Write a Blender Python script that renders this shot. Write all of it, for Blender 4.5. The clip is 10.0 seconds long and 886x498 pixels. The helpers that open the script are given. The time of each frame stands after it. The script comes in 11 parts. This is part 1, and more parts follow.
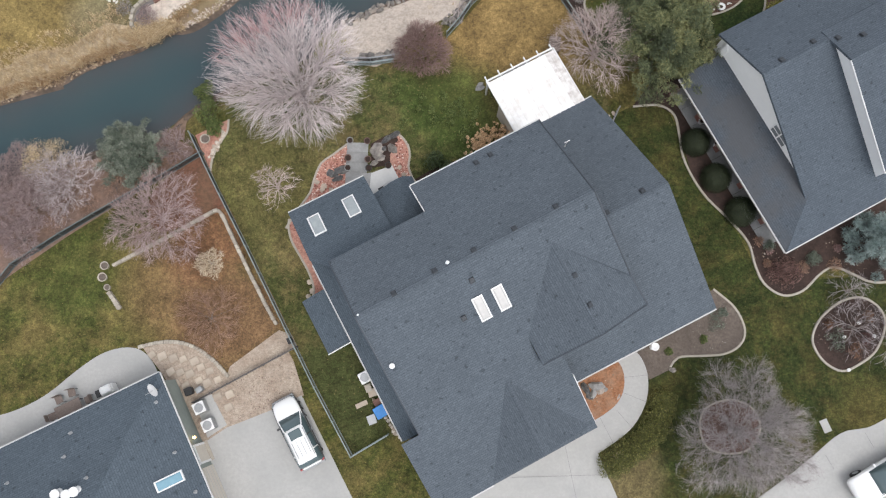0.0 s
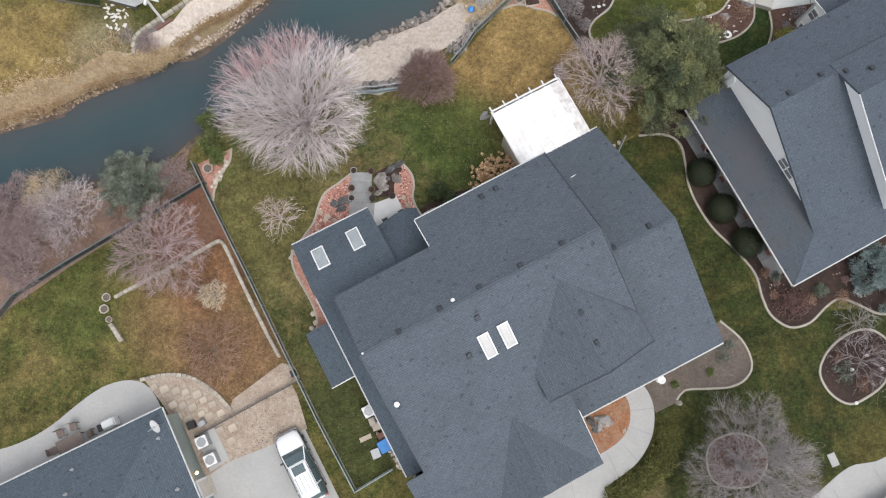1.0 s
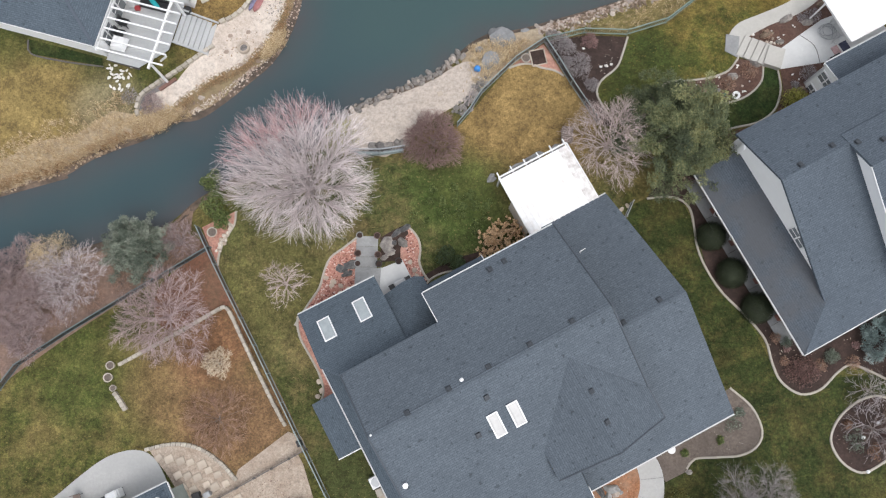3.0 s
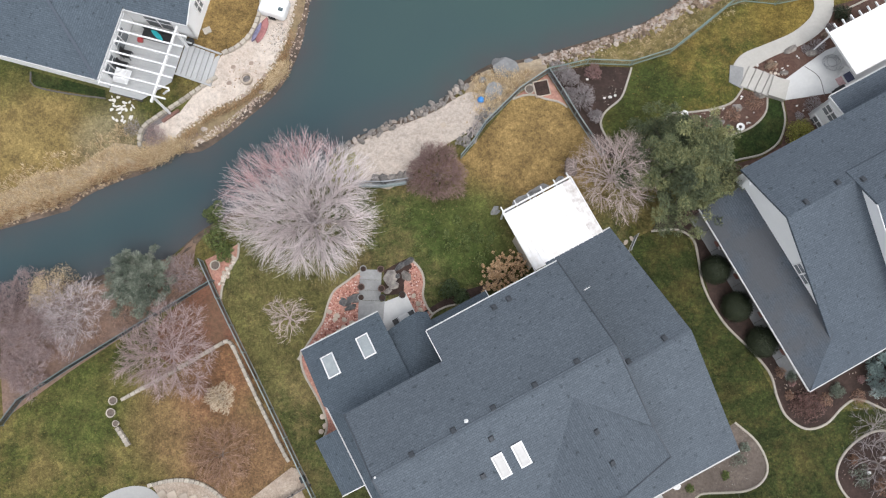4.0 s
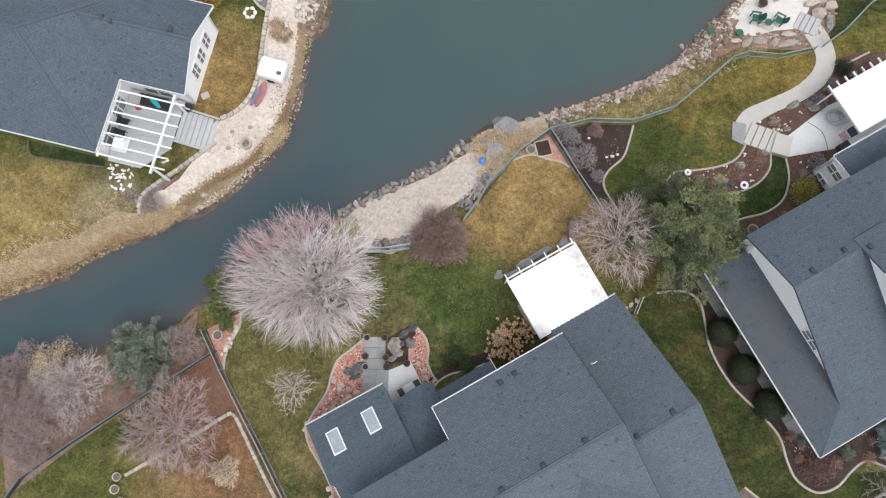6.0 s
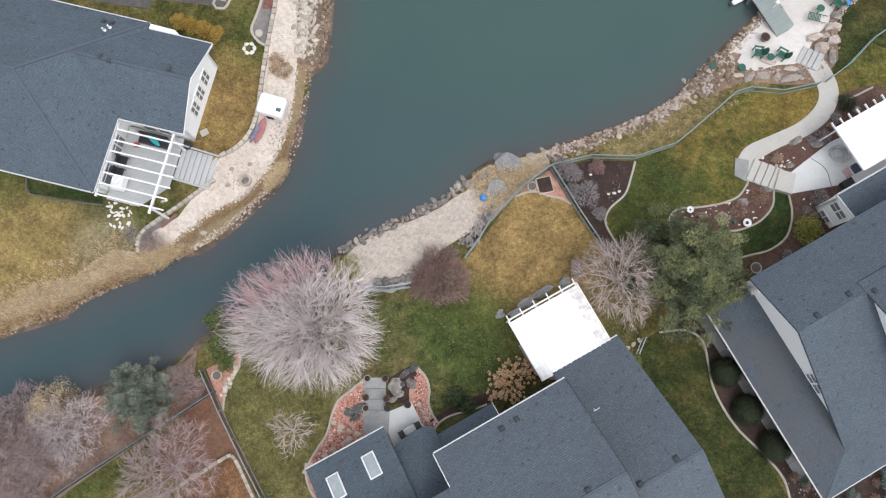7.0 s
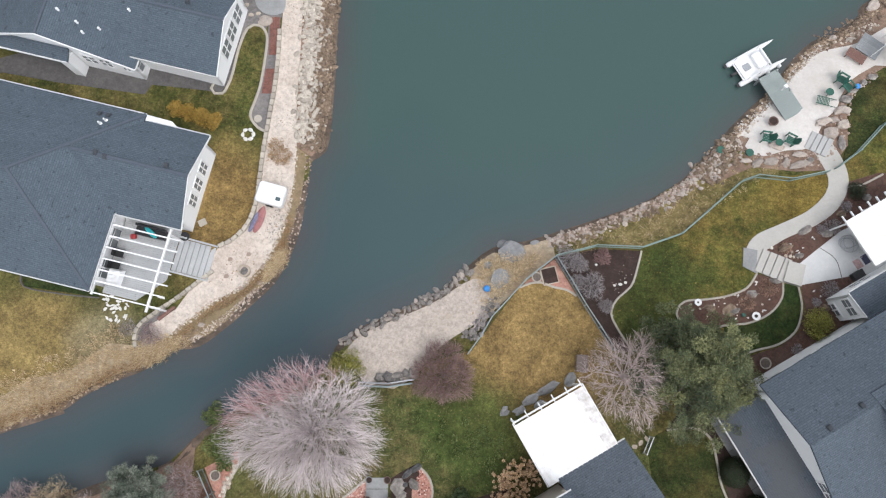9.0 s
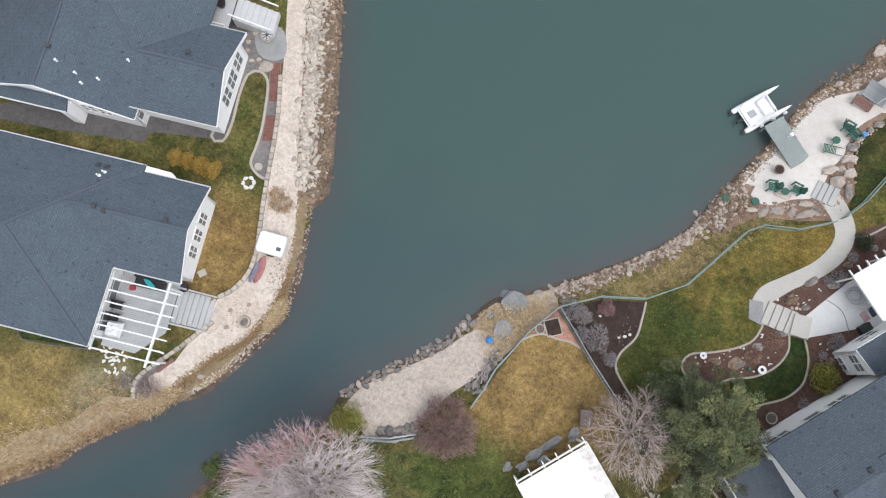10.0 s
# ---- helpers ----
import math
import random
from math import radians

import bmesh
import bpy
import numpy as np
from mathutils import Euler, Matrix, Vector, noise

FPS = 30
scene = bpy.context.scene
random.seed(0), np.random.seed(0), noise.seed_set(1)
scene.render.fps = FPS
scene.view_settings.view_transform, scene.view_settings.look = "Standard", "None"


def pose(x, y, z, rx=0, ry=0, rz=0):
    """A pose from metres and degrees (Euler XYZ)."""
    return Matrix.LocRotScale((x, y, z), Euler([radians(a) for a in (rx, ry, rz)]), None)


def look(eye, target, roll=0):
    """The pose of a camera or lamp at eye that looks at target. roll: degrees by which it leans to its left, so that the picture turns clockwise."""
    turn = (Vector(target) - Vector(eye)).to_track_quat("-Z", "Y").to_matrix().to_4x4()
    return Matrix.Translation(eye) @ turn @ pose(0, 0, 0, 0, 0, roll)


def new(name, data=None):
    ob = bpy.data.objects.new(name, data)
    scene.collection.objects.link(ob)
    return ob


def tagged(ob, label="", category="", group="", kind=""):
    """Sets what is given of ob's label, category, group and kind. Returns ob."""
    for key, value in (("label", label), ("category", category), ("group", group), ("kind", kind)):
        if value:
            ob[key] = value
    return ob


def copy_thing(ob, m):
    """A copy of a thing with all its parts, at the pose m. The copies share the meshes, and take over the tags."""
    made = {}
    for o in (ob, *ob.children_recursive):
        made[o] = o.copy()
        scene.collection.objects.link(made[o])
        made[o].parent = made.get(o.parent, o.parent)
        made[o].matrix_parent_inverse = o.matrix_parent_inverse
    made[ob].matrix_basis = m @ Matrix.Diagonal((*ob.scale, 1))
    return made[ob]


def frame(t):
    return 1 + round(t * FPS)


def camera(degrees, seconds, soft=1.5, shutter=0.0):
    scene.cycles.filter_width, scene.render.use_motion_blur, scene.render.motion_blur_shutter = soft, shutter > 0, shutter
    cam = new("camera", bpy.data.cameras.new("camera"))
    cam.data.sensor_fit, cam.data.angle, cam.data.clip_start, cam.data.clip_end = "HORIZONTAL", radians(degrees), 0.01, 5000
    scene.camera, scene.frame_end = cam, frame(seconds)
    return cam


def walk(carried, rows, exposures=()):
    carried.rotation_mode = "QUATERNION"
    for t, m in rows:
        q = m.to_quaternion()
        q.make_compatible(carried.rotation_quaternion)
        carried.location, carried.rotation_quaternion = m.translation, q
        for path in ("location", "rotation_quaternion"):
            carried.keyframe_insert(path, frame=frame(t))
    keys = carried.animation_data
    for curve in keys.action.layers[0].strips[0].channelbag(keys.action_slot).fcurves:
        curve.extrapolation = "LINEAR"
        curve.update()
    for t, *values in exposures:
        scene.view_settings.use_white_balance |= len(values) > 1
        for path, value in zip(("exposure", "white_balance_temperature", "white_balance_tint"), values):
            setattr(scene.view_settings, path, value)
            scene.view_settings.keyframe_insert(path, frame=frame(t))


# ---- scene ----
cam = camera(62.0, 10.0, soft=1.2)
# seconds, x, y, z, and the turn about x, y, z: a drone that looks almost straight down
ROWS = [
    (0, -0.000, -0.000, 51.728, 9.160, -0.268, -0.021),
    (0.5, -0.158, 1.088, 51.698, 9.179, -0.266, -0.007),
    (1, -0.327, 2.196, 51.675, 9.211, -0.285, -0.021),
    (1.5, -0.493, 3.339, 51.678, 9.217, -0.321, -0.036),
    (2, -0.631, 4.488, 51.726, 9.244, -0.348, -0.050),
    (2.5, -0.747, 5.627, 51.820, 9.267, -0.339, -0.097),
    (4, -1.098, 9.024, 52.121, 9.426, -0.290, -0.177),
    (4.5, -1.205, 10.125, 52.219, 9.523, -0.268, -0.186),
    (5, -1.307, 11.208, 52.269, 9.589, -0.218, -0.155),
    (5.5, -1.354, 12.365, 52.367, 9.561, -0.212, -0.988),
    (7, -1.295, 16.210, 52.509, 9.796, -0.112, -1.268),
    (7.5, -1.286, 17.680, 52.538, 9.889, -0.091, -1.306),
    (8, -1.289, 19.312, 52.563, 9.934, -0.089, -1.301),
    (8.5, -1.316, 21.054, 52.585, 9.962, -0.080, -1.356),
    (9, -1.371, 22.877, 52.603, 9.943, -0.119, -1.376),
    (9.5, -1.416, 24.733, 52.615, 9.958, -0.114, -1.341),
    (10, -1.464, 26.583, 52.658, 9.990, -0.138, -1.301),
]
walk(cam, [(t, pose(x, y, z, a, b, c)) for t, x, y, z, a, b, c in ROWS], [(0, 0.84, 6500, 10), (2.5, 0.91, 6450, 10), (5, 0.97, 6400, 10), (10, 0.89, 6320, 10)])

# ---------------------------------------------------------------- light: a bright overcast sky
SUN_ELEVATION, SUN_AZIMUTH = 66.0, 140.0
world = bpy.data.worlds.new("overcast_sky")
scene.world = world
world.use_nodes = True
wn = world.node_tree.nodes
wl = world.node_tree.links
sky = wn.new("ShaderNodeTexSky")
sky.sky_type = "NISHITA"
sky.sun_disc = False
sky.sun_elevation = radians(SUN_ELEVATION)
sky.sun_rotation = radians(SUN_AZIMUTH)
sky.air_density, sky.dust_density, sky.ozone_density = 1.0, 2.5, 1.0
cloud = wn.new("ShaderNodeHueSaturation")
cloud.inputs["Saturation"].default_value = 0.25
wl.new(sky.outputs[0], cloud.inputs["Color"])
wl.new(cloud.outputs[0], wn["Background"].inputs["Color"])
wn["Background"].inputs["Strength"].default_value = 0.145
sun = new("sun", bpy.data.lights.new("sun", "SUN"))
sun.data.energy, sun.data.angle, sun.data.color = 0.45, radians(30), (1.0, 0.98, 0.95)
sun.matrix_world = look((0, 0, 60), (-60 * math.cos(radians(SUN_ELEVATION)) * math.sin(radians(SUN_AZIMUTH)),
                                      -60 * math.cos(radians(SUN_ELEVATION)) * math.cos(radians(SUN_AZIMUTH)),
                                      60 - 60 * math.sin(radians(SUN_ELEVATION))))


# ---------------------------------------------------------------- materials
def nodes_of(name, rough=0.8, metal=0.0, spec=0.5):
    m = bpy.data.materials.new(name)
    m.use_nodes = True
    n, l = m.node_tree.nodes, m.node_tree.links
    b = n["Principled BSDF"]
    b.inputs["Roughness"].default_value = rough
    b.inputs["Metallic"].default_value = metal
    b.inputs["Specular IOR Level"].default_value = spec
    return m, n, l, b


def noise_node(n, l, vec, scale, detail=4.0, rough=0.6):
    t = n.new("ShaderNodeTexNoise")
    t.inputs["Scale"].default_value = scale
    t.inputs["Detail"].default_value = detail
    t.inputs["Roughness"].default_value = rough
    l.new(vec, t.inputs["Vector"])
    return t.outputs["Fac"]


def ramp_node(n, l, fac, stops):
    r = n.new("ShaderNodeValToRGB")
    e = r.color_ramp.elements
    while len(e) < len(stops):
        e.new(0.5)
    for k, (p, c) in enumerate(stops):
        e[k].position = p
        e[k].color = (*c, 1) if not isinstance(c, (int, float)) else (c, c, c, 1)
    l.new(fac, r.inputs["Fac"])
    return r.outputs["Color"]


def mix_node(n, l, fac, a, b, mode="MIX"):
    x = n.new("ShaderNodeMix")
    x.data_type, x.blend_type = "RGBA", mode
    for key, v in ((0, fac), (6, a), (7, b)):
        if isinstance(v, (int, float)):
            x.inputs[key].default_value = v
        elif isinstance(v, tuple):
            x.inputs[key].default_value = (*v, 1)
        else:
            l.new(v, x.inputs[key])
    return x.outputs[2]


def bump_node(n, l, b, height, strength=0.4, dist=0.02):
    k = n.new("ShaderNodeBump")
    k.inputs["Strength"].default_value = strength
    k.inputs["Distance"].default_value = dist
    l.new(height, k.inputs["Height"])
    l.new(k.outputs[0], b.inputs["Normal"])


def surface(name, dark, light, scale=6.0, rough=0.85, patch=None, patch_scale=0.4, patch_amount=0.6, bump=0.4,
            dist=0.02, metal=0.0, per_piece=0.0, spec=0.5, contrast=0.25):
    """Two colours in a fine grain, a third in broad patches, relief, and a shade of its own for each piece."""
    m, n, l, b = nodes_of(name, rough, metal, spec)
    vec = n.new("ShaderNodeTexCoord").outputs["Object"]
    fine = noise_node(n, l, vec, scale, 7.0, 0.72)
    col = ramp_node(n, l, fine, [(0.5 - contrast, dark), (0.5 + contrast, light)])
    if patch:
        broad = noise_node(n, l, vec, patch_scale, 4.0, 0.65)
        k = ramp_node(n, l, broad, [(0.42, 0.0), (0.66, patch_amount)])
        col = mix_node(n, l, k, col, patch)
    if bump >= 0.4:
        clump = ramp_node(n, l, noise_node(n, l, vec, scale * 0.4, 5.0, 0.8), [(0.3, 0.66), (0.5, 1.0), (0.7, 1.25)])
        col = mix_node(n, l, 1.0, col, clump, "MULTIPLY")
    if per_piece:
        info = n.new("ShaderNodeObjectInfo").outputs["Random"]
        k = ramp_node(n, l, info, [(0.0, 1.0 - per_piece), (1.0, 1.0 + per_piece * 0.5)])
        col = mix_node(n, l, 1.0, col, k, "MULTIPLY")
    l.new(col, b.inputs["Base Color"])
    if bump:
        bump_node(n, l, b, fine, bump, dist)
    return m


def islands(name, stops, rough=0.8, scale=20.0, spread=0.25, trans=0.0):
    """For joined pieces (stones, leaves, twigs): a colour for each, with a little grain."""
    m, n, l, b = nodes_of(name, rough)
    geo = n.new("ShaderNodeNewGeometry")
    col = ramp_node(n, l, geo.outputs["Random Per Island"], stops)
    vec = n.new("ShaderNodeTexCoord").outputs["Object"]
    g = ramp_node(n, l, noise_node(n, l, vec, scale), [(0.3, 1.0 - spread), (0.7, 1.0 + spread)])
    col = mix_node(n, l, 1.0, col, g, "MULTIPLY")
    l.new(col, b.inputs["Base Color"])
    if trans:
        b.inputs["Transmission Weight"].default_value = 0.0
        b.inputs["Subsurface Weight"].default_value = 0.0
    return m


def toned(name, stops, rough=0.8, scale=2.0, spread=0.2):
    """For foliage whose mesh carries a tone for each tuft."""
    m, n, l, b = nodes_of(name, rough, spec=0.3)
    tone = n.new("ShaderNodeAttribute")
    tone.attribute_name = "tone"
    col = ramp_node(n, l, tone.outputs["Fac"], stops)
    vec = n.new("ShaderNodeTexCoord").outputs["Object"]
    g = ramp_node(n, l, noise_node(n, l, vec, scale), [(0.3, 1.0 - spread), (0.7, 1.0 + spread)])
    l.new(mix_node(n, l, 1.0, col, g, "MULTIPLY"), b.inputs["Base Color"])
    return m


def lawn(name, green, deep, straw, dry=0.5, areas=()):
    """Winter grass: blades, clumps and worn straw patches; areas: places (x, y, radius, colour, share) where another growth takes over."""
    m, n, l, b = nodes_of(name, 0.9, spec=0.2)
    vec = n.new("ShaderNodeTexCoord").outputs["Object"]
    fine = noise_node(n, l, vec, 9.0, 6.0, 0.75)
    mid = noise_node(n, l, vec, 1.7, 6.0, 0.75)
    broad = noise_node(n, l, vec, 0.22, 5.0, 0.65)
    col = ramp_node(n, l, mid, [(0.34, deep), (0.62, green)])
    k = ramp_node(n, l, broad, [(0.62 - 0.45 * dry, 0.0), (0.78 - 0.3 * dry, 0.85)])
    col = mix_node(n, l, k, col, straw)
    spots = ramp_node(n, l, noise_node(n, l, vec, 0.8, 8.0, 0.8), [(0.48, 0.0), (0.66, 0.7)])
    col = mix_node(n, l, spots, col, straw)
    for ax, ay, rad, tint, share in areas:
        d = n.new("ShaderNodeVectorMath")
        d.operation = "DISTANCE"
        flat = n.new("ShaderNodeVectorMath")
        flat.operation = "MULTIPLY"
        flat.inputs[1].default_value = (1, 1, 0)
        l.new(vec, flat.inputs[0])
        l.new(flat.outputs[0], d.inputs[0])
        d.inputs[1].default_value = (ax, ay, 0)
        q = n.new("ShaderNodeMath")
        q.operation = "MULTIPLY_ADD"
        l.new(broad, q.inputs[0])
        q.inputs[1].default_value = rad * 1.3
        q.inputs[2].default_value = -rad * 0.65
        s = n.new("ShaderNodeMath")
        l.new(d.outputs["Value"], s.inputs[0])
        l.new(q.outputs[0], s.inputs[1])
        dv = n.new("ShaderNodeMath")
        dv.operation = "DIVIDE"
        l.new(s.outputs[0], dv.inputs[0])
        dv.inputs[1].default_value = rad * 1.6
        k = ramp_node(n, l, dv.outputs[0], [(0.38, share), (0.75, 0.0)])
        worn = mix_node(n, l, mid, tuple(0.7 * c for c in tint), tuple(1.25 * c for c in tint))
        col = mix_node(n, l, k, col, worn)
    g = ramp_node(n, l, fine, [(0.3, 0.48), (0.5, 0.97), (0.72, 1.5)])
    col = mix_node(n, l, 1.0, col, g, "MULTIPLY")
    tone = ramp_node(n, l, noise_node(n, l, vec, 0.55, 5.0, 0.7), [(0.3, 0.55), (0.5, 0.97), (0.7, 1.36)])
    col = mix_node(n, l, 1.0, col, tone, "MULTIPLY")
    blade = ramp_node(n, l, noise_node(n, l, vec, 3.4, 7.0, 0.8), [(0.34, 0.62), (0.66, 1.35)])
    col = mix_node(n, l, 1.0, col, blade, "MULTIPLY")
    flecks = ramp_node(n, l, noise_node(n, l, vec, 5.5, 3.0, 0.6), [(0.63, 0.0), (0.7, 0.55)])
    col = mix_node(n, l, flecks, col, tuple(1.45 * c for c in straw))
    warm = n.new("ShaderNodeHueSaturation")
    warm.inputs["Saturation"].default_value = 1.02
    l.new(col, warm.inputs["Color"])
    l.new(mix_node(n, l, 1.0, warm.outputs[0], (1.02, 1.0, 0.96), "MULTIPLY"), b.inputs["Base Color"])
    bump_node(n, l, b, fine, 0.9, 0.06)
    return m


def shingle(name, base):
    """Asphalt shingles in courses along the eave; the mesh carries metres as its UV map."""
    m, n, l, b = nodes_of(name, 0.92, spec=0.25)
    vec = n.new("ShaderNodeUVMap").outputs[0]
    brick = n.new("ShaderNodeTexBrick")
    brick.offset = 0.37
    for key, v in (("Scale", 1.0), ("Mortar Size", 0.016), ("Mortar Smooth", 0.3), ("Brick Width", 0.32), ("Row Height", 0.145), ("Bias", 0.0)):
        brick.inputs[key].default_value = v
    lo, hi = tuple(0.9 * c for c in base), tuple(1.07 * c for c in base)
    brick.inputs["Color1"].default_value = (*lo, 1)
    brick.inputs["Color2"].default_value = (*hi, 1)
    brick.inputs["Mortar"].default_value = (*(0.7 * c for c in base), 1)
    l.new(vec, brick.inputs["Vector"])
    col = brick.outputs["Color"]
    blot = ramp_node(n, l, noise_node(n, l, vec, 2.6, 2.0, 0.5), [(0.63, 1.0), (0.7, 0.66)])
    col = mix_node(n, l, 1.0, col, blot, "MULTIPLY")
    weather = ramp_node(n, l, noise_node(n, l, vec, 0.35, 6.0, 0.7), [(0.3, 0.92), (0.7, 1.08)])
    col = mix_node(n, l, 1.0, col, weather, "MULTIPLY")
    mottle = ramp_node(n, l, noise_node(n, l, vec, 6.0, 4.0, 0.7), [(0.3, 0.86), (0.7, 1.12)])
    col = mix_node(n, l, 1.0, col, mottle, "MULTIPLY")
    grit = ramp_node(n, l, noise_node(n, l, vec, 40.0, 2.0), [(0.2, 0.8), (0.8, 1.2)])
    col = mix_node(n, l, 1.0, col, grit, "MULTIPLY")
    l.new(col, b.inputs["Base Color"])
    bump_node(n, l, b, brick.outputs["Fac"], -0.5, 0.012)
    return m


def stained(name, base, stain):
    """A low roof whose granules have worn to brown in broad patches."""
    m = shingle(name, base)
    n, l = m.node_tree.nodes, m.node_tree.links
    b = n["Principled BSDF"]
    col = b.inputs["Base Color"].links[0].from_socket
    k = ramp_node(n, l, noise_node(n, l, n.new("ShaderNodeUVMap").outputs[0], 0.3, 4.0, 0.6), [(0.38, 0.0), (0.58, 0.75)])
    l.new(mix_node(n, l, k, col, stain), b.inputs["Base Color"])
    return m


ROOF = shingle("slate_blue_shingles", (0.096, 0.114, 0.135))
ROOF_B = shingle("dark_blue_grey_shingles", (0.086, 0.108, 0.131))
ROOF_C = shingle("charcoal_shingles", (0.085, 0.103, 0.125))
ROOF_STAINED = stained("worn_brown_grey_shingles", (0.082, 0.098, 0.118), (0.088, 0.09, 0.096))
RIDGE_DARK = surface("ridge_cap_shingles", (0.062, 0.076, 0.096), (0.08, 0.096, 0.12), 5.0, 0.92, bump=0.2)
TRIM = surface("off_white_gutter_metal", (0.5, 0.5, 0.5), (0.6, 0.6, 0.6), 3.0, 0.5, bump=0.03)
WHITE = surface("white_paint", (0.74, 0.74, 0.74), (0.82, 0.82, 0.82), 3.0, 0.55, patch=(0.62, 0.62, 0.6), patch_amount=0.35, bump=0.05)
ALUMINIUM_STREAKED = surface("dirt_streaked_white_panels", (0.6, 0.57, 0.55), (0.82, 0.81, 0.8), 1.6, 0.5, patch=(0.36, 0.31, 0.28), patch_scale=1.9, patch_amount=0.75, bump=0.03)
ALUMINIUM = surface("white_enamelled_panels", (0.8, 0.8, 0.8), (0.86, 0.86, 0.86), 2.0, 0.45, patch=(0.6, 0.55, 0.5), patch_scale=1.3, patch_amount=0.6, bump=0.03)
SIDING_TAN = surface("beige_siding", (0.42, 0.38, 0.32), (0.5, 0.45, 0.38), 4.0, 0.8, patch=(0.36, 0.33, 0.28), bump=0.1)
DOOR_BEIGE = surface("beige_painted_steel", (0.58, 0.53, 0.465), (0.66, 0.61, 0.54), 3.0, 0.6, patch=(0.54, 0.5, 0.44), patch_amount=0.4, bump=0.05)
SIDING_SAGE = surface("sage_green_siding", (0.25, 0.29, 0.265), (0.31, 0.35, 0.325), 4.0, 0.8, patch=(0.23, 0.26, 0.245), bump=0.1)
SIDING_WHITE = surface("white_siding", (0.84, 0.84, 0.835), (0.89, 0.89, 0.885), 3.0, 0.7, patch=(0.8, 0.8, 0.795), patch_amount=0.4, bump=0.08)
SIDING_GREY = surface("pale_grey_siding", (0.46, 0.46, 0.46), (0.54, 0.54, 0.54), 3.0, 0.7, patch=(0.4, 0.4, 0.4), bump=0.08)
BRICK_RED = surface("red_brick", (0.2, 0.09, 0.07), (0.32, 0.16, 0.13), 14.0, 0.9, bump=0.4)
GLASS = nodes_of("window_glass", 0.06, 0.0, 0.8)[0]
# Grey base puts the sky mirrored in the panes into the colour.
GLASS.node_tree.nodes["Principled BSDF"].inputs["Base Color"].default_value = (0.19, 0.205, 0.215, 1)
DRIP_DARK = surface("dark_metal_drip_edge", (0.05, 0.06, 0.075), (0.066, 0.078, 0.095), 4.0, 0.6, bump=0.05)
# Pale colour stands for the bright reflection on the south-slope panes.
SKYLIGHT_WHITE = surface("skylight_with_painted_reflection", (0.42, 0.41, 0.4), (0.54, 0.525, 0.515), 4.0, 0.3, bump=0.02)
SKYLIGHT = surface("frosted_skylight_dome", (0.3, 0.335, 0.345), (0.4, 0.43, 0.44), 4.0, 0.25, patch=(0.26, 0.29, 0.3), patch_amount=0.7, patch_scale=1.2, bump=0.02)
SKYLIGHT_BLUE = surface("blue_skylight_glass", (0.16, 0.3, 0.38), (0.22, 0.38, 0.46), 3.0, 0.15, bump=0.0)
DARK_METAL = surface("dark_metal", (0.05, 0.055, 0.062), (0.08, 0.085, 0.092), 9.0, 0.5, bump=0.1, metal=0.3)
VENT_DARK = surface("weathered_black_metal", (0.028, 0.033, 0.04), (0.05, 0.056, 0.065), 9.0, 0.6, bump=0.1)
FENCE_DARK = surface("dark_green_mesh", (0.035, 0.048, 0.048), (0.06, 0.075, 0.075), 9.0, 0.5, bump=0.05, metal=0.2)
FENCE_GREEN = surface("green_coated_steel", (0.1, 0.13, 0.132), (0.17, 0.2, 0.2), 9.0, 0.45, bump=0.05, metal=0.2)
FENCE_RAIL = surface("grey_green_coated_steel", (0.19, 0.235, 0.235), (0.29, 0.335, 0.335), 9.0, 0.45, bump=0.05, metal=0.2)
FENCE_TEAL = surface("pale_green_coated_steel", (0.15, 0.22, 0.2), (0.25, 0.33, 0.305), 9.0, 0.45, bump=0.05, metal=0.2)
GALV = surface("galvanised_metal", (0.3, 0.31, 0.32), (0.42, 0.43, 0.44), 9.0, 0.45, bump=0.05, metal=0.6)
CONCRETE = surface("pale_concrete", (0.36, 0.355, 0.343), (0.445, 0.44, 0.427), 5.0, 0.85, patch=(0.33, 0.33, 0.322), patch_scale=0.35, patch_amount=0.55, bump=0.12, dist=0.004)
JOINT = surface("grey_sawn_joint", (0.2, 0.2, 0.2), (0.27, 0.27, 0.27), 6.0, 0.9, bump=0.1)
CONCRETE_WARM = surface("cream_grey_concrete", (0.4, 0.385, 0.35), (0.49, 0.47, 0.435), 5.0, 0.85, patch=(0.37, 0.35, 0.32), patch_scale=0.5, patch_amount=0.55, bump=0.12, dist=0.004)
CONCRETE_WHITE = surface("fresh_pale_concrete", (0.54, 0.54, 0.53), (0.63, 0.63, 0.62), 5.0, 0.8, patch=(0.48, 0.485, 0.485), patch_scale=0.5, patch_amount=0.5, bump=0.1, dist=0.004)
CURB = surface("cream_concrete_edging", (0.33, 0.295, 0.25), (0.47, 0.43, 0.37), 7.0, 0.85, patch=(0.36, 0.32, 0.27), patch_scale=1.5, bump=0.25)
GREY_SLAB = surface("grey_stone_slab", (0.26, 0.265, 0.265), (0.36, 0.36, 0.355), 7.0, 0.85, patch=(0.21, 0.21, 0.21), patch_scale=1.2, bump=0.25, per_piece=0.12)
PAVER = surface("cream_paving_stone", (0.42, 0.35, 0.28), (0.56, 0.48, 0.4), 6.0, 0.88, patch=(0.34, 0.28, 0.22), patch_scale=1.6, bump=0.3, per_piece=0.2)
WALL_BLOCK = surface("tan_concrete_block", (0.38, 0.34, 0.28), (0.52, 0.47, 0.4), 8.0, 0.9, patch=(0.3, 0.26, 0.22), patch_scale=2.0, bump=0.4, per_piece=0.22)
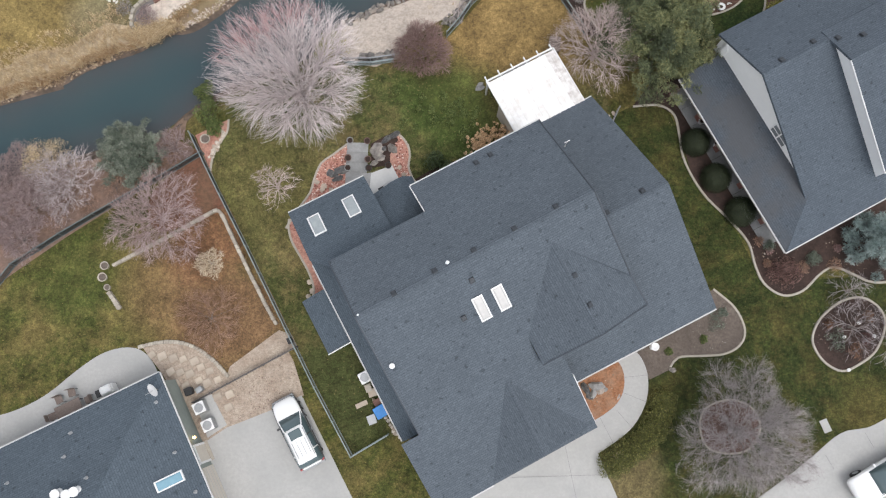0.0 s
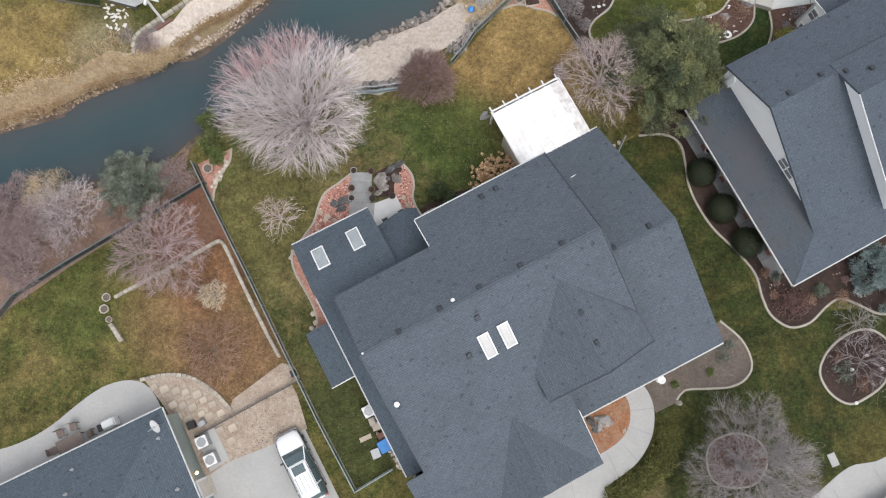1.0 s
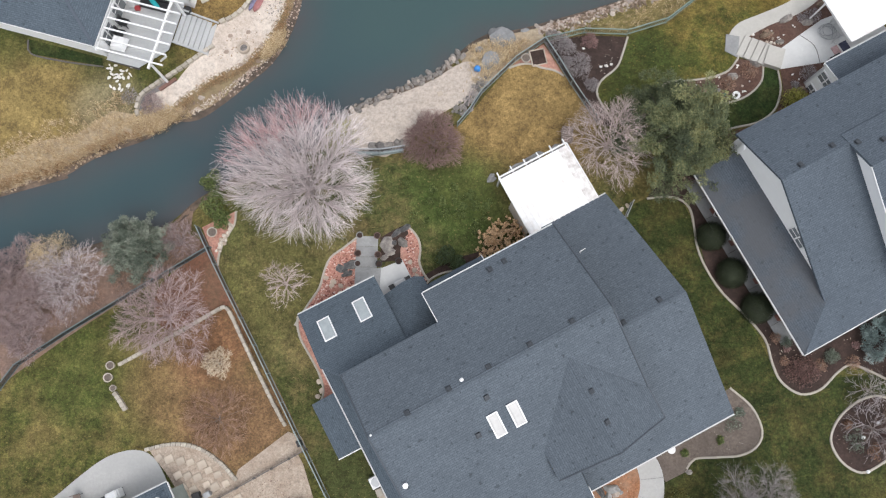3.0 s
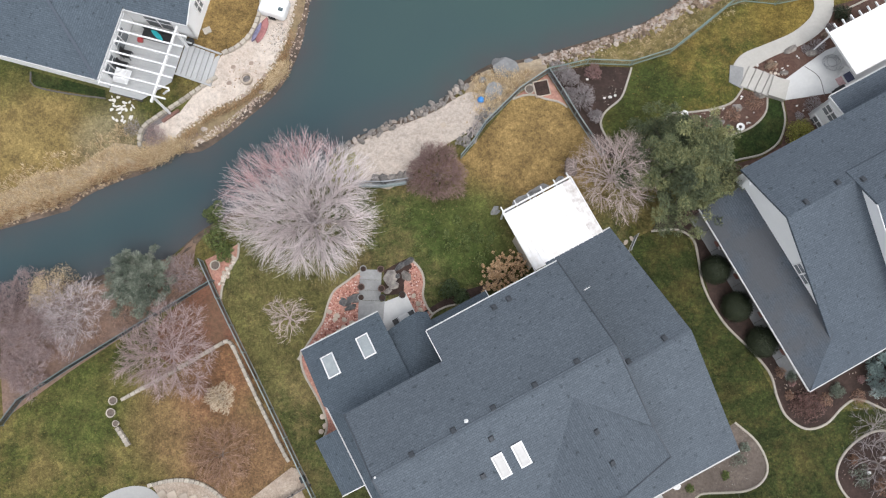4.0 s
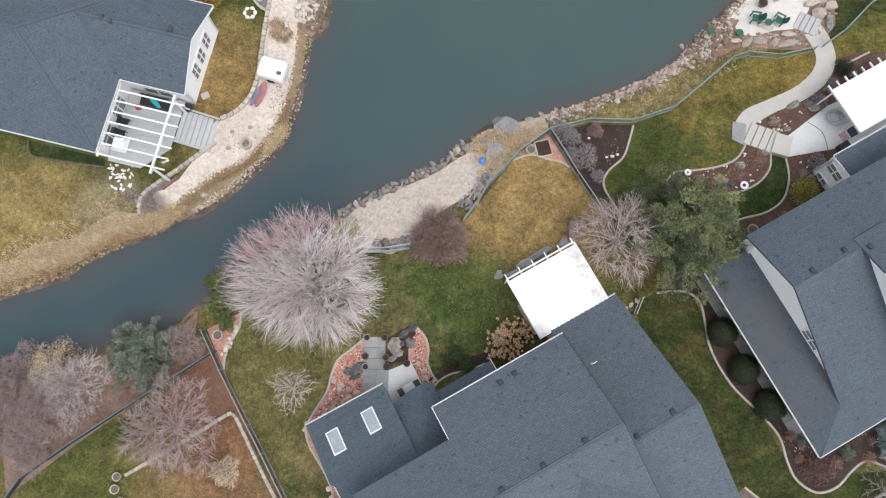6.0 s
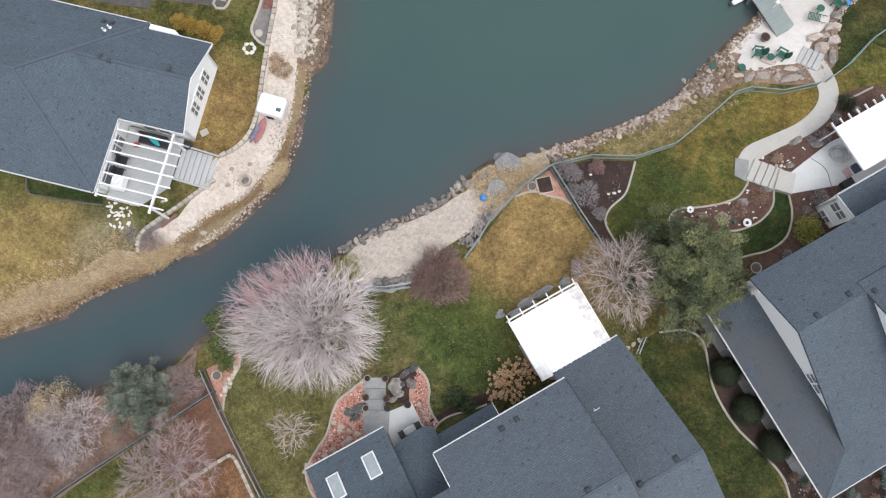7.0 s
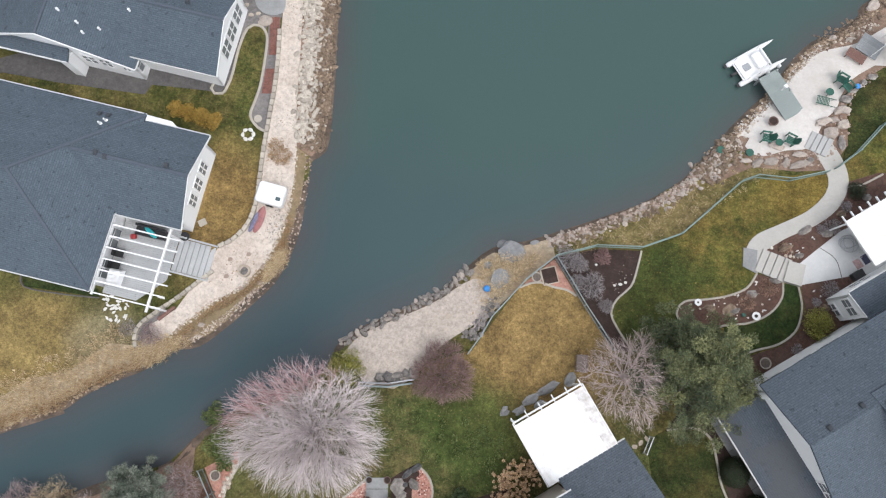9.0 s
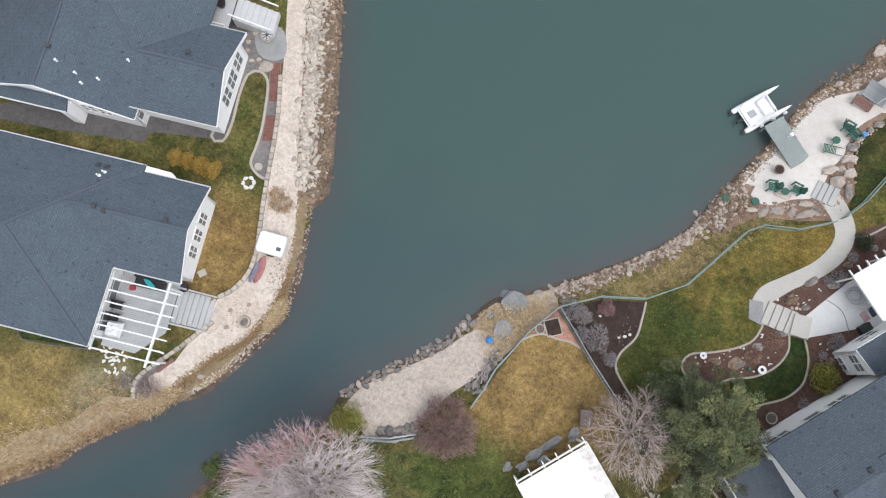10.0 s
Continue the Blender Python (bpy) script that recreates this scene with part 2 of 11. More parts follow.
ROCK = surface("grey_boulder", (0.14, 0.125, 0.115), (0.28, 0.255, 0.235), 4.0, 0.9, patch=(0.34, 0.31, 0.27), patch_scale=1.1, bump=0.7, dist=0.05, per_piece=0.25)
ROCK_DARK = surface("dark_grey_rock", (0.05, 0.05, 0.052), (0.14, 0.14, 0.14), 5.0, 0.9, patch=(0.18, 0.17, 0.16), patch_scale=1.4, bump=0.7, dist=0.05, per_piece=0.25)
ROCK_PALE = surface("pale_pink_boulder", (0.34, 0.28, 0.24), (0.55, 0.49, 0.43), 4.0, 0.9, patch=(0.27, 0.22, 0.19), patch_scale=1.4, bump=0.6, dist=0.04, per_piece=0.25)
SAND = surface("cream_gravel_path", (0.36, 0.305, 0.26), (0.57, 0.495, 0.43), 7.0, 0.95, patch=(0.45, 0.38, 0.32), patch_scale=0.5, patch_amount=0.5, bump=0.5, dist=0.02)
SAND_PINK = surface("pinkish_sand_path", (0.44, 0.38, 0.33), (0.62, 0.55, 0.48), 8.0, 0.95, patch=(0.42, 0.34, 0.28), patch_scale=0.5, patch_amount=0.6, bump=0.4)
SAND_WHITE = surface("white_sand", (0.54, 0.505, 0.47), (0.7, 0.66, 0.62), 5.0, 0.95, patch=(0.47, 0.42, 0.37), patch_scale=0.45, patch_amount=0.5, bump=0.35)
GRAVEL_TAN = surface("tan_crushed_gravel", (0.24, 0.185, 0.145), (0.54, 0.455, 0.37), 9.0, 0.95, patch=(0.27, 0.2, 0.15), patch_scale=0.6, bump=0.7, dist=0.03)
GRAVEL_RED = surface("salmon_red_lava_gravel", (0.195, 0.0845, 0.0624), (0.624, 0.319, 0.247), 7.0, 0.95, patch=(0.546, 0.338, 0.26), patch_scale=0.9, bump=0.7, dist=0.03)
GRAVEL_ORANGE = surface("orange_bark_gravel", (0.15, 0.065, 0.03), (0.42, 0.2, 0.105), 7.0, 0.95, patch=(0.3, 0.2, 0.14), patch_scale=0.9, bump=0.7, dist=0.03)
GRAVEL_GREY = surface("grey_crushed_gravel", (0.11, 0.1, 0.1), (0.2, 0.185, 0.18), 8.0, 0.95, patch=(0.24, 0.22, 0.2), patch_scale=0.6, bump=0.6, dist=0.03)
MULCH = surface("dark_brown_bark_mulch", (0.016, 0.01, 0.008), (0.055, 0.033, 0.026), 7.0, 0.95, patch=(0.075, 0.044, 0.035), patch_scale=0.7, patch_amount=0.5, bump=0.8, dist=0.04)
MULCH_RED = surface("red_brown_bark_mulch", (0.04, 0.02, 0.015), (0.15, 0.08, 0.058), 7.0, 0.95, patch=(0.11, 0.07, 0.055), patch_scale=0.7, bump=0.8, dist=0.04)
EARTH = surface("bare_brown_garden_soil", (0.085, 0.066, 0.054), (0.19, 0.155, 0.13), 6.0, 0.95, patch=(0.08, 0.065, 0.055), patch_scale=0.6, bump=0.6, dist=0.04)
MUD = surface("wet_brown_bank", (0.11, 0.07, 0.05), (0.27, 0.18, 0.13), 6.0, 0.9, patch=(0.33, 0.225, 0.165), patch_scale=0.8, bump=0.8, dist=0.06)
LAWN = lawn("winter_lawn", (0.088, 0.092, 0.027), (0.04, 0.053, 0.016), (0.185, 0.145, 0.06), 0.36,
            [(*(-17.78, 35.51), 5.0, (0.25, 0.165, 0.07), 0.8), (*(-25.94, 6.79), 4.0, (0.07, 0.09, 0.025), 0.6), (*(-31.5, 30.0), 5.0, (0.078, 0.09, 0.028), 0.75), (*(-26.5, 28.6), 3.0, (0.085, 0.085, 0.035), 0.7), (*(-30.81, 25.5), 5.0, (0.27, 0.195, 0.085), 0.75), (*(-25.6, 26.2), 2.6, (0.22, 0.19, 0.12), 0.7),
             (*(-18.06, 5.97), 4.6, (0.195, 0.132, 0.066), 0.9), (*(-14.95, 3.57), 4.6, (0.195, 0.12, 0.068), 0.95), (*(-16.46, 9.22), 3.2, (0.185, 0.1, 0.058), 0.9)])
LAWN_GREEN = lawn("back_garden_lawn", (0.088, 0.096, 0.034), (0.048, 0.062, 0.022), (0.2, 0.155, 0.075), 0.25,
                  [(*(5.27, 25.68), 7.5, (0.27, 0.185, 0.08), 0.92), (*(0.50, 18.94), 4.2, (0.055, 0.085, 0.022), 0.8), (*(-12.58, 12.97), 5.0, (0.16, 0.14, 0.055), 0.5), (*(-6.92, -1.48), 4.5, (0.058, 0.07, 0.026), 0.8)])
LAWN_LUSH = lawn("dense_dark_lawn", (0.042, 0.054, 0.016), (0.022, 0.032, 0.01), (0.1, 0.082, 0.03), 0.2,
                 [(*(12.70, -7.88), 2.6, (0.2, 0.16, 0.085), 0.7), (*(29.61, -3.22), 2.5, (0.12, 0.1, 0.035), 0.5)])
LAWN_POND = lawn("pond_side_lawn", (0.1, 0.098, 0.026), (0.055, 0.066, 0.018), (0.21, 0.15, 0.05), 0.35,
                 [(*(13.86, 28.25), 4.5, (0.045, 0.065, 0.018), 0.8), (*(25.60, 35.78), 3.0, (0.2, 0.14, 0.04), 0.6)])
# Deep green of the crescent; also holds the wall's shade on one strip.
LAWN_DARK = lawn("deep_green_turf_and_painted_shade", (0.03, 0.05, 0.014), (0.018, 0.032, 0.01), (0.06, 0.065, 0.022), 0.1)
REED_GROUND = surface("straw_bank", (0.29, 0.225, 0.15), (0.5, 0.415, 0.3), 6.0, 0.95, patch=(0.26, 0.175, 0.1), patch_scale=0.5, bump=0.9, dist=0.08)
WOOD_GREY = surface("weathered_grey_decking", (0.27, 0.28, 0.285), (0.36, 0.37, 0.37), 9.0, 0.8, patch=(0.22, 0.23, 0.24), bump=0.2, per_piece=0.08)
DECK_PALE = surface("pale_grey_deck_paint", (0.38, 0.385, 0.385), (0.45, 0.455, 0.45), 5.0, 0.75, patch=(0.34, 0.35, 0.35), bump=0.1, per_piece=0.04)
DOCK_GREY = surface("grey_green_dock_decking", (0.22, 0.255, 0.245), (0.29, 0.32, 0.305), 9.0, 0.8, patch=(0.2, 0.225, 0.215), bump=0.2, per_piece=0.06)
WOOD_BROWN = surface("red_brown_timber", (0.13, 0.065, 0.05), (0.22, 0.12, 0.095), 9.0, 0.75, bump=0.2)
WOOD_DARK = surface("weathered_dark_timber", (0.075, 0.068, 0.065), (0.14, 0.13, 0.125), 9.0, 0.85, bump=0.3)
PLASTIC_GREEN = surface("dark_green_plastic", (0.012, 0.075, 0.05), (0.02, 0.1, 0.07), 6.0, 0.5, bump=0.05)
PLASTIC_BLUE = surface("bright_blue_tarp", (0.03, 0.19, 0.52), (0.05, 0.25, 0.62), 6.0, 0.45, bump=0.2)
PLASTIC_RED = surface("red_plastic", (0.3, 0.035, 0.04), (0.4, 0.06, 0.06), 6.0, 0.4, bump=0.05)
PLASTIC_TEAL = surface("turquoise_plastic", (0.02, 0.33, 0.36), (0.04, 0.42, 0.45), 6.0, 0.4, bump=0.05)
PLASTIC_BLACK = surface("black_plastic", (0.012, 0.012, 0.013), (0.03, 0.03, 0.032), 8.0, 0.5, bump=0.05)
TERRACOTTA = surface("brown_glazed_clay", (0.09, 0.05, 0.04), (0.16, 0.09, 0.07), 8.0, 0.5, bump=0.1)
CAR_WHITE = surface("white_car_paint", (0.78, 0.78, 0.78), (0.8, 0.8, 0.8), 2.0, 0.15, bump=0.0)
CAR_GREY = surface("dark_grey_car_paint", (0.06, 0.062, 0.065), (0.08, 0.082, 0.085), 2.0, 0.25, bump=0.0)
CAR_GLASS = nodes_of("car_glass", 0.05, 0.0, 0.8)[0]
CAR_GLASS.node_tree.nodes["Principled BSDF"].inputs["Base Color"].default_value = (0.075, 0.11, 0.12, 1)
TYRE = surface("tyre_rubber", (0.012, 0.012, 0.012), (0.025, 0.025, 0.025), 10.0, 0.85, bump=0.2)
LAMP_GLOW = nodes_of("lit_wall_lamp", 0.5)[0]
LAMP_GLOW.node_tree.nodes["Principled BSDF"].inputs["Emission Color"].default_value = (1.0, 0.6, 0.18, 1)
LAMP_GLOW.node_tree.nodes["Principled BSDF"].inputs["Emission Strength"].default_value = 3.0


def water_material():
    m, n, l, b = nodes_of("teal_pond_water", 0.2, spec=0.35)
    vec = n.new("ShaderNodeTexCoord").outputs["Object"]
    broad = noise_node(n, l, vec, 0.03, 3.0)
    xyz = n.new("ShaderNodeSeparateXYZ")
    l.new(vec, xyz.inputs[0])
    depth = n.new("ShaderNodeMath")
    depth.operation = "MULTIPLY_ADD"
    l.new(xyz.outputs["Y"], depth.inputs[0])
    depth.inputs[1].default_value = 0.009
    half = n.new("ShaderNodeMath")
    half.operation = "MULTIPLY"
    half.inputs[1].default_value = 0.5
    l.new(broad, half.inputs[0])
    l.new(half.outputs[0], depth.inputs[2])
    col = ramp_node(n, l, depth.outputs[0], [(0.36, (0.025, 0.047, 0.061)), (0.5, (0.037, 0.067, 0.072)), (0.64, (0.043, 0.079, 0.072)), (0.85, (0.044, 0.079, 0.076))])
    silt = n.new("ShaderNodeAttribute")
    silt.attribute_name = "silt"
    cloud = n.new("ShaderNodeMath")
    cloud.operation = "MULTIPLY"
    l.new(silt.outputs["Fac"], cloud.inputs[0])
    l.new(ramp_node(n, l, noise_node(n, l, vec, 0.35, 4.0), [(0.3, 0.45), (0.7, 1.0)]), cloud.inputs[1])
    col = mix_node(n, l, cloud.outputs[0], col, (0.066, 0.06, 0.062))
    l.new(col, b.inputs["Base Color"])
    bump_node(n, l, b, noise_node(n, l, vec, 1.6, 4.0), 0.06, 0.05)
    return m


WATER = water_material()
ROCK_BROWN = surface("brown_shore_rock", (0.1, 0.068, 0.046), (0.27, 0.195, 0.135), 4.0, 0.9, patch=(0.32, 0.25, 0.19), patch_scale=1.4, bump=0.6, dist=0.04, per_piece=0.3)
ROCK_LIGHT = surface("light_grey_boulder", (0.17, 0.172, 0.175), (0.29, 0.29, 0.29), 4.0, 0.9, patch=(0.14, 0.143, 0.146), patch_scale=1.3, bump=0.7, dist=0.05, per_piece=0.2)
ROCK_WHITE = surface("whitewashed_stone", (0.55, 0.53, 0.5), (0.72, 0.7, 0.67), 5.0, 0.85, bump=0.3)
PATIO_BROWN = surface("faded_brown_wicker", (0.13, 0.1, 0.085), (0.24, 0.19, 0.165), 9.0, 0.8, bump=0.3)
ROCK_SILVER = surface("silver_grey_boulder", (0.25, 0.245, 0.24), (0.42, 0.415, 0.4), 4.0, 0.9, patch=(0.2, 0.195, 0.19), patch_scale=1.3, bump=0.7, dist=0.05, per_piece=0.2)
RED_BARK = surface("red_bark_chips", (0.09, 0.035, 0.027), (0.27, 0.115, 0.09), 6.0, 0.95, patch=(0.16, 0.09, 0.075), patch_scale=0.9, bump=0.7, dist=0.03)
SEAT_STONE = surface("brown_flat_stone", (0.25, 0.19, 0.15), (0.36, 0.285, 0.235), 6.0, 0.9, bump=0.3)
ROCK_CREAM = surface("cream_riprap_rock", (0.4, 0.35, 0.29), (0.64, 0.585, 0.51), 4.0, 0.9, patch=(0.3, 0.25, 0.2), patch_scale=1.4, bump=0.6, dist=0.04, per_piece=0.3)
GRAVEL_DARK = surface("dark_wet_paving_gravel", (0.066, 0.061, 0.061), (0.12, 0.112, 0.11), 8.0, 0.95, patch=(0.13, 0.122, 0.115), patch_scale=0.6, bump=0.5, dist=0.02)
LITTER = surface("pinkish_brown_leaf_litter", (0.12, 0.08, 0.065), (0.29, 0.2, 0.16), 6.0, 0.95, patch=(0.26, 0.16, 0.11), patch_scale=0.5, bump=0.8, dist=0.05)
LITTER_RED = surface("red_fallen_leaves", (0.09, 0.045, 0.028), (0.25, 0.115, 0.07), 6.0, 0.95, patch=(0.16, 0.1, 0.06), patch_scale=0.5, bump=0.8, dist=0.05)
LAWN_STRAW = lawn("straw_tinged_bank", (0.13, 0.115, 0.04), (0.07, 0.072, 0.024), (0.25, 0.195, 0.095), 0.45)
BANK_BROWN = surface("dry_brown_weedy_bank", (0.15, 0.105, 0.06), (0.31, 0.23, 0.14), 6.0, 0.95, patch=(0.2, 0.17, 0.085), patch_scale=0.7, bump=0.9, dist=0.07)
MUD_DARK = surface("wet_dark_shore_mud", (0.035, 0.025, 0.019), (0.1, 0.072, 0.052), 7.0, 0.8, patch=(0.2, 0.14, 0.1), patch_scale=0.8, bump=0.7, dist=0.05)
STONES_PALE = islands("pale_riprap_stones", [(0.0, (0.3, 0.24, 0.19)), (0.4, (0.46, 0.4, 0.33)), (0.8, (0.6, 0.54, 0.47)), (1.0, (0.36, 0.27, 0.2))], 0.9, 6.0)
STONES_PINK = islands("pinkish_rubble", [(0.0, (0.2, 0.14, 0.11)), (0.5, (0.34, 0.26, 0.21)), (1.0, (0.46, 0.38, 0.32))], 0.9, 6.0)
STONES_SALMON = islands("salmon_gravel_stones", [(0.0, (0.17, 0.06, 0.045)), (0.35, (0.36, 0.16, 0.125)), (0.7, (0.5, 0.26, 0.21)), (0.9, (0.58, 0.38, 0.32)), (1.0, (0.7, 0.6, 0.55))], 0.9, 6.0)
STONES_BROWN = islands("brown_riprap_stones", [(0.0, (0.17, 0.12, 0.08)), (0.5, (0.3, 0.22, 0.15)), (1.0, (0.42, 0.33, 0.24))], 0.9, 6.0)
STONES_GREY = islands("grey_shore_stones", [(0.0, (0.13, 0.12, 0.115)), (0.5, (0.24, 0.22, 0.2)), (1.0, (0.36, 0.32, 0.29))], 0.9, 6.0)


# ---------------------------------------------------------------- building blocks
def mesh_object(name, verts, faces, material, parent=None, label="", smooth=False, uvs=None):
    me = bpy.data.meshes.new(name)
    me.from_pydata([tuple(v) for v in verts], [], [tuple(f) for f in faces])
    if material:
        me.materials.append(material)
    if smooth:
        me.polygons.foreach_set("use_smooth", [True] * len(me.polygons))
    ob = new(name, me)
    if parent:
        ob.parent = parent
    if label:
        tagged(ob, label)
    return ob


def part(name, bm, material, parent=None, label="", smooth=False):
    """One mesh object from a bmesh, under a thing or a part."""
    me = bpy.data.meshes.new(name)
    bmesh.ops.recalc_face_normals(bm, faces=bm.faces)
    bm.to_mesh(me)
    bm.free()
    me.materials.append(material)
    if smooth:
        me.polygons.foreach_set("use_smooth", [True] * len(me.polygons))
    ob = new(name, me)
    if parent:
        ob.parent = parent
    if label:
        tagged(ob, label)
    return ob


def thing(name, x, y, z=0.0, turn=0.0, label="", category="", group="", kind=""):
    """An empty at a thing's base, which carries its parts."""
    e = new(name)
    e.empty_display_size = 0.3
    e.location = (x, y, z)
    e.rotation_euler = (0, 0, radians(turn))
    return tagged(e, label, category, group, kind)


def add_box(bm, x0, x1, y0, y1, z0, z1, bevel=0.0, turn=0.0, about=(0, 0)):
    geo = bmesh.ops.create_cube(bm, size=1.0)
    vs = geo["verts"]
    for v in vs:
        v.co = Vector((x0 + (v.co.x + 0.5) * (x1 - x0), y0 + (v.co.y + 0.5) * (y1 - y0), z0 + (v.co.z + 0.5) * (z1 - z0)))
    if bevel:
        es = list({e for v in vs for e in v.link_edges})
        out = bmesh.ops.bevel(bm, geom=es, offset=bevel, segments=1, affect="EDGES")
        vs = list({v for f in out["faces"] for v in f.verts} | {v for v in vs if v.is_valid})
    if turn:
        bmesh.ops.rotate(bm, verts=vs, cent=(*about, 0), matrix=Matrix.Rotation(radians(turn), 3, "Z"))
    return vs


def box(name, x0, x1, y0, y1, z0, z1, material, parent=None, label="", bevel=0.0, turn=0.0, about=(0, 0)):
    bm = bmesh.new()
    add_box(bm, x0, x1, y0, y1, z0, z1, bevel, turn, about)
    return part(name, bm, material, parent, label)


def add_beam(bm, a, b, w, h):
    """A bar of w by h from a to b."""
    a, b = Vector(a), Vector(b)
    d = (b - a).normalized()
    side = d.cross(Vector((0, 0, 1)))
    side = side.normalized() if side.length > 1e-4 else Vector((1, 0, 0))
    up = side.cross(d)
    ring = [(-w / 2, -h / 2), (w / 2, -h / 2), (w / 2, h / 2), (-w / 2, h / 2)]
    va = [bm.verts.new(a + side * p + up * q) for p, q in ring]
    vb = [bm.verts.new(b + side * p + up * q) for p, q in ring]
    for k in range(4):
        bm.faces.new((va[k], va[(k + 1) % 4], vb[(k + 1) % 4], vb[k]))
    bm.faces.new(va[::-1])
    bm.faces.new(vb)


def beam(name, a, b, w, h, material, parent=None, label=""):
    bm = bmesh.new()
    add_beam(bm, a, b, w, h)
    return part(name, bm, material, parent, label)


def add_lathe(bm, profile, segments=12, centre=(0, 0, 0)):
    """Rings of (radius, height) closed to a solid."""
    cx, cy, cz = centre
    rings = []
    for r, h in profile:
        rings.append([bm.verts.new((cx + r * math.cos(6.2832 * k / segments), cy + r * math.sin(6.2832 * k / segments), cz + h)) for k in range(segments)])
    for p, q in zip(rings, rings[1:]):
        for k in range(segments):
            bm.faces.new((p[k], p[(k + 1) % segments], q[(k + 1) % segments], q[k]))
    bm.faces.new(rings[0][::-1])
    bm.faces.new(rings[-1])


def lathe(name, profile, material, parent=None, label="", segments=12, centre=(0, 0, 0), smooth=False):
    bm = bmesh.new()
    add_lathe(bm, profile, segments, centre)
    return part(name, bm, material, parent, label, smooth)


def spline(points, step=0.35, closed=False):
    """A smooth line through a few points of the plan."""
    pts = [Vector((*p[:2], 0)) for p in points]
    n = len(pts)
    out = []
    for k in range(n if closed else n - 1):
        p1, p2 = pts[k], pts[(k + 1) % n]
        p0 = pts[(k - 1) % n] if closed or k else p1 * 2 - p2
        p3 = pts[(k + 2) % n] if closed or k + 2 < n else p2 * 2 - p1
        steps = max(1, int((p2 - p1).length / step))
        for s in range(steps):
            t = s / steps
            q = 0.5 * (2 * p1 + (p2 - p0) * t + (2 * p0 - 5 * p1 + 4 * p2 - p3) * t * t + (3 * p1 - p0 - 3 * p2 + p3) * t ** 3)
            out.append((q.x, q.y))
    if not closed:
        out.append((pts[-1].x, pts[-1].y))
    return out


# ---------------------------------------------------------------- the lie of the land
WATER_LEVEL = -1.98
WATER_N = [(-400, -60), (-90, 4), (-33.42, 19.88), (-31.35, 20.64), (-29.04, 21.37), (-27.20, 22.56), (-25.10, 23.48), (-22.98, 24.26), (-21.10, 25.52),
           (-19.18, 25.81), (-17.17, 27.22), (-15.55, 28.65), (-13.84, 30.27), (-12.70, 32.25), (-11.97, 34.35), (-11.57, 36.91), (-11.17, 39.61),
           (-9.98, 40.47), (-9.47, 44.86), (-9.22, 49.47), (-8.97, 53.73), (-8.79, 56.63), (-7.5, 75), (-6, 160)]
WATER_S = [(90, 160), (50, 60), (34.39, 52.07), (32.69, 50.35), (30.50, 48.79), (28.65, 48.18), (26.68, 46.36), (25.06, 44.33), (23.48, 43.00), (21.57, 41.24),
           (19.67, 39.28), (17.33, 37.05), (14.43, 35.47), (11.82, 34.58), (7.94, 33.39), (5.38, 32.68), (2.83, 32.23), (0.90, 30.85),
           (-0.81, 29.31), (-3.12, 28.21), (-5.20, 27.27), (-7.27, 26.42), (-8.92, 25.17), (-9.73, 23.35), (-14.52, 21.69), (-18.67, 19.22),
           (-21.15, 17.11), (-25.66, 15.95), (-29.28, 14.63), (-33.29, 13.28), (-90, -14), (-400, -80)]
# end of the shore
SHORE = np.array(WATER_N + WATER_S)


def land(x, y):
    """Heights of the ground: level yards that fall to the pond and go on under it."""
    x, y = np.atleast_1d(np.asarray(x, float)), np.atleast_1d(np.asarray(y, float))
    a, b = SHORE, np.roll(SHORE, -1, 0)
    near, inside = np.full(x.shape, 1e9), np.zeros(x.shape, bool)
    for (x1, y1), (x2, y2) in zip(a, b):
        dx, dy = x2 - x1, y2 - y1
        t = np.clip(((x - x1) * dx + (y - y1) * dy) / (dx * dx + dy * dy), 0, 1)
        near = np.minimum(near, np.hypot(x1 + t * dx - x, y1 + t * dy - y))
        if y1 != y2:
            inside ^= ((y1 > y) != (y2 > y)) & (x < dx * (y - y1) / dy + x1)
    return np.where(inside, -1.9 - np.minimum(2.0, 0.5 * near), -1.9 * np.exp(-near / 4.0))


def land_at(x, y):
    return float(land(x, y)[0])


def grid_lines(lo, hi, step, far):
    inner = list(np.arange(lo, hi + step / 2, step))
    out, gap = [], step
    d = 0.0
    while d < far:
        gap *= 1.5
        d += gap
        out.append(d)
    return np.array([lo - d for d in out[::-1]] + inner + [hi + d for d in out])


def build_ground():
    gx, gy = grid_lines(-36, 40, 0.6, 900), grid_lines(-24, 62, 0.6, 900)
    xx, yy = np.meshgrid(gx, gy)
    zz = land(xx.ravel(), yy.ravel())
    zz = zz + 0.03 * np.sin(xx.ravel() * 0.9) * np.sin(yy.ravel() * 0.7)
    nx = len(gx)
    faces = [(j * nx + i, j * nx + i + 1, (j + 1) * nx + i + 1, (j + 1) * nx + i) for j in range(len(gy) - 1) for i in range(nx - 1)]
    ob = mesh_object("ground", np.stack([xx.ravel(), yy.ravel(), zz], 1), faces, LAWN, smooth=True)
    return tagged(ob, "patchy green and straw winter lawn round the houses", "lawn", kind="structure")


build_ground()


